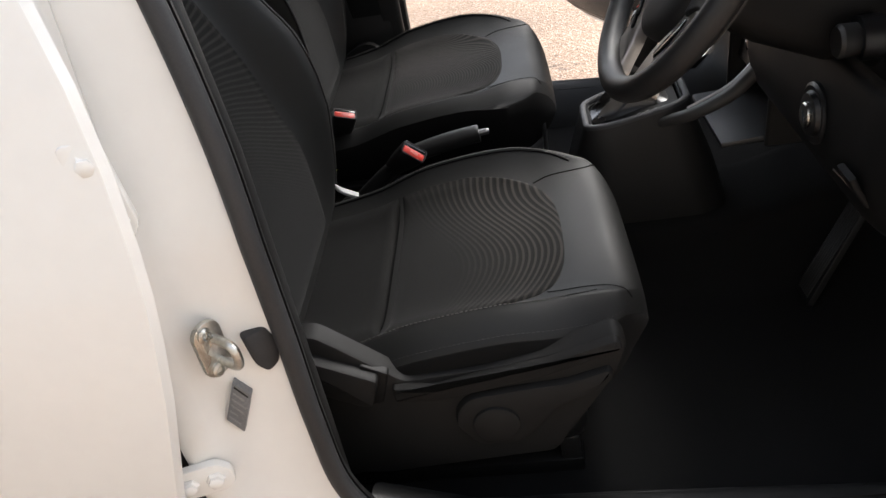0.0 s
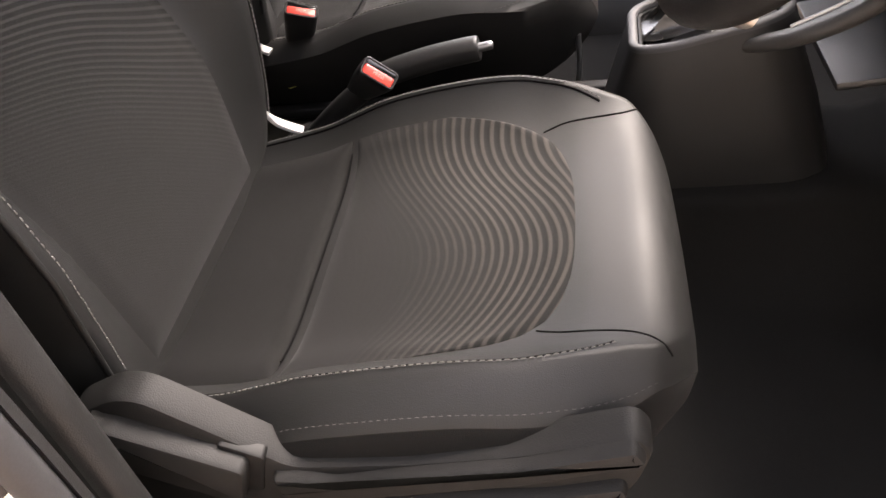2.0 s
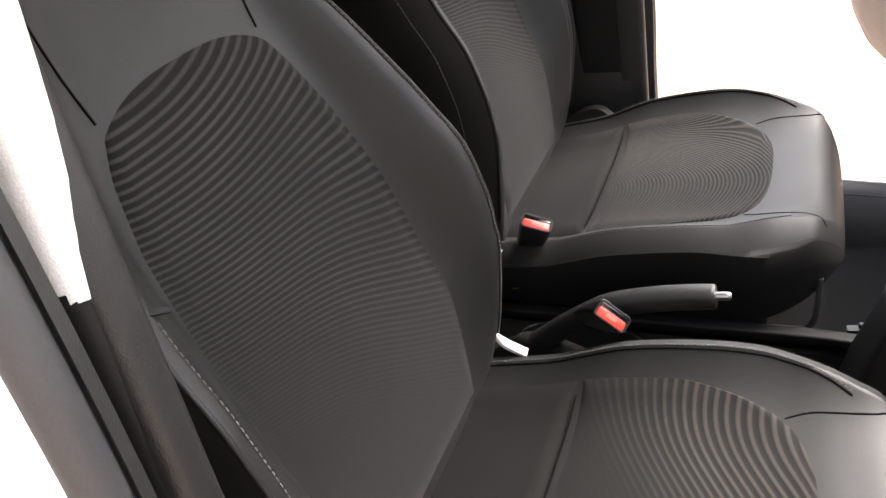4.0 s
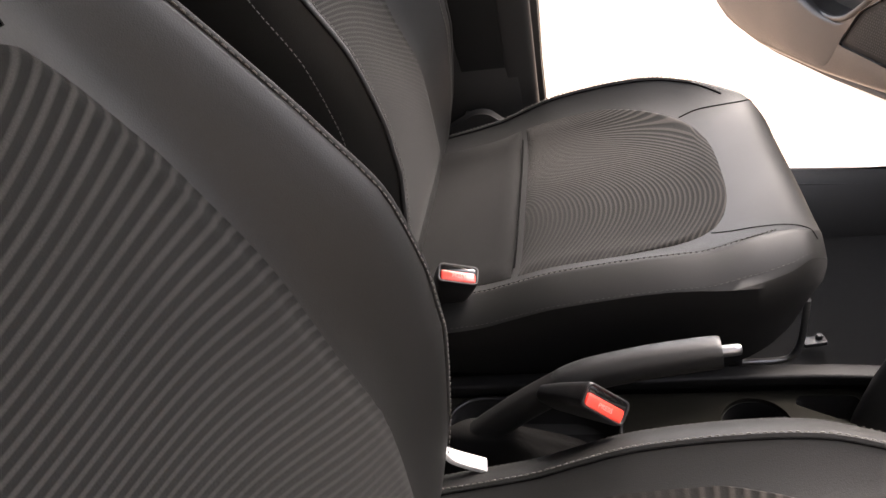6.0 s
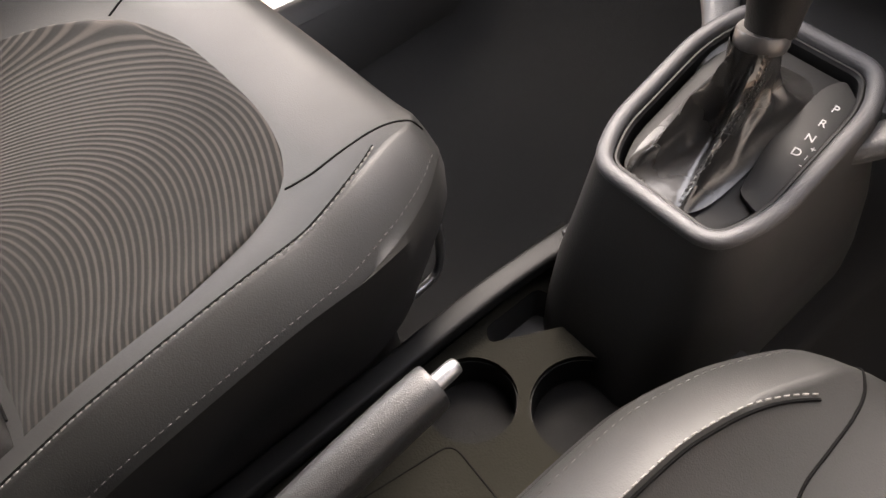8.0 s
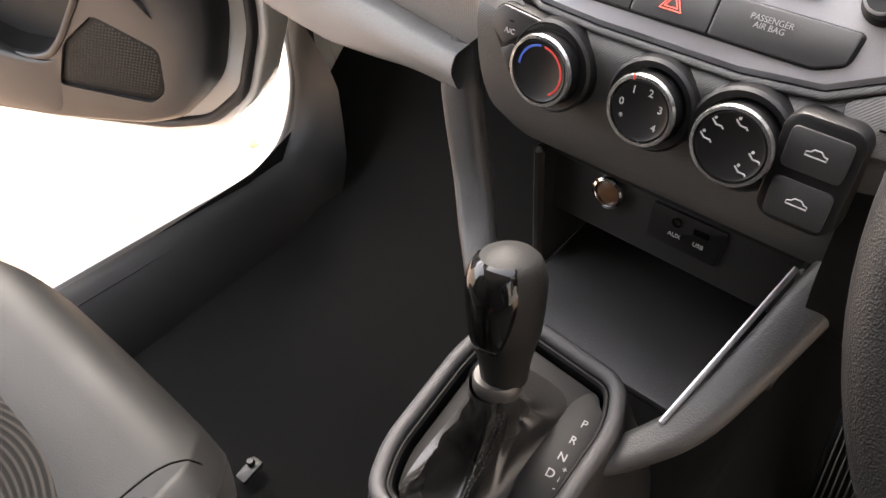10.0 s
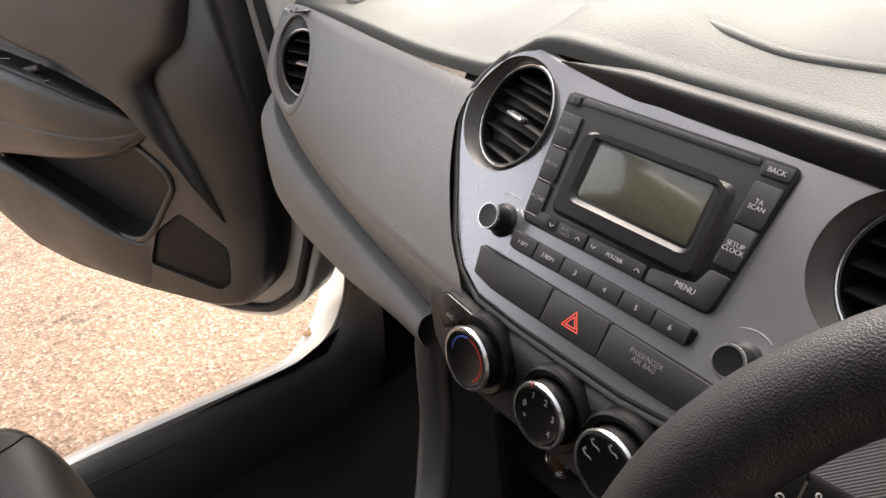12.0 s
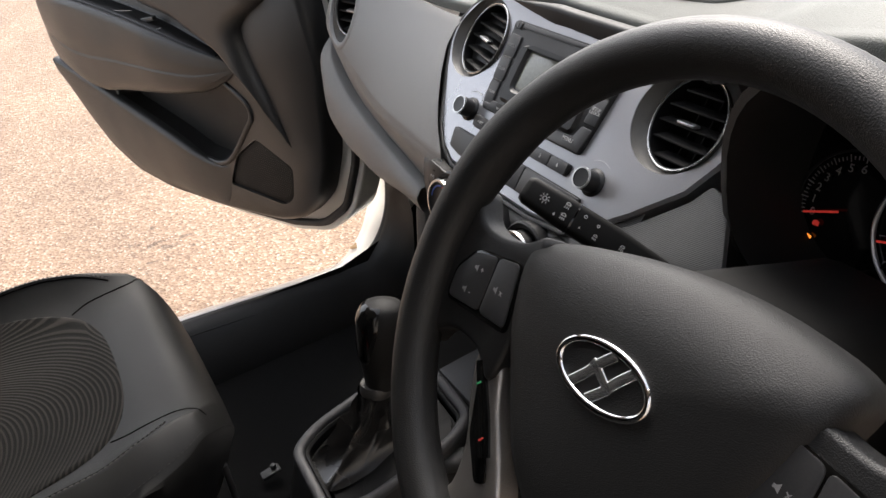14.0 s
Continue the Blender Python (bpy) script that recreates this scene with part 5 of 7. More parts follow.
key([(0.0245, 0.0160), (0.0245, -0.0092), (0.0895, -0.0092), (0.1050, -0.0025), (0.1070, 0.0150)], "PASSENGER\nAIR BAG", 0.0050, GREY_INK, (0.058, 0.0060), ob=strip, h=0.0045, name="airbag_lamp")
for s in (0.0085, 0.0050):
    part("triangle", sweep([(-0.0035 + s * math.cos(radians(90 + 120 * i)), 0.0020 + s * math.sin(radians(90 + 120 * i)), 0.0048) for i in range(3)], rrect(0.0009, 0.0005, 0.0001, 1), True), glow("lit red print", (0.75, 0.10, 0.07), 0.25), hz, "red warning triangle")

# ---- climate controls ----
BAND_TOP = [(0.0, -0.026), (0.085, -0.026), (0.10, -0.022), (0.125, -0.010), (0.145, 0.010), (0.160, 0.036), (0.172, 0.060), (0.19, 0.10)]
band = [(0.789, 0.845), (0.787, 0.815), (0.791, 0.780), (0.804, 0.742), (0.828, 0.712), (0.845, 0.703)]
rings = []
for i in range(61):
    y = 0.150 - 0.324 * i / 60
    v = lerp(BAND_TOP, abs(y + 0.0))
    p0 = CENTRE @ Vector((-y, v, -0.007))
    p1 = CENTRE @ Vector((-y, -0.026, -0.007))
    e = max(0.0, (abs(y) - 0.13) / 0.06)
    pts = [p0 + Vector((0.02, 0, 0.01)), p0, p0.lerp(p1, 0.5), p1 + Vector((-0.001, 0, 0))] + [Vector((x + 0.006 * e * e, y, z + 0.04 * e * max(0, 0.80 - z) / 0.1)) for x, z in band]
    rings.append(catmull(pts, 3))
part("lower_band", rings_mesh(rings, closed=False), CROSS_RIB, dash, "ribbed band round the heater controls", sharp=60)
climate = thing("climate_controls", "three round black heater knobs with bright rims", "heater controls")
KN = axes((0.789, 0, 0.825), (0, -1, 0), (0.22, 0, 1), (-1, 0, 0.22))
for y, words, r in ((0.075, "", 0.0252), (-0.005, "fan", 0.0238), (-0.067, "air", 0.0256)):
    m = KN @ Matrix.Translation((-y, 0, 0))
    part("collar", revolve([(r + 0.0085, -0.020), (r + 0.0080, 0.0105), (r + 0.0060, 0.0125), (r + 0.0015, 0.0110), (r + 0.001, 0.004)], 40, m), SMOOTH_BLACK, climate)
    kb = part("knob", revolve([(r - 0.001, 0.0), (r - 0.001, 0.022), (r - 0.004, 0.0245), (r - 0.006, 0.0235), (0.0, 0.0232)], 48, m), SMOOTH_BLACK, climate, "black rotary knob")
    part("rim", revolve([(r - 0.0026, 0.0235), (r - 0.001, 0.0215), (r + 0.0006, 0.0225), (r - 0.0002, 0.0250), (r - 0.0024, 0.0252)], 48, m), SATIN_RIM, kb, "bright rim")
    if not words:
        for a0, a1, mt in ((95, 178, BLUE_INK), (-55, 85, RED_INK)):
            part("scale", sweep([m @ Vector((0.0178 * math.cos(radians(a0 + (a1 - a0) * i / 14)), 0.0178 * math.sin(radians(a0 + (a1 - a0) * i / 14)), 0.0236)) for i in range(15)], rrect(0.0016, 0.0005, 0.0002, 1), up=m.col[2][:3]), mt, kb)
    elif words == "fan":
        for w, a in (("0", 172), ("1", 120), ("2", 70), ("3", 20), ("4", -35)):
            lettering("lettering", w, 0.0070, m @ Matrix.Translation((0.0142 * math.cos(radians(a)), 0.0142 * math.sin(radians(a)), 0.0236)), WHITE_INK, kb)
        lettering("lettering", "*", 0.007, m @ Matrix.Translation((-0.0125, -0.0085, 0.0236)), WHITE_INK, kb)
        part("pointer", rbox(0.0012, 0.004, 0.0005, 0.0001, 1, m @ pose(-0.008, 0.0212, 0.0252)), RED_INK, kb)
    else:
        for a in (178, 135, 80, -5, -50):
            c = m @ pose(0.0160 * math.cos(radians(a)), 0.0160 * math.sin(radians(a)), 0.0237)
            part("symbol", sweep([c @ Vector(p) for p in ((-0.004, 0.002, 0), (-0.001, -0.001, 0), (0.003, -0.001, 0), (0.004, -0.0025, 0))], rrect(0.001, 0.0005, 0.0001, 1), up=m.col[2][:3]), WHITE_INK, kb)
            part("symbol", revolve([(0.0, 0.0003), (0.0010, 0.0002), (0.0010, -0.0002)], 10, c @ Matrix.Translation((-0.002, 0.0032, 0))), WHITE_INK, kb)
# rounded pod that carries the temperature knob and the A/C key
pod = rounded([(-0.130, 0.026), (-0.1205, 0.0340), (-0.0835, 0.0306), (-0.057, 0.028), (-0.0463, 0.0165), (-0.0463, -0.007), (-0.058, -0.030), (-0.092, -0.032), (-0.112, -0.014), (-0.121, 0.001), (-0.130, 0.014)], 0.005, 3)
pd = part("control_pod", plate(pod, 0.030, 0.002, KN @ Matrix.Translation((0, 0, 0.0110))), MATT_BLACK, climate, "black rounded pod behind the knob")
k = part("push_button", plate(rounded([(-0.1283, 0.0252), (-0.1200, 0.0324), (-0.0850, 0.0292), (-0.0820, 0.0268), (-0.1000, 0.0180), (-0.1100, 0.0085), (-0.1165, 0.0040), (-0.1283, 0.0145)], 0.003, 3), 0.004, 0.0008, KN @ Matrix.Translation((0, 0, 0.0122))), BUTTON, pd, "black push button")
lettering("lettering", "A/C", 0.0056, KN @ Matrix.Translation((-0.1125, 0.0150, 0.0124)), WHITE_INK, k)
part("lamp", rbox(0.004, 0.0015, 0.0008, 0.0002, 1, KN @ pose(-0.1115, 0.0225, 0.0123)), MATT_BLACK, k)
part("push_button", plate(rounded([(-0.1195, 0.0005), (-0.1155, 0.0020), (-0.1085, 0.0070), (-0.1040, 0.0020), (-0.1075, -0.0100), (-0.1115, -0.0125)], 0.002, 3), 0.004, 0.0008, KN @ Matrix.Translation((0, 0, 0.0122))), BUTTON, pd, "black push button")

# lower centre: socket panel, open tray and the two legs down to the console
# black plastic painted paler, as door plastic, for the light on this panel
lowc = part("socket_panel", rbox(0.012, 0.235, 0.075, 0.004, 2, pose(0.853, 0.0, 0.665, 0, 8, 0)), DOOR_PLASTIC, dash, "black panel with power and media sockets")
SOC = axes((0.846, 0, 0.666), (0, -1, 0), (0.14, 0, 1), (-1, 0, 0.14))
part("socket_plate", plate(rounded([(-0.014, 0.020), (-0.014, -0.016), (0.050, -0.016), (0.054, 0.020)], 0.003), 0.006, 0.001, SOC @ Matrix.Translation((0, 0, 0.002))), SMOOTH_BLACK, lowc)
lettering("lettering", "AUX", 0.0056, SOC @ Matrix.Translation((0.0105, -0.003, 0.0024)), WHITE_INK, lowc)
lettering("lettering", "USB", 0.0056, SOC @ Matrix.Translation((0.0325, -0.003, 0.0024)), WHITE_INK, lowc)
part("jack", revolve([(0.0045, 0.0), (0.0045, 0.003), (0.003, 0.003), (0.0025, -0.004), (0.0, -0.004)], 20, SOC @ Matrix.Translation((0.0105, 0.010, 0))), GLOSS_BLACK, lowc)
part("usb_slot", rbox(0.014, 0.006, 0.003, 0.001, 1, SOC @ Matrix.Translation((0.0325, 0.009, 0.002))), GLOSS_BLACK, lowc)
pw = part("power_socket", revolve([(0.0150, -0.002), (0.0150, 0.005), (0.0125, 0.006), (0.0115, 0.004), (0.0110, -0.02), (0.0, -0.02)], 32, SOC @ Matrix.Translation((-0.055, 0.010, 0.002))), CHROME, lowc, "bright ringed power socket")
part("socket_cap", revolve([(0.0112, 0.0), (0.0112, 0.003), (0.008, 0.005), (0.0, 0.005)], 28, SOC @ Matrix.Translation((-0.055, 0.010, 0.002))), material("brown socket insert", (0.10, 0.05, 0.025), 0.35, bump=0.0), pw)
# tray likewise in paler door plastic, its light put into the colour
part("tray", rbox(0.24, 0.215, 0.012, 0.004, 2, pose(0.875, 0, 0.566, 0, -4, 0)), DOOR_PLASTIC, dash, "open storage tray")
part("tray_back", rbox(0.012, 0.24, 0.14, 0.003, 1, pose(0.985, 0, 0.63)), BLACK_PLASTIC, dash)
part("tray_roof", rbox(0.16, 0.24, 0.012, 0.003, 1, pose(0.92, 0, 0.70)), BLACK_PLASTIC, dash)
LEG_GREY = material("grained grey leg plastic", (0.034, 0.0337, 0.0335), 0.50, grain=(700, "cells"), bump=0.4, stain=0.05)
for s, w in ((1, 0.012), (-1, 0.0)):
    path = catmull([(0.838, -0.172, 0.800), (0.826, -0.160, 0.765), (0.806, -0.141, 0.722), (0.765, -0.123, 0.665), (0.715, -0.106, 0.630), (0.680, -0.080, 0.608), (0.650, -0.050, 0.592)] if s < 0 else [(0.830, 0.190, 0.790), (0.813, 0.192, 0.757), (0.803, 0.183, 0.722), (0.788, 0.164, 0.678), (0.762, 0.138, 0.648), (0.735, s * (0.104 + w / 2), 0.632), (0.712, s * 0.086, 0.622), (0.690, s * 0.068, 0.612), (0.660, s * 0.050, 0.598)], 6)
    part("leg", sweep(path, rrect(0.026, 0.040, 0.011, 3), up=(0, s, 0.3), scale=[lerp([(0, 1.0), (0.45, 0.86), (1.0, 0.62)], i / (len(path) - 1)) for i in range(len(path))]), LEG_GREY, dash, "grained grey leg between dashboard and console", sharp=60)
    if s < 0:
        # silver tube painted in as the highlight on this leg's plastic edge
        part("leg_highlight", tube(catmull([(0.806, -0.1175, 0.724), (0.765, -0.102, 0.670), (0.700, -0.089, 0.630)], 6), 0.0024, 8), SILVER, dash, "silver line for the highlight on the leg's edge")
    part("side_wall", rbox(0.22, 0.012, 0.15, 0.004, 1, pose(0.935, s * 0.120, 0.63)), BLACK_PLASTIC, dash)

# driver side: lower panel, ignition lock, gauge binnacle
rings = []
for i in range(31):
    y = -0.135 - 0.51 * i / 30
    e = max(0.0, (-0.55 - y) / 0.09)
    low = 1.0
    top = 0.955 - 0.098 * low
    prof = [(0.8665 - 0.717 * (0.960 - top), top), (0.838 - 0.04 * low, 0.915 - 0.068 * low), (0.812 - 0.016 * low, 0.872 - 0.034 * low), (0.790, 0.830), (0.780, 0.770), (0.786, 0.715), (0.815, 0.665), (0.90, 0.630), (1.05, 0.60)]
    rings.append(catmull([Vector((x + 0.04 * e * e, y, z + 0.015 * e)) for x, z in prof], 3))
part("lower_panel", rings_mesh(rings, closed=False), MATT_BLACK, dash, "black grained panel under the wheel", sharp=60)
part("cross_panel", plate(rounded([(0.112, -0.020), (0.140, -0.004), (0.170, 0.019), (0.2105, 0.0585), (0.222, 0.078), (0.243, 0.070), (0.268, 0.020), (0.272, -0.030), (0.210, -0.040), (0.120, -0.045)], 0.005)[::-1], 0.006, 0.002, on_panel(0, 0, -0.003)), CROSS_RIB, dash, "fine ribbed dark panel beside the gauges")
lock = thing("ignition_lock", "steel ignition key lock set in black plastic", "ignition lock")
LOCK = axes((0.779, -0.416, 0.760), (0, -1, 0), (0.0, 0, 1), (-1, -0.25, 0.05))
part("surround", revolve([(0.040, -0.012), (0.040, 0.0), (0.036, 0.003), (0.030, 0.002), (0.027, 0.008), (0.022, 0.009), (0.0, 0.008)], 40, LOCK), SMOOTH_BLACK, lock)
barrel = part("barrel", revolve([(0.0165, 0.006), (0.0165, 0.012), (0.0145, 0.014), (0.0, 0.014)], 32, LOCK), STEEL, lock, "steel key barrel")
part("keyway", rbox(0.003, 0.014, 0.002, 0.0004, 1, LOCK @ pose(0, 0, 0.0142, 0, 0, 35)), GLOSS_BLACK, barrel)
release = thing("bonnet_release", "black bonnet release lever with a pale edge", "lever")
part("lever", sweep(catmull([(0.768, -0.552, 0.752), (0.775, -0.552, 0.738), (0.790, -0.552, 0.716), (0.806, -0.552, 0.706)], 4), rrect(0.038, 0.008, 0.003, 3), up=(-0.6, 0, -0.8)), MATT_BLACK, release, sharp=60)
# thin pale line along the lever's edge
part("pale_edge", tube([(0.762, -0.532, 0.745), (0.774, -0.531, 0.731), (0.785, -0.531, 0.717)], 0.0010, 8), GREY_METAL, release, "thin pale edge", sharp=80)
knob = thing("dash_rotary_knob", "black rotary switch on the lower dashboard", "switch")
part("base", revolve([(0.026, -0.03), (0.026, 0.0), (0.0, 0.0)], 32, axes((0.800, -0.455, 0.868), (0, -1, 0), (0, 0, 1), (-1, -0.3, 0.1))), SMOOTH_BLACK, knob)
part("cap", revolve([(0.019, 0.0), (0.020, 0.022), (0.017, 0.027), (0.0, 0.028)], 32, axes((0.800, -0.455, 0.868), (0, -1, 0), (0, 0, 1), (-1, -0.3, 0.1))), BLACK_PLASTIC, knob)

gauges = thing("instrument_cluster", "dark instrument cluster with red needles and warning lamps", "instrument cluster")
def oval(cy, cz, hw, up, dn, x, tilt=0.0, n=40):
    out = []
    for i in range(n):
        a = 2 * math.pi * i / n
        c, s = math.cos(a), math.sin(a)
        z = (up if s > 0 else dn) * math.copysign(abs(s) ** 0.75, s)
        out.append((x + tilt * z, cy + hw * math.copysign(abs(c) ** 0.75, c), cz + z))
    return out
ov = [oval(-0.378, 0.955, 0.148, 0.134, 0.098, 0.885, 0.0), oval(-0.378, 0.955, 0.136, 0.126, 0.094, 0.842, -0.18), oval(-0.378, 0.955, 0.129, 0.119, 0.089, 0.840, -0.18), oval(-0.378, 0.950, 0.126, 0.100, 0.078, 0.935, 0.25)]
part("binnacle", rings_mesh(ov, cap0=False, cap1=False), BLACK_PLASTIC, gauges, "black binnacle round the gauges", sharp=60)
face = oval(-0.378, 0.950, 0.128, 0.102, 0.080, 0.934, 0.25)
b = bmesh.new()
b.faces.new([b.verts.new(p) for p in face])
bmesh.ops.solidify(b, geom=b.faces[:], thickness=0.006)
part("dial_plate", b, GLOSS_BLACK, gauges)
GF = axes((0.932, -0.372, 0.950), (0, -1, 0), (0.25, 0, 1), (-1, 0, 0.25))
LITRED = glow("lit red needle", (0.55, 0.04, 0.03), 0.10)
LITAMBER = glow("lit amber lamp", (1.0, 0.25, 0.03), 0.35)
tx, ty, tr = -0.072, -0.024, 0.044
tach = part("rev_counter", revolve([(tr + 0.004, 0.0), (tr + 0.004, 0.002), (tr + 0.002, 0.002), (tr + 0.002, 0.0)], 48, GF @ Matrix.Translation((tx, ty, 0))), SMOOTH_BLACK, gauges)
for i in range(7):
    a = radians(202 - 17.8 * i)
    lettering("lettering", str(i), 0.0095, GF @ Matrix.Translation((tx + 0.0335 * math.cos(a), ty + 0.0335 * math.sin(a), 0.0012)), GREY_INK, tach)
for i in range(25):
    a = radians(202 - 4.46 * i)
    L = 0.006 if i % 4 == 0 else 0.003
    part("tick", rbox(L, 0.0008, 0.0004, 0, 1, GF @ Matrix.Translation((tx + 0.0415 * math.cos(a), ty + 0.0415 * math.sin(a), 0.001)) @ Matrix.Rotation(a, 4, "Z")), GREY_INK, tach)
part("needle", rbox(0.030, 0.0018, 0.001, 0.0003, 1, GF @ pose(-0.095, -0.033, 0.004, 0, 0, 22)), LITRED, tach, "lit red needle")
part("warning_lamp", plate(rounded([(-0.0026, -0.0022), (0.0026, -0.0022), (0.003, 0.0014), (0, 0.0026), (-0.0026, 0.0014)], 0.0006), 0.0006, 0.0001, GF @ pose(-0.097, -0.044, 0.0015)), LITRED, gauges, "lit red warning lamp")
part("warning_lamp", plate(rounded([(-0.003, -0.002), (0.003, -0.0014), (0.0036, 0.0014), (0, 0.0020), (-0.003, 0.0014)], 0.0006), 0.0006, 0.0001, GF @ pose(-0.100, -0.057, 0.0015)), LITAMBER, gauges, "lit amber warning lamp")
speedo = part("speedometer", revolve([(0.056, 0.0), (0.056, 0.003), (0.0545, 0.004), (0.053, 0.003), (0.053, 0.0)], 56, GF @ Matrix.Translation((0.001, -0.018, 0))), SILVER, gauges, "silver ringed speedometer")
part("needle", rbox(0.034, 0.0018, 0.001, 0.0003, 1, GF @ pose(-0.030, -0.032, 0.004, 0, 0, 15)), LITRED, speedo, "lit red needle")
for i in range(12):
    a = radians(220 - 23.6 * i)
    part("tick", rbox(0.006, 0.0009, 0.0004, 0, 1, GF @ Matrix.Translation((0.001 + 0.047 * math.cos(a), -0.018 + 0.048 * math.sin(a), 0.001)) @ Matrix.Rotation(a, 4, "Z")), GREY_INK, speedo)


# ---- steering wheel and column ----
TILT = 0.571
TURN = radians(3.6)
HUB = axes((0.632, -0.360, 0.966), (0, -1, 0), (math.sin(TILT), 0, math.cos(TILT)), (-math.cos(TILT), 0, math.sin(TILT)))
TURNED = HUB @ Matrix.Rotation(TURN, 4, "Z")
wheel = thing("steering_wheel", "black grained steering wheel with chrome badge and buttons", "steering wheel", m=TURNED)
n = 96
ringp, fat = [], []
for i in range(n):
    a = 2 * math.pi * i / n
    ringp.append((0.175 * math.cos(a), 0.175 * math.sin(a), 0))
    # thumb swellings at ten and two
    fat.append(1.0 + 0.10 * sum(math.exp(-((a - c) / 0.22) ** 2) for c in (radians(25), radians(155))))
part("rim", sweep(ringp, circle(0.0165, 18), True, up=(0, 0, 1), scale=fat), RIM_LEATHER, wheel, "black grained leather-look rim", sharp=80)
# airbag pad: domed, wide at the top and narrow below
pad = catmull([(-0.094, 0.036, 0), (-0.050, 0.053, 0), (0.008, 0.0625, 0), (0.062, 0.062, 0), (0.108, 0.051, 0), (0.1065, 0.020, 0), (0.090, -0.030, 0), (0.062, -0.078, 0), (0.003, -0.108, 0), (-0.040, -0.088, 0), (-0.074, -0.038, 0), (-0.091, -0.004, 0)], 8, True)
cx, cy = 0.003, -0.015
rings = []
for f, h in ((0.99, -0.045), (1.0, -0.014), (0.992, -0.008), (0.975, -0.003), (0.94, 0.001), (0.86, 0.0045), (0.70, 0.0075), (0.45, 0.0095), (0.2, 0.0105), (0.02, 0.011)):
    rings.append([(cx + (p.x - cx) * f, cy + (p.y - cy) * f, h - 0.020 * max(0.0, (cy + (p.y - cy) * f - 0.030) / 0.03) ** 1.3 * (h > -0.03)) for p in pad])
padob = part("airbag_pad", rings_mesh(rings), PAD_SKIN, wheel, "black grained airbag pad", sharp=60)
# spokes
SPOKE_SATIN = material("satin bronze silver spoke", (0.36, 0.34, 0.32), 0.36, metal=0.85, grain=(1500, "noise"), bump=0.04, rough_var=0.04)
for s in (-1, 1):
    face = catmull([(s * x, y, 0) for x, y in ((0.082, 0.038), (0.104, 0.033), (0.128, 0.029), (0.146, 0.033), (0.162, 0.050), (0.171, 0.020), (0.172, -0.020), (0.160, -0.062), (0.149, -0.050), (0.132, -0.0425), (0.108, -0.043), (0.084, -0.052))], 5, True)
    part("spoke", plate([(p.x, p.y) for p in face][::-s], 0.020, 0.004, Matrix.Translation((0, 0, -0.0015))), RIM_LEATHER, wheel, "black grained side spoke", sharp=70)
    low = catmull([(s * x, y, 0) for x, y in ((0.088, -0.036), (0.108, -0.046), (0.100, -0.075), (0.088, -0.102), (0.086, -0.130), (0.098, -0.152), (0.066, -0.166), (0.030, -0.172), (0.034, -0.148), (0.040, -0.122), (0.052, -0.098), (0.072, -0.068))], 4, True)
    leg = part("lower_spoke", plate([(p.x, p.y) for p in low][::-s], 0.018, 0.004, Matrix.Translation((0, 0, -0.006))), SPOKE_SATIN, wheel, "satin silver lower spoke", sharp=70)
    part("insert", plate(rounded([(s * x, y) for x, y in ((0.090, -0.058), (0.097, -0.062), (0.086, -0.094), (0.066, -0.118), (0.056, -0.112), (0.072, -0.086))], 0.004, 3)[::s], 0.004, 0.0008, Matrix.Translation((0, 0, -0.0052))), GLOSS_BLACK, leg, "gloss black spoke insert")
    pod = rounded([(s * 0.0925, 0.0225), (s * 0.1390, 0.0150), (s * 0.1535, -0.0040), (s * 0.1525, -0.0270), (s * 0.0850, -0.0240)], 0.007, 4)[::s]
    k = part("switch_pod", plate(pod, 0.010, 0.001, Matrix.Translation((0, 0, -0.0006))), GLOSS_BLACK, wheel, "black switch pod")
    for pts, marks in (([(0.1165, 0.0172), (0.1375, 0.0125), (0.1505, -0.0045), (0.1495, -0.0240), (0.1165, -0.0215)], ((0.128, 0.0035, "+"), (0.132, -0.0135, "-"))), ([(0.0955, 0.0205), (0.1150, 0.0175), (0.1150, -0.0218), (0.0885, -0.0208)], ((0.104, -0.002, "x"),))):
        kk = part("button", plate(rounded([(s * x, y) for x, y in pts], 0.0045, 4)[::s], 0.004, 0.0008, Matrix.Translation((0, 0, 0.0006))), BUTTON, k)
        for mx, my, words in marks:
            mx *= s
            part("speaker_mark", plate([(mx - 0.0055, my - 0.0009), (mx - 0.0040, my - 0.0009), (mx - 0.0020, my - 0.0024), (mx - 0.0020, my + 0.0024), (mx - 0.0040, my + 0.0009), (mx - 0.0055, my + 0.0009)], 0.0005, 0.0, Matrix.Translation((0, 0, 0.0008))), GREY_INK, kk)
            lettering("lettering", words, 0.0060, Matrix.Translation((mx + 0.0025, my, 0.0009)), GREY_INK, kk)
bot = part("lower_buttons", sweep(catmull([(-0.0985, -0.048, -0.004), (-0.0905, -0.060, -0.004), (-0.076, -0.079, -0.004), (-0.064, -0.098, -0.004)], 5), rrect(0.007, 0.006, 0.002, 2)), GLOSS_BLACK, wheel, "strip of phone buttons")
part("button_mark", rbox(0.0012, 0.0050, 0.0006, 0.0002, 1, pose(-0.0905, -0.0600, -0.0006, 0, 0, -40)), material("green print", (0.05, 0.45, 0.18), 0.5, bump=0.0), bot)
part("button_mark", rbox(0.0014, 0.0046, 0.0006, 0.0002, 1, pose(-0.070, -0.0885, -0.0006, 0, 0, -35)), RED_INK, bot)
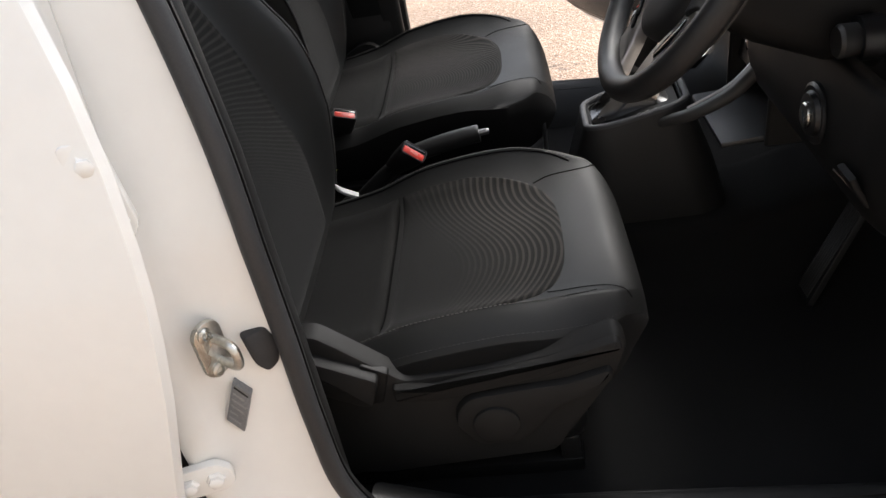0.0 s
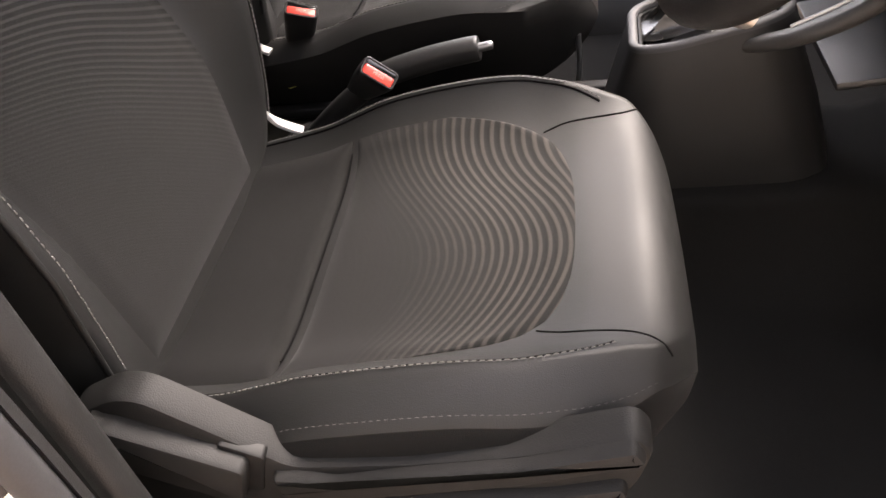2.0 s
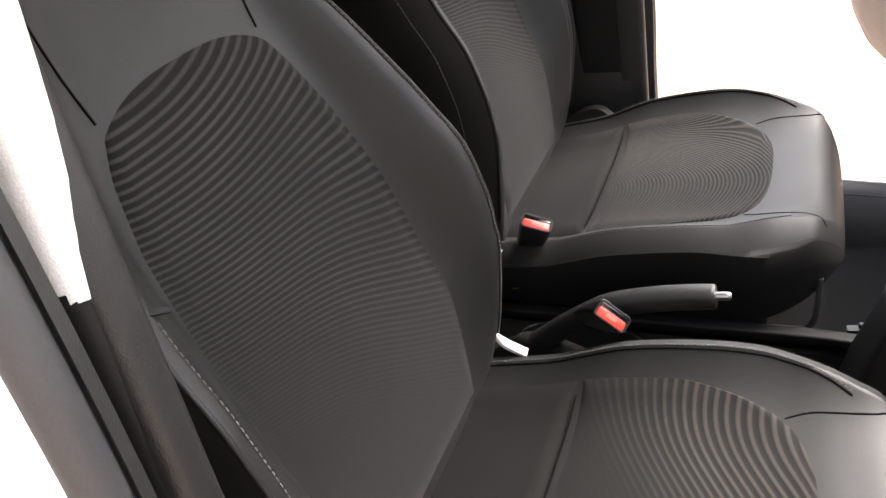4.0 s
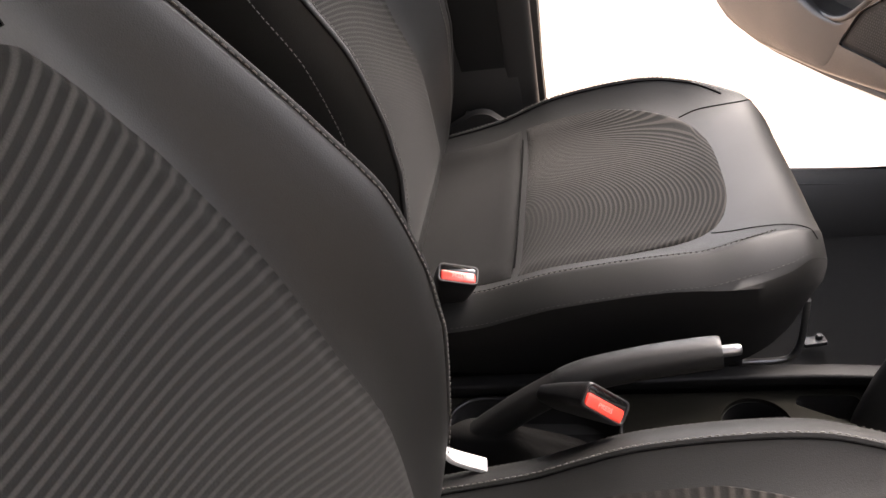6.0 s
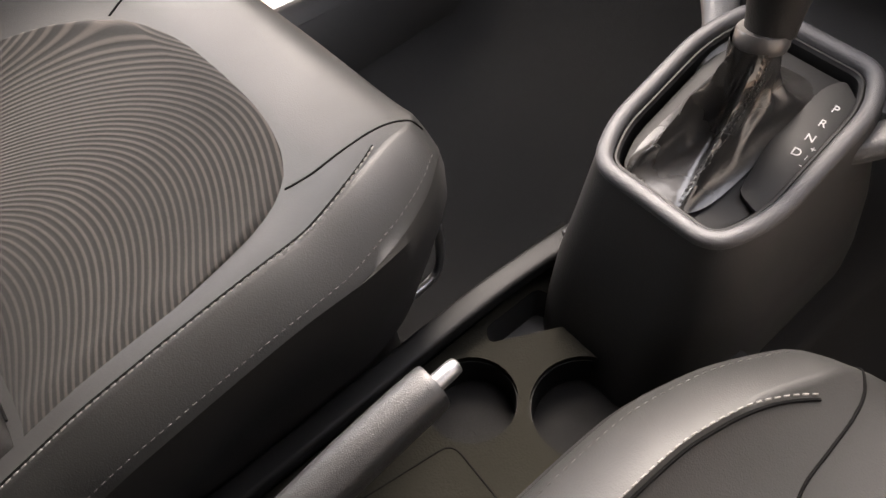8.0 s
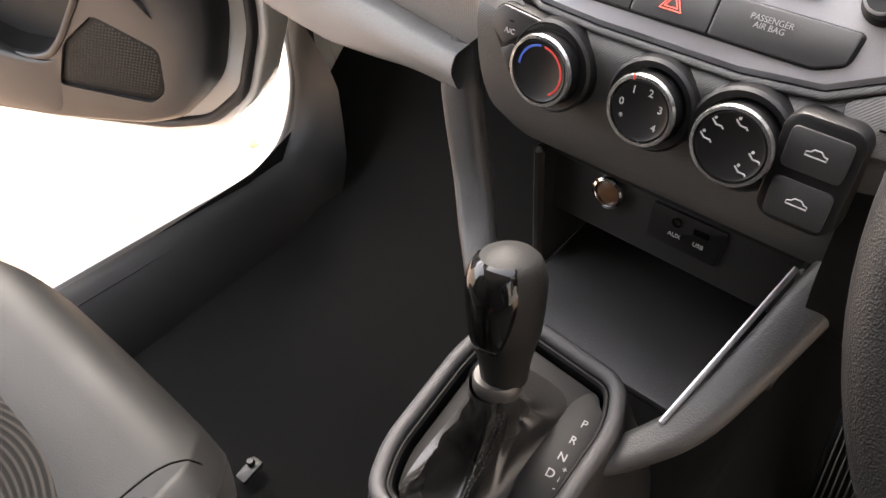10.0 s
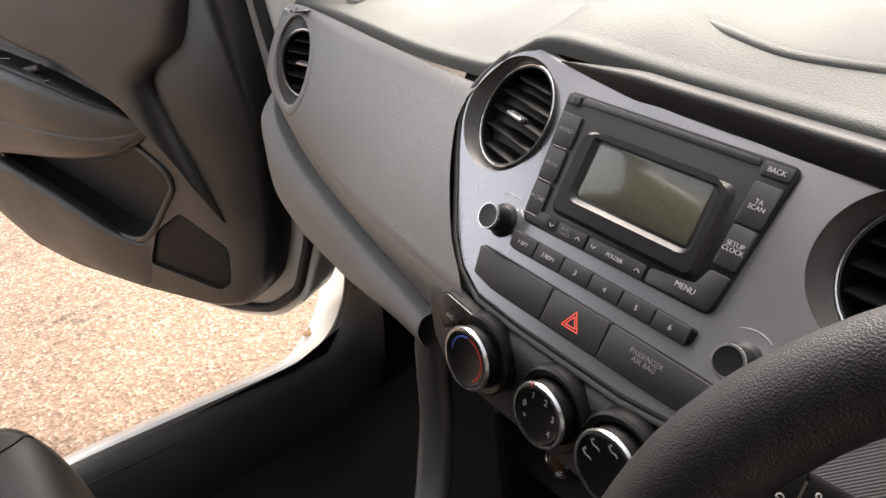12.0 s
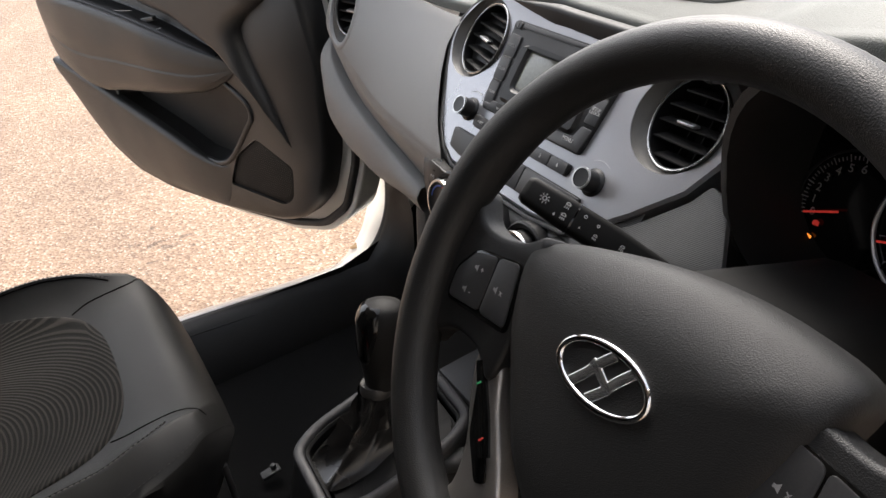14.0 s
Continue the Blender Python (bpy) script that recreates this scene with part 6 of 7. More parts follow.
# oval chrome badge with a slanting bar device
BADGE = Matrix.Translation((0.002, -0.0045, 0.0095))
oval_line = [(0.032 * math.cos(a), 0.0165 * math.sin(a), 0.0015) for a in [2 * math.pi * i / 56 for i in range(56)]]
badge = part("badge", sweep([BADGE @ Vector(p) for p in oval_line], circle(0.0024, 8), True), CHROME, wheel, "oval chrome badge", sharp=80)
part("badge_back", revolve([(1.0, -0.001), (1.0, 0.0004), (0.0, 0.0006)], 40, BADGE @ Matrix.Diagonal((0.031, 0.0158, 1, 1))), SMOOTH_BLACK, badge)
for pts, w in (([(-0.017, -0.0125), (-0.0105, -0.003), (-0.006, 0.006), (0.001, 0.0155)], 0.0058), ([(-0.001, -0.0155), (0.006, -0.006), (0.0105, 0.003), (0.017, 0.0125)], 0.0058), ([(-0.011, 0.0050), (-0.004, 0.0022), (0.004, -0.0022), (0.011, -0.0050)], 0.0052)):
    part("badge_bar", sweep([BADGE @ Vector((x, y, 0.0012)) for x, y in [(p.x * 0.93 + 0.16 * p.y, p.y * 0.94) for p in catmull([(a, c, 0) for a, c in pts], 4)]], rrect(w * 1.12, 0.0030, 0.0012, 3)), SATIN_RIM, badge)
part("airbag_mark", rbox(0.024, 0.0045, 0.0004, 0.0001, 1, pose(0.006, -0.066, 0.0068)), SMOOTH_BLACK, padob)
# column shroud and stalk
column = thing("steering_column", "black plastic steering column shroud", "steering column")
part("shroud", sweep([(0.675, -0.360, 0.930), (0.72, -0.360, 0.910), (0.80, -0.360, 0.880), (0.86, -0.360, 0.86)], rrect(0.135, 0.115, 0.035, 4), up=(0, 0, 1), scale=[0.86, 0.97, 1.0, 1.0]), MATT_BLACK, column, sharp=60)
stalk = thing("light_stalk", "black light and indicator stalk with white symbols", "indicator stalk")
SD = Vector((0.0510, -0.0636, -0.0500)).normalized()
SP0 = Vector((0.7135, -0.1655, 0.9680))
SU = Vector((-0.62, -0.10, 0.78))
SU = (SU - SD * SU.dot(SD)).normalized()
SS = SD.cross(SU).normalized()
rings = []
for f, w, h in ((0.0, 0.004, 0.003), (0.001, 0.0085, 0.006), (0.005, 0.0105, 0.0075), (0.04, 0.0118, 0.0080), (0.08, 0.0122, 0.0080), (0.12, 0.0105, 0.0080), (0.155, 0.0085, 0.0075)):
    q = SP0 + SD * f - SU * 0.006
    rings.append([q + SS * a + SU * c for a, c in rrect(2.15 * w, 2 * h, min(w, h) * 0.7, 4)])
part("arm", rings_mesh(rings), MATT_BLACK, stalk, sharp=60)
part("ring_gap", sweep([SP0 + SD * f - SU * 0.006 for f in (0.044, 0.0455)], rrect(0.0262, 0.0164, 0.005, 4), up=SU), GLOSS_BLACK, stalk)
# printed symbols: a lamp ring on the end cap, then lamp, fog and arrow marks
def bar(m, x, y, w, h, turn=0):
    part("symbol", rbox(w, h, 0.0004, 0, 1, m @ pose(x, y, 0.0001, 0, 0, turn)), WHITE_INK, stalk)


def lamp_mark(m, size, crossed):
    part("symbol", ring_plate([(x * size, y * size) for x, y in rounded([(-0.0004, -0.0017), (0.0010, -0.0015), (0.0018, 0.0), (0.0010, 0.0015), (-0.0004, 0.0017)], 0.0004)], [(x * size, y * size) for x, y in rounded([(0.0, -0.0011), (0.0008, -0.0010), (0.0012, 0.0), (0.0008, 0.0010), (0.0, 0.0011)], 0.0003)], 0.0004, 0.0001, m @ Matrix.Translation((0, 0, 0.0003))), WHITE_INK, stalk)
    for q in (-0.0013, 0.0, 0.0013):
        bar(m, -0.0020 * size, q * size, 0.0018 * size, 0.00045, 14 if crossed else 0)
    if crossed:
        bar(m, -0.0020 * size, 0, 0.0004, 0.0036 * size, 8)


for f, v, kind, size in ((0.018, 0.0, "sun", 1.0), (0.030, -0.006, "arrow", 1.0), (0.036, 0.0055, "lamp", 1.25), (0.037, -0.0035, "fog", 1.25), (0.052, 0.0050, "ring", 1.0), (0.052, -0.0045, "arrow", 0.9), (0.064, 0.0040, "ring", 0.9), (0.066, -0.0040, "fog", 1.0), (0.088, 0.0, "lamp", 1.1)):
    m = axes(SP0 + SD * f + SU * 0.0023 - SS * v, -SS, -SD, SU)
    if kind in ("sun", "ring"):
        r = 0.0019 if kind == "sun" else 0.0014 * size
        part("symbol", revolve([(r, -0.0004), (r, 0.0003), (r - 0.0006, 0.0003), (r - 0.0006, -0.0004)], 18, m), WHITE_INK, stalk)
    if kind == "sun":
        for i in range(8):
            a = math.pi * i / 4
            bar(m, 0.0034 * math.cos(a), 0.0034 * math.sin(a), 0.0014, 0.0006, 45 * i)
    elif kind == "arrow":
        part("symbol", plate([(-0.0012 * size, -0.0010 * size), (0.0012 * size, 0.0), (-0.0012 * size, 0.0010 * size)], 0.0004, 0.0, m @ Matrix.Translation((0, 0, 0.0003))), WHITE_INK, stalk)
    elif kind in ("lamp", "fog"):
        lamp_mark(m, size, kind == "fog")

# small switch panel behind the wheel with two car marks
SWP = axes((0.772, -0.113, 0.826), (0, -1, 0), (0.25, 0, 1), (-1, 0, 0.25))
switches = thing("dash_switch_panel", "black switch panel with two pale car symbols", "switch panel")
part("plate", plate(rrect(0.048, 0.070, 0.012, 5), 0.020, 0.003, SWP), SMOOTH_BLACK, switches)
for v in (0.014, -0.018):
    sw = part("switch", plate(rrect(0.036, 0.026, 0.004, 3), 0.004, 0.001, SWP @ Matrix.Translation((0, v, 0.0015))), BUTTON, switches, "black push switch")
    car = [(-0.0062, -0.0015), (-0.0060, 0.0006), (-0.0034, 0.0012), (-0.0018, 0.0030), (0.0022, 0.0030), (0.0042, 0.0010), (0.0062, 0.0006), (0.0062, -0.0015)]
    part("symbol", sweep([SWP @ Vector((x, v + y, 0.0017)) for x, y in car], rrect(0.0008, 0.0004, 0.0001, 1), True, up=SWP.col[2][:3]), WHITE_INK, sw)

# ---- centre console, gear selector, handbrake ----
console = thing("centre_console", "black plastic console with cup holders between the seats", "console")
MAT_GREY = material("olive grey tray plastic", (0.0075, 0.0071, 0.0054), 0.85, spec=0.06, grain=(600, "cells"), bump=0.3)
# deck with openings for the cups and the front bin
deck = [(-0.16, -0.088), (0.30, -0.088), (0.46, -0.090), (0.53, -0.092), (0.545, 0.092), (0.46, 0.090), (0.30, 0.088), (-0.16, 0.085)]
def ring2(cx, cy, r, n=28):
    return [(cx + r * math.cos(2 * math.pi * i / n), cy + r * math.sin(2 * math.pi * i / n)) for i in range(n)]
bin_hole = rounded([(0.440, 0.079), (0.432, 0.066), (0.497, 0.030), (0.512, 0.044), (0.500, 0.078)], 0.006, 3)
hb_hole = rounded([(0.030, -0.060), (0.225, -0.052), (0.235, 0.050), (0.200, 0.078), (0.060, 0.080), (0.034, 0.060)], 0.022, 4)
CUPA, CUPB = (0.386, 0.038, 0.0385), (0.449, -0.030, 0.0455)
part("deck", holed_plate(rounded(deck, 0.02), [bin_hole[::-1], hb_hole, ring2(*CUPA), ring2(*CUPB)], 0.010, Matrix.Translation((0, 0, 0.441)), 0.002), MAT_GREY, console, "olive grey console deck")
for x, y, r in (CUPA, CUPB):
    part("cup_holder", revolve([(r + 0.001, -0.006), (r - 0.0012, -0.006), (r - 0.004, -0.05), (0.0, -0.052)], 32, pose(x, y, 0.441)), MATT_BLACK, console, "round black cup holder", sharp=50)
part("bin", rings_mesh([[(x, y, 0.440) for x, y in bin_hole], [(0.47 + (x - 0.47) * 0.9, 0.055 + (y - 0.055) * 0.9, 0.405) for x, y in bin_hole]], cap0=False), BLACK_PLASTIC, console)
part("mat_line", sweep([(x, y, 0.4412) for x, y in rounded([(0.262, -0.045), (0.345, -0.050), (0.350, 0.020), (0.262, 0.034)], 0.012, 4)], rrect(0.0012, 0.0008, 0.0002, 1), True), SEAM, console)
part("brake_well", rings_mesh([[(x, y, 0.4405) for x, y in hb_hole], [(0.13 + (x - 0.13) * 0.94, y * 0.92, 0.405) for x, y in hb_hole]], cap0=False), BLACK_PLASTIC, console, "black well round the handbrake", sharp=50)
part("well_rim", sweep([(x, y, 0.4415) for x, y in inset(hb_hole, -0.003)], rrect(0.006, 0.005, 0.002, 2), True), SMOOTH_BLACK, console, sharp=60)
part("cable_bracket", rbox(0.034, 0.022, 0.012, 0.003, 2, pose(0.068, 0.052, 0.412)), GREY_METAL, console, "dull steel cable bracket")
# raised side walls of the console
for s in (1, -1):
    wall = catmull([(-0.18, s * 0.096, 0.452), (0.0, s * 0.098, 0.456), (0.25, s * 0.099, 0.460), (0.45, s * 0.099, 0.463), (0.56, s * 0.092, 0.462)], 6)
    part("side_rim", sweep([p - Vector((0, s * 0.006, 0.002)) for p in wall], rrect(0.022, 0.016, 0.004, 3), up=(0, 0, 1)), MATT_BLACK, console, sharp=60)
    part("side", rings_mesh([[(p.x, s * 0.094, 0.448), (p.x, s * 0.104, 0.455 + (p.z - 0.456)), (p.x, s * 0.112, 0.40), (p.x, s * 0.116, 0.30)] for p in wall], closed=False), BLACK_PLASTIC, console, sharp=60)
part("front_rim", sweep(catmull([(0.547, 0.090, 0.466), (0.531, 0.055, 0.470), (0.516, 0.005, 0.463), (0.502, -0.060, 0.458)], 6), rrect(0.005, 0.012, 0.002, 2)), SMOOTH_BLACK, console, sharp=60)
part("end", rbox(0.02, 0.20, 0.17, 0.006, 2, pose(-0.18, 0, 0.37)), BLACK_PLASTIC, console)

selector = thing("gear_selector", "automatic gear selector with gloss black knob and leather boot", "gear selector")
TOPM = axes((0.62, 0.0, 0.618), (1, 0, 0.20), (0, 1, 0), (-0.20, 0, 1))
ring_out = rounded([(-0.094, 0.054), (-0.098, -0.056), (-0.052, -0.074), (0.060, -0.070), (0.096, -0.052), (0.102, 0.062), (0.05, 0.078), (-0.055, 0.072)], 0.040, 6)
ring_mid, ring_in = inset(ring_out, 0.012), inset(ring_out, 0.0165)
rings = []
for grow, z in ((0.012, 0.395), (0.014, 0.44), (0.012, 0.50), (0.006, 0.55)):
    o = inset(ring_out, -grow)
    rings.append([(0.62 + x * 1.0 - (0.03 * (0.6 - z) / 0.2 if x < 0 else -0.06 * (0.6 - z) / 0.2), y, z + 0.2 * x * (z - 0.39) / 0.2) for x, y in o])
rings.append([tuple(TOPM @ Vector((x, y, -0.010))) for x, y in inset(ring_out, -0.001)])
rings.append([tuple(TOPM @ Vector((x, y, -0.003))) for x, y in inset(ring_out, 0.002)])
part("housing", rings_mesh(rings, cap1=False), BLACK_PLASTIC, selector, "black grained housing", sharp=60)
part("surround", ring_plate(ring_out, ring_mid, 0.012, 0.0032, TOPM), material("dark satin surround", (0.026, 0.026, 0.028), 0.58, metal=0.1, grain=(1500, "cells"), bump=0.6), selector, "satin silver surround", sharp=60)
part("inner_step", ring_plate(ring_mid, ring_in, 0.020, 0.003, TOPM @ Matrix.Translation((0, 0, -0.006))), MATT_BLACK, selector)
part("gate_floor", plate(inset(ring_out, 0.020), 0.004, 0.0005, TOPM @ Matrix.Translation((0, 0, -0.016))), MATT_BLACK, selector)
gate = part("gate_plate", plate(rounded([(-0.045, -0.036), (-0.052, -0.058), (0.060, -0.056), (0.076, -0.034), (0.062, -0.026), (0.0, -0.026)], 0.006, 3), 0.004, 0.0006, TOPM @ Matrix.Translation((0, 0, -0.010))), MATT_BLACK, selector, "black gear letter plate")
for w, x, y, sz in (("P", 0.049, -0.052, 0.009), ("R", 0.034, -0.0525, 0.009), ("N", 0.019, -0.0535, 0.009), ("D", 0.004, -0.0535, 0.0095), ("+", 0.012, -0.0605, 0.007), ("i", 0.004, -0.0610, 0.006), ("-", -0.003, -0.0620, 0.007)):
    lettering("lettering", w, sz, TOPM @ pose(x, y + 0.008, -0.0096, 0, 0, -82), GREY_INK, gate)
# boot: folded leather drawn up from a four-cornered base in sharp ridges to the lever
neck = Vector((0.624, 0.004, 0.680))
RIDGES = [(radians(40), 0.6), (radians(146), 1.0), (radians(203), 0.9), (radians(300), 0.45)]
rings, N = [], 96
for k in range(21):
    f = k / 20
    ring = []
    for i in range(N):
        a = 2 * math.pi * i / N
        c, s = math.cos(a), math.sin(a)
        bx = 0.074 * math.copysign(abs(c) ** 0.5, c) - 0.010
        by = (0.038 if s > 0 else 0.036) * math.copysign(abs(s) ** 0.5, s) + 0.006
        p = TOPM @ Vector((bx, by, -0.013))
        q = neck + Vector((0.0172 * c, 0.0172 * s, 0))
        ridge = max(h * math.exp(-abs(math.remainder(a - r - 0.25 * f, 2 * math.pi)) / 0.36) for r, h in RIDGES)
        e = 1 - (1 - f) ** (1.35 + 2.4 * (1 - ridge))
        v = p.lerp(q, e)
        slump = noise.noise(Vector((c * 2.3, s * 2.3, f * 3.0))) * 0.006 + math.sin(5 * a + 9 * f) * 0.0009
        v.z = p.z + (q.z - p.z) * f ** (1.25 - 0.45 * ridge)
        v += Vector((c, s, 0.5)) * slump * math.sin(math.pi * f) ** 0.8
        ring.append(v)
    rings.append(ring)
part("boot", rings_mesh(rings, cap0=False, cap1=False), BOOT, selector, "creased glossy black leather boot", sharp=70)
for off in (-0.10, 0.10):
    line = []
    for k in range(1, 20):
        r = rings[k]
        i = int((math.radians(196) + 0.80 * k / 20 + off * (0.35 + 0.65 * k / 20)) / (2 * math.pi) * N) % N
        v = r[i]
        cdir = Vector((v.x - neck.x, v.y - neck.y, 0.03)).normalized()
        line.append((v + cdir * 0.0012, cdir))
    part("stitching", stitches(line, 0.0030, 0.0016, 0.0009), SEAL, selector)
part("collar", revolve([(0.0172, 0.0), (0.0180, 0.003), (0.0180, 0.010), (0.0170, 0.012), (0.0, 0.012)], 32, pose(0.626, 0.002, 0.674, -6, 12, 0)), material("dark grey collar", (0.05, 0.048, 0.046), 0.4, metal=0.2), selector)
# knob leaning forwards
KM = pose(0.632, 0.001, 0.682, -8, 14, 0)
rings = []
for f in [i / 22 for i in range(23)]:
    z = 0.102 * f
    w = lerp([(0, 0.0165), (0.15, 0.018), (0.45, 0.0240), (0.75, 0.0255), (0.92, 0.021), (0.985, 0.012), (1.0, 0.003)], f)
    dd = lerp([(0, 0.0165), (0.15, 0.019), (0.45, 0.027), (0.75, 0.029), (0.92, 0.023), (0.985, 0.012), (1.0, 0.003)], f)
    rings.append([KM @ Vector((dd * math.cos(a), w * math.sin(a), z)) for a in [2 * math.pi * i / 36 for i in range(36)]])
kb = part("knob", rings_mesh(rings), SEAT_PLASTIC, selector, "soft black gear knob", sharp=70)
b = bmesh.new()
def knob_pt(a, f, lift):
    w = lerp([(0, 0.0165), (0.15, 0.018), (0.45, 0.0240), (0.75, 0.0255), (0.92, 0.021), (0.985, 0.012), (1.0, 0.003)], f)
    dd = lerp([(0, 0.0165), (0.15, 0.019), (0.45, 0.027), (0.75, 0.029), (0.92, 0.023), (0.985, 0.012), (1.0, 0.003)], f)
    return KM @ Vector(((dd + lift) * math.cos(a), (w + lift) * math.sin(a), 0.102 * f + lift * 0.5))
def face_patch(c0, half, f0, f1, lift, n=14, m=16):
    b = bmesh.new()
    g = []
    for i in range(n + 1):
        row = []
        for j in range(m + 1):
            u, v = 2 * i / n - 1, j / m
            f = f0 + (f1 - f0) * v
            wide = half * (0.55 + 0.45 * math.sin(min(v * 1.4, 1) * math.pi / 2))
            edge = min(1 - abs(u), 2 * min(v, 1 - v))
            row.append(b.verts.new(knob_pt(c0 + u * wide, f, lift if edge > 0.04 else -0.002)))
        g.append(row)
    for i in range(n):
        for j in range(m):
            b.faces.new((g[i][j], g[i + 1][j], g[i + 1][j + 1], g[i][j + 1]))
    return b
part("gloss_face", face_patch(math.pi - 0.15, 1.25, 0.30, 0.985, 0.0008), GLOSS_BLACK, kb, "gloss black knob face", sharp=70)

brake = thing("handbrake", "black handbrake lever with grey button between the seats", "handbrake")
line = catmull([(0.02, 0, 0.425), (0.07, 0, 0.465), (0.13, 0, 0.515), (0.178, 0, 0.549)], 5)
part("arm", sweep(line, rrect(0.026, 0.032, 0.009, 3), up=(0, 0, 1)), BLACK_PLASTIC, brake, sharp=60)
gl = catmull([(0.170, 0, 0.545), (0.185, 0, 0.553), (0.21, 0, 0.563), (0.26, 0, 0.576), (0.31, 0, 0.585), (0.334, 0, 0.588)], 6)
part("grip", sweep(gl, rrect(0.030, 0.034, 0.013, 5), up=(0, 0, 1), scale=[lerp([(0, 0.86), (0.2, 1.0), (0.5, 1.02), (0.97, 0.97), (1.0, 0.90)], i / (len(gl) - 1)) for i in range(len(gl))]), RIM_LEATHER, brake, "grained black grip", sharp=60)
part("release_button", sweep([(0.332, 0, 0.5885), (0.347, 0, 0.5905), (0.352, 0, 0.591), (0.353, 0, 0.591)], circle(0.0060, 16), up=(0, 0, 1), scale=[1, 1, 0.9, 0.6]), GREY_METAL, brake, "grey release button", sharp=60)
bt = []
for k in range(8):
    f = k / 7
    bt.append([Vector((0.10 + (1 - 0.75 * f) * 0.125 * math.cos(a) - 0.02 * f, (1 - 0.62 * f) * 0.036 * math.sin(a), 0.428 + 0.055 * f + 0.004 * math.sin(9 * a + f * 5) * (1 - f))) for a in [2 * math.pi * i / 40 for i in range(40)]])
part("gaiter", rings_mesh(bt, cap0=False), SEAT_CLOTH, brake, "dark folded gaiter", sharp=70)

# ---- belts ----
def buckle(m, lean):
    t = thing("seat_belt_buckle", "black seat belt buckle with red release button", "belt buckle", group="belt buckles", m=m)
    rings = []
    for z, w, dd in ((-0.105, 0.034, 0.018), (-0.06, 0.044, 0.022), (-0.02, 0.049, 0.025), (-0.004, 0.050, 0.026), (0.0, 0.048, 0.024)):
        rings.append([(x, y, z) for x, y in rrect(w, dd, 0.007, 4)])
    part("case", rings_mesh(rings), SMOOTH_BLACK, t, sharp=60)
    part("slot_rim", ring_plate(rrect(0.0485, 0.0245, 0.006, 4), rrect(0.043, 0.019, 0.004, 4), 0.004, 0.0008, Matrix.Translation((0, 0, 0.002))), SMOOTH_BLACK, t)
    part("slot", plate([(x, y + 0.0062 * lean) for x, y in rrect(0.041, 0.0060, 0.002, 3)], 0.010, 0.0005, Matrix.Translation((0, 0, 0.0012))), GLOSS_BLACK, t, "dark tongue slot")
    key = part("release_button", plate([(x, y - 0.0040 * lean) for x, y in rrect(0.042, 0.0135, 0.003, 3)], 0.012, 0.0028, Matrix.Translation((0, 0, 0.0032))), RED, t, "red release button")
    lettering("lettering", "PRESS", 0.0062, pose(0, -0.0040 * lean, 0.0034), PALE_PRINT, key)
    part("stalk", sweep([(0, 0, -0.10), (-0.001, 0, -0.108), (-0.003, 0, -0.115)], rrect(0.022, 0.006, 0.002, 2), up=(0, 1, 0)), BLACK_PLASTIC, t)
    return t
buckle(axes((0.059, 0.117, 0.612), (0.93, 0.06, -0.36), (-0.10, 0.90, 0.42), (0.36, -0.42, 0.84)), 1)
buckle(axes((0.217, -0.088, 0.610), (0.72, 0.02, -0.66), (0.40, 0.72, 0.50), (0.50, -0.62, 0.62)), 1)
tag = solo("buckle_tag", sweep([(0.0, 0.110, 0.497), (0.012, 0.106, 0.492), (0.026, 0.105, 0.497)], rrect(0.012, 0.0012, 0.0004, 1), up=(0, 0, 1)), material("yellow green tag cloth", (0.45, 0.48, 0.06), 0.8), "yellow-green cloth tag on the belt buckle", "tag")
GREYBIT = material("pale grey moulded plastic", (0.28, 0.28, 0.27), 0.45, bump=0.0)
for p0, p1, p2 in (((0.058, -0.112, 0.582), (0.070, -0.106, 0.560), (0.100, -0.102, 0.541)), ((-0.046, 0.128, 0.582), (-0.036, 0.122, 0.562), (-0.010, 0.118, 0.548))):
    solo("hinge_bracket", sweep(catmull([p0, p1, p2], 5), rrect(0.017, 0.006, 0.002, 2), up=(0, 0, 1)), GREYBIT, "pale grey bracket beside the seat hinge", "bracket", group="hinge brackets")

# ---- footwells ----
plate_t = thing("floor_bracket", "small grey steel bracket with bolt on the carpet", "bracket")
part("plate", plate(rounded([(-0.018, -0.008), (0.015, -0.010), (0.016, 0.007), (-0.016, 0.008)], 0.003), 0.006, 0.001, pose(0.540, 0.335, 0.292, 0, -4, 8)), DOOR_PLASTIC, plate_t)
part("bolt", revolve([(0.005, -0.004), (0.005, 0.004), (0.004, 0.007), (0.0, 0.007)], 12, pose(0.546, 0.337, 0.293)), DOOR_PLASTIC, plate_t)
pedal = thing("accelerator_pedal", "ribbed black accelerator pedal in the driver footwell", "pedal")
PM = axes((0.925, -0.205, 0.385), (0, -1, 0), (0.42, 0.10, 0.90), (-0.90, 0, 0.42))
part("pad", plate(rounded([(-0.024, 0.105), (0.022, 0.105), (0.030, -0.105), (-0.030, -0.105)], 0.008), 0.012, 0.003, PM), BLACK_PLASTIC, pedal)
for i in range(7):
    part("rib", rbox(0.0032, 0.185, 0.004, 0.001, 1, PM @ pose(-0.019 + 0.0063 * i, 0, 0.001)), SMOOTH_BLACK, pedal)
part("arm", sweep([PM @ Vector((0, 0.08, -0.01)), Vector((0.99, -0.20, 0.52)), Vector((1.02, -0.20, 0.62))], rrect(0.016, 0.016, 0.004, 2)), BLACK_PLASTIC, pedal)

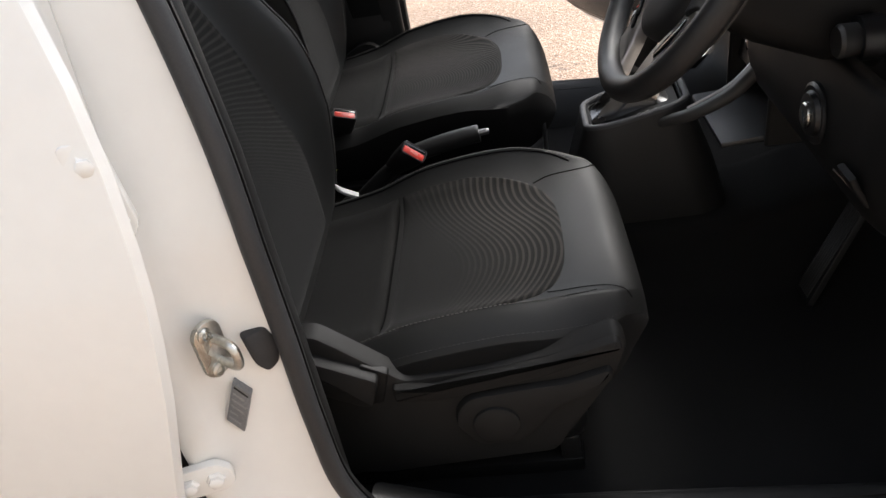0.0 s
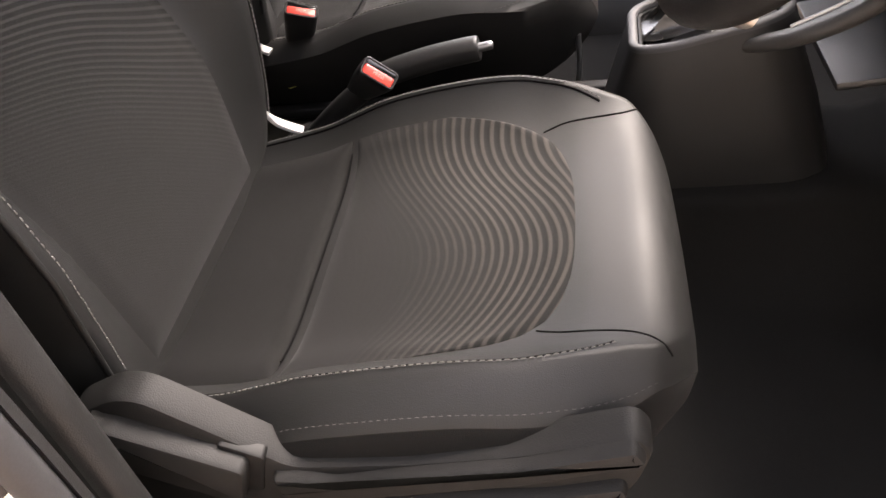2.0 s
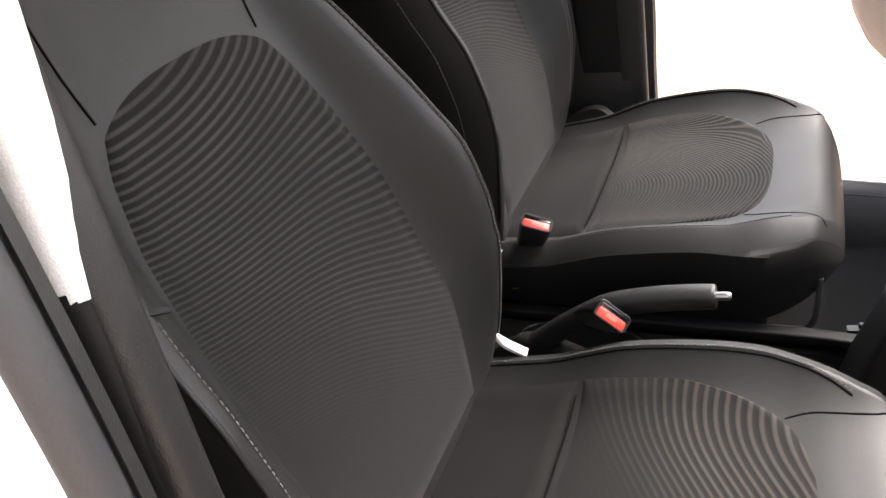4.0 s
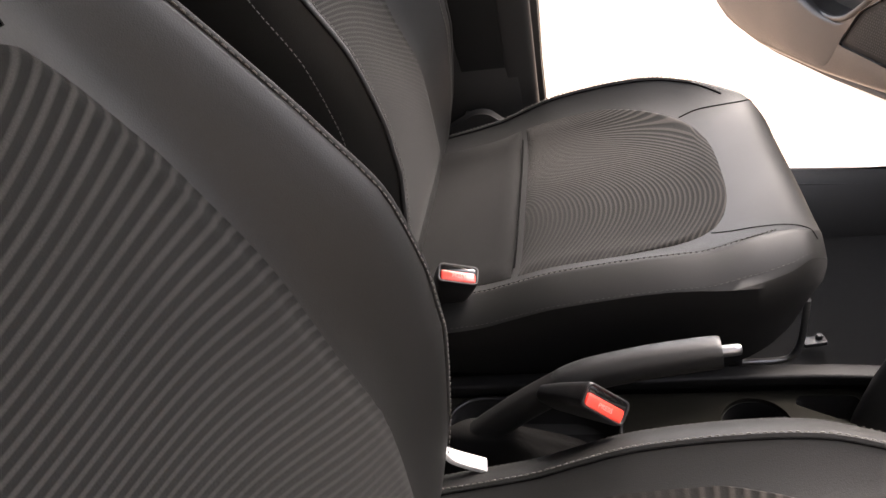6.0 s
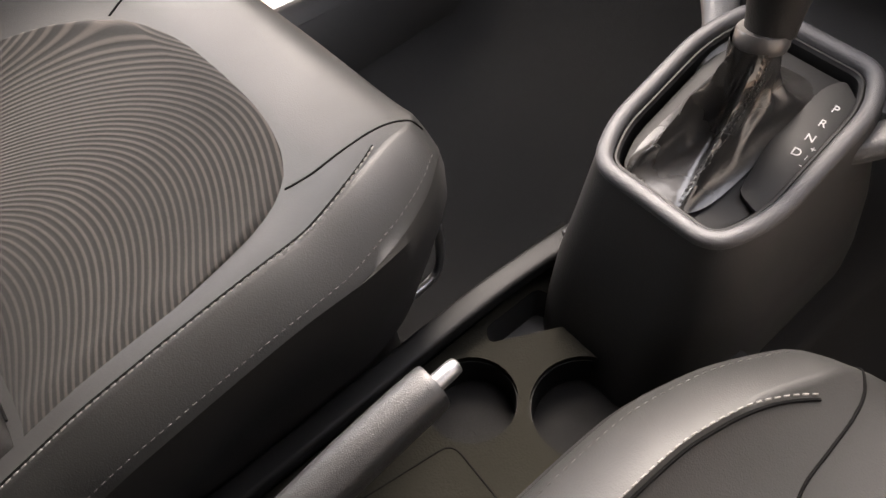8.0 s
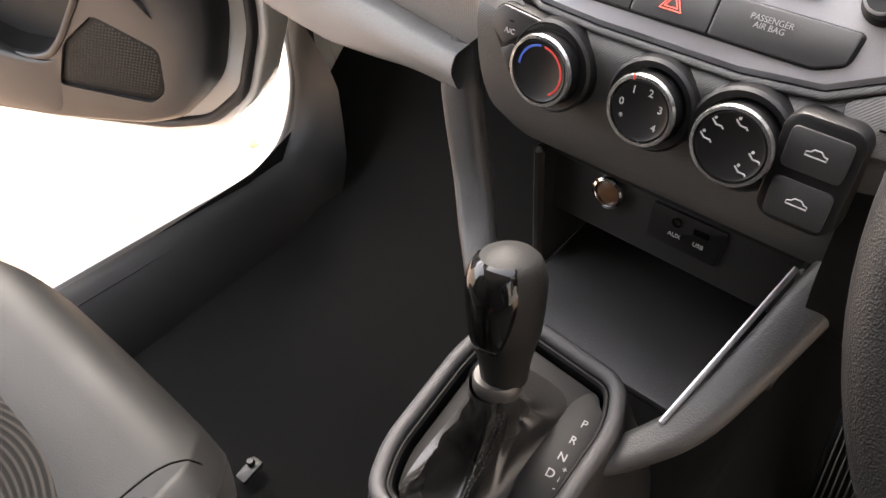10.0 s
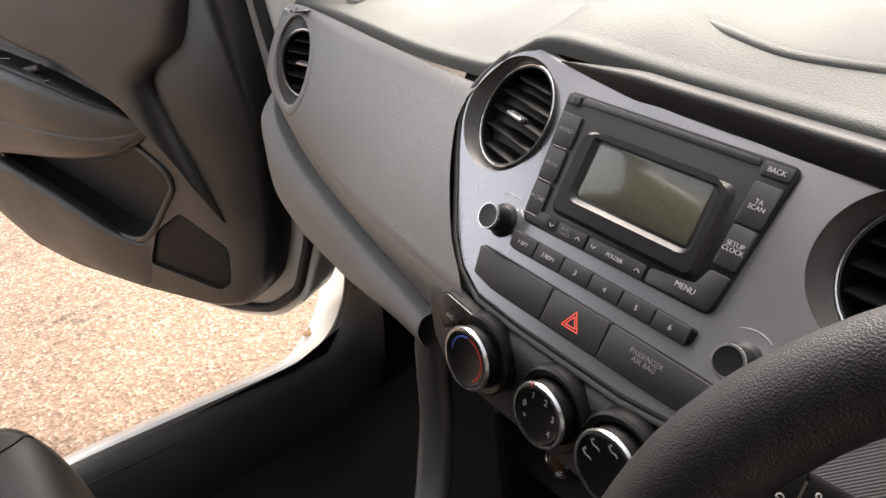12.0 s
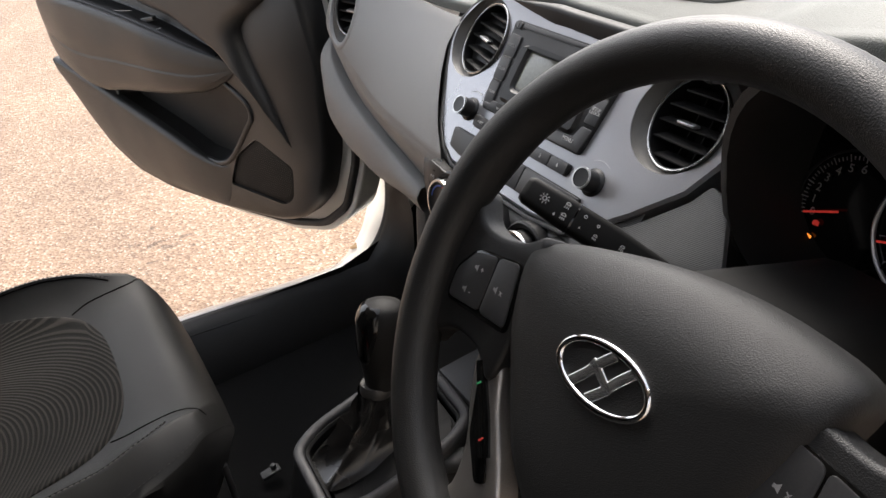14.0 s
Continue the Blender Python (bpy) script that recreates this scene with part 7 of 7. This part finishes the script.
# ---- passenger door, standing open ----
DOOR = axes((0.935 * 1.045, 0.354 * 1.045, 0), (-0.354, 0.935, 0), (-0.935, -0.354, 0), (0, 0, 1))
door = thing("passenger_door", "open white front door with dark trim, pocket and speaker", "car door", m=DOOR)
def flat(y):
    """Lays an outline of (along, up) into the door at depth y, facing the cabin."""
    return axes((0, y, 0), (-1, 0, 0), (0, 0, 1), (0, 1, 0))
def mir(pts):
    return [(-x, z) for x, z in pts]
trim = rounded([(0.345, 1.02), (0.322, 0.80), (0.345, 0.62), (0.385, 0.52), (0.455, 0.452), (0.540, 0.422), (0.74, 0.398), (0.96, 0.388), (1.10, 0.405), (1.21, 0.46), (1.28, 0.54), (1.315, 0.66), (1.318, 0.82), (1.29, 1.02)], 0.03, 3)
pocket = rounded([(1.075, 0.660), (0.77, 0.700), (0.627, 0.737), (0.553, 0.695), (0.549, 0.668), (0.635, 0.572), (0.675, 0.537), (0.713, 0.525), (0.779, 0.528), (0.895, 0.570), (1.072, 0.618)], 0.016, 3)
spk = rounded([(0.556, 0.618), (0.452, 0.575), (0.470, 0.500), (0.505, 0.474), (0.690, 0.478), (0.640, 0.560)], 0.014, 3)
part("trim_panel", holed_plate(mir(trim)[::-1], [mir(pocket)[::-1], mir(spk)[::-1]], 0.048, flat(0.0), 0.012), DOOR_PLASTIC, door, "dark grained door trim", sharp=50)
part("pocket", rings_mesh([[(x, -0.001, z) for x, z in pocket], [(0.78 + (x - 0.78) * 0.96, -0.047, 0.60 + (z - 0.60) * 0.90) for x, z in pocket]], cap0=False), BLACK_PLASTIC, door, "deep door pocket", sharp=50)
lip = part("pocket_lip", sweep([(x, 0.0, z) for x, z in pocket], circle(0.006, 8), True, up=(0, 1, 0)), DOOR_PLASTIC, door, sharp=80)
grille = part("speaker_grille", plate(mir(spk), 0.006, 0.002, flat(-0.005)), MATT_BLACK, door, "black speaker grille", sharp=50)
b = bmesh.new()
def inside(x, z, poly):
    c = False
    for (x1, z1), (x2, z2) in zip(poly, poly[1:] + poly[:1]):
        if (z1 > z) != (z2 > z) and x < (x2 - x1) * (z - z1) / (z2 - z1) + x1:
            c = not c
    return c
spk_in = inset(spk, 0.010)
for i in range(40):
    for j in range(26):
        x, z = 0.452 + 0.0062 * i + 0.003 * (j % 2), 0.478 + 0.0056 * j
        if inside(x, z, spk_in):
            vs = [b.verts.new((x + 0.0021 * math.cos(k * math.pi / 3), -0.0046, z + 0.0021 * math.sin(k * math.pi / 3))) for k in range(6)]
            tip = b.verts.new((x, -0.0036, z))
            for k in range(6):
                b.faces.new((vs[k], vs[(k + 1) % 6], tip))
tagged(part("grille_studs", b, BLACK_PLASTIC, grille), kind="stuff")
# armrest swelling over the pocket, with a dark switch recess along its top
ARM_TOP = [(0.57, 0.772), (0.60, 0.786), (0.67, 0.806), (0.776, 0.832), (0.927, 0.853), (1.03, 0.863), (1.315, 0.880)]
ARM_LOW = [(0.57, 0.760), (0.60, 0.738), (0.67, 0.706), (0.77, 0.688), (0.98, 0.662), (1.06, 0.650), (1.315, 0.700)]
ARM_OUT = [(0.57, 0.004), (0.62, 0.024), (0.70, 0.046), (0.80, 0.056), (1.10, 0.056), (1.24, 0.040), (1.315, 0.012)]
rings, ledge = [], []
for i in range(61):
    x = 1.315 - 0.745 * i / 60
    zt, zb, d = lerp(ARM_TOP, x), lerp(ARM_LOW, x), lerp(ARM_OUT, x)
    h = zt - zb
    sec = [(-0.006, zt + 0.004), (d * 0.75, zt + 0.002), (d * 0.93, zt - 0.004), (d * 1.0, zt - 0.022 * min(1, h / 0.1)), (d * 1.03, zt - h * 0.36), (d * 0.97, zt - h * 0.55), (d * 0.99, zt - h * 0.60), (d * 0.92, zt - h * 0.82), (d * 0.70, zb + 0.008), (d * 0.35, zb), (-0.006, zb + 0.004)]
    rings.append(catmull([Vector((x, y, z)) for y, z in sec], 3))
    if 0.60 < x < 1.30:
        w = max(d * 0.72, 0.006)
        ledge.append([(x, -0.004, zt + 0.022), (x, 0.002, zt + 0.008), (x, w - 0.004, zt + 0.0055), (x, w, zt + 0.003), (x, w, zt - 0.004), (x, -0.004, zt - 0.004)])
arm = part("armrest", rings_mesh(rings, closed=False), DOOR_PLASTIC, door, "padded grey armrest", sharp=60)
rec = part("switch_recess", rings_mesh(ledge), SMOOTH_BLACK, arm, "dark switch recess along the armrest", sharp=50)
part("window_switch", rbox(0.055, 0.012, 0.010, 0.003, 2, pose(0.80, 0.022, 0.846, 0, 12, 0)), BUTTON, rec, "black window switch")
for x, L, a in ((0.90, 0.13, 6), (0.755, 0.035, 14)):
    part("switch_line", rbox(L, 0.0016, 0.0012, 0.0004, 1, pose(x, 0.034, lerp(ARM_TOP, x) + 0.0065, 0, a, 0)), GREY_INK, rec)
# upper trim over the recess, ending forwards in a soft kink
KINK = [(0.59, 0.428), (0.715, 0.475), (0.806, 0.512), (0.849, 0.519), (0.884, 0.485), (0.916, 0.427), (1.03, 0.360)]
CREASE = [(0.425, 0.590), (0.46, 0.665), (0.49, 0.715), (0.52, 0.750), (0.56, 0.788), (0.629, 0.822), (0.71, 0.852), (0.805, 0.870), (0.867, 0.884), (1.315, 0.915)]
b = bmesh.new()
g = []
for i in range(49):
    u = i / 48
    u = 1 - (1 - u) ** 1.6
    row = []
    xs = 1.315 + (0.43 - 1.315) * u
    for k in range(8):
        lo = lerp(CREASE, xs)
        xs = 0.5 * xs + 0.5 * (1.315 + (lerp(KINK, lo) - 1.315) * u)
    for j in range(21):
        v = (j / 20) ** 1.6
        z = lo + (1.03 - lo) * v
        x = 1.315 + (lerp(KINK, z) - 1.315) * u
        edge = min(1.0, (z - lo) / 0.022)
        front = min(1.0, (x - lerp(KINK, z)) / 0.045)
        d = 0.034 * math.sqrt(max(1 - (1 - edge) ** 2, 0)) * math.sqrt(max(1 - (1 - front) ** 2, 0)) - 0.003
        row.append(b.verts.new((x, d - 0.02 * v * v, z)))
    g.append(row)
for i in range(48):
    for j in range(20):
        b.faces.new((g[i][j], g[i + 1][j], g[i + 1][j + 1], g[i][j + 1]))
part("upper_trim", b, DOOR_PLASTIC, door, "dark grained upper door trim", sharp=70)
# lower trim under the lip of the pocket
LIP = catmull([(1.318, 0, 0.690), (1.19, 0, 0.660), (1.04, 0, 0.620), (0.86, 0, 0.570), (0.76, 0, 0.534), (0.70, 0, 0.522), (0.665, 0, 0.530)], 8)
RIM = catmull([(1.305, 0, 0.610), (1.225, 0, 0.490), (1.06, 0, 0.410), (0.88, 0, 0.402), (0.78, 0, 0.408), (0.72, 0, 0.418), (0.690, 0, 0.470)], 8)
rings = []
for k, (a, c) in enumerate(zip(LIP, RIM)):
    f = min(1.0, (len(LIP) - 1 - k) / 26)
    d = 0.022 * f * f * (3 - 2 * f)
    pts = []
    for f, e in ((0.0, -0.15), (0.0, 0.55), (0.03, 0.90), (0.09, 1.0), (0.25, 0.98), (0.5, 0.85), (0.75, 0.55), (0.93, 0.15), (1.0, -0.2)):
        p = a.lerp(c, f)
        pts.append(Vector((p.x, d * e, p.z)))
    rings.append(catmull(pts, 2))
part("lower_trim", rings_mesh(rings, closed=False), DOOR_PLASTIC, door, "dark grained lower door trim", sharp=60)
bezel = rounded([(0.430, 1.050), (0.424, 1.000), (0.440, 0.984), (0.496, 0.977), (0.556, 0.976), (0.636, 0.985), (0.664, 1.010), (0.660, 1.050)], 0.014, 4)
hd = part("handle_bezel", ring_plate(mir(bezel), mir(inset(bezel, 0.010)), 0.012, 0.004, flat(0.010)), SILVER, door, "silver inner door handle")
part("handle_cup", plate(mir(inset(bezel, 0.009)), 0.004, 0.001, flat(0.001)), GLOSS_BLACK, hd)
part("handle_lever", rbox(0.08, 0.010, 0.020, 0.004, 2, pose(0.56, 0.010, 1.015)), CHROME, hd)
# painted shell behind the trim, with a rubber seal round its inner edge
shell = rounded([(0.300, 1.03), (0.268, 0.80), (0.290, 0.60), (0.345, 0.475), (0.43, 0.405), (0.54, 0.375), (0.74, 0.358), (0.96, 0.350), (1.11, 0.368), (1.225, 0.43), (1.305, 0.52), (1.345, 0.65), (1.350, 0.82), (1.32, 1.03)], 0.03, 3)
part("shell", plate(mir(shell), 0.060, 0.006, flat(-0.050)), WHITE_PAINT, door, "white painted door shell", sharp=50)
part("door_seal", sweep([(x, -0.048, z) for x, z in inset(shell, 0.022)], circle(0.009, 8), True, up=(0, 1, 0)), SEAL, door, "black rubber seal", sharp=80)
wf = catmull([(0.275, -0.05, 1.00), (0.42, -0.05, 1.16), (0.62, -0.05, 1.33), (0.82, -0.05, 1.395), (1.15, -0.05, 1.40), (1.27, -0.05, 1.30), (1.33, -0.05, 1.02)], 6)
part("window_frame", sweep(wf, rrect(0.045, 0.035, 0.01, 3), up=(0, 1, 0)), WHITE_PAINT, door)

# ---- driver doorway fittings ----
striker = thing("door_striker", "zinc plated door striker loop on the white post", "door striker")
SM = axes((0.068, -0.742, 0.744), (0.55, 0.83, 0), (0, 0, 1), (0.83, -0.55, 0))
part("base", plate(rrect(0.034, 0.068, 0.015, 5), 0.006, 0.0015, SM @ Matrix.Translation((0, 0, 0.006))), STEEL, striker)
part("loop", tube(catmull([SM @ Vector(p) for p in ((0.004, 0.012, 0.0), (0.004, 0.013, 0.022), (0.004, 0.010, 0.036), (0.004, -0.006, 0.038), (0.004, -0.016, 0.030), (0.004, -0.017, 0.0))], 5), 0.0052, 12, up=(0.3, 0.3, 0.9)), STEEL, striker, "steel loop", sharp=80)
for z in (0.023, -0.024):
    part("screw", revolve([(0.008, 0.005), (0.008, 0.009), (0.005, 0.0105), (0.004, 0.007), (0.0, 0.007)], 18, SM @ Matrix.Translation((-0.004, z, 0.0))), STEEL, striker)
solo("rubber_bump_stop", plate(rounded([(-0.016, 0.026), (0.010, 0.028), (0.018, 0.008), (0.014, -0.022), (-0.002, -0.030), (-0.012, -0.014)], 0.007, 4), 0.014, 0.004, axes((0.1165, -0.730, 0.722), (0.83, 0.55, 0), (0, 0, 1), (0.55, -0.83, 0))), SEAL, "black rubber door stop on the white post", "door stop")
stk = thing("tyre_pressure_label", "silver information label stuck on the white post", "label")
LM = axes((0.068, -0.737, 0.650), (0.55, 0.0, -0.83), (0.40, 0.0, 0.92), (0, -1, 0))
part("foil", plate(rrect(0.026, 0.060, 0.001, 1), 0.014, 0.0001, LM), material("silver label foil", (0.16, 0.165, 0.17), 0.4, metal=0.2, bump=0.0), stk)
for i, w in enumerate((0.020, 0.016, 0.020, 0.018, 0.011, 0.017)):
    part("print_bar", rbox(w, 0.0028, 0.0003, 0, 1, LM @ pose((w - 0.020) / 2, 0.025 - 0.0095 * i, 0.0002)), SMOOTH_BLACK if i == 0 else GREY_INK, stk)
for z, x in ((0.572, 0.010), (0.948, 0.046)):
    HM = axes((x, -0.766, z), (0.96, 0.28, 0), (0, 0, 1), (0.28, -0.96, 0))
    lf = part("door_hinge", plate(rounded([(-0.036, 0.022), (0.020, 0.022), (0.034, 0.008), (0.034, -0.012), (0.022, -0.022), (-0.036, -0.022)], 0.006, 3) if z < 0.7 else rounded([(-0.020, 0.050), (0.014, 0.050), (0.020, -0.036), (0.008, -0.052), (-0.012, -0.03)], 0.008, 3), 0.010, 0.002, HM @ Matrix.Translation((0, 0, 0.006))), WHITE_PAINT, body, "white painted door hinge")
    for q in ((-0.016, 0.0), (0.014, 0.0)) if z < 0.7 else ((0.0, 0.030), (0.004, -0.028)):
        part("bolt", revolve([(0.011, 0.004), (0.011, 0.008), (0.0085, 0.010), (0.0085, 0.014), (0.006, 0.0155), (0.0, 0.0155)], 6, HM @ Matrix.Translation((q[0], q[1], 0))), WHITE_PAINT, lf)

# ---- passenger doorway details ----
leaf = solo("dead_leaf", sweep(catmull([(0.905, 0.775, 0.352), (0.922, 0.790, 0.350), (0.940, 0.800, 0.353)], 4), [(-0.010, 0.0), (0.0, 0.003), (0.010, 0.001), (0.0, -0.001)], scale=[0.2, 0.7, 1.0, 0.9, 0.7, 0.9, 0.6, 0.3, 0.15]), material("dry brown leaf", (0.16, 0.09, 0.03), 0.8), "dry brown leaf lying on the door sill", "leaf")
jamb = axes((0.985, 0.800, 0.405), (0.0, 0.64, 0.77), (-0.80, 0.46, -0.38), (-0.60, -0.60, 0.50))
boss = part("hinge_boss", revolve([(0.017, -0.010), (0.016, 0.001), (0.012, 0.003), (0.0085, 0.002), (0.0080, -0.006), (0.0, -0.006)], 28, jamb), WHITE_PAINT, body, "white raised boss on the hinge jamb")
part("boss_hole", revolve([(0.0082, -0.006), (0.0080, -0.003), (0.0, -0.003)], 24, jamb), MATT_BLACK, boss, "dark drain hole")
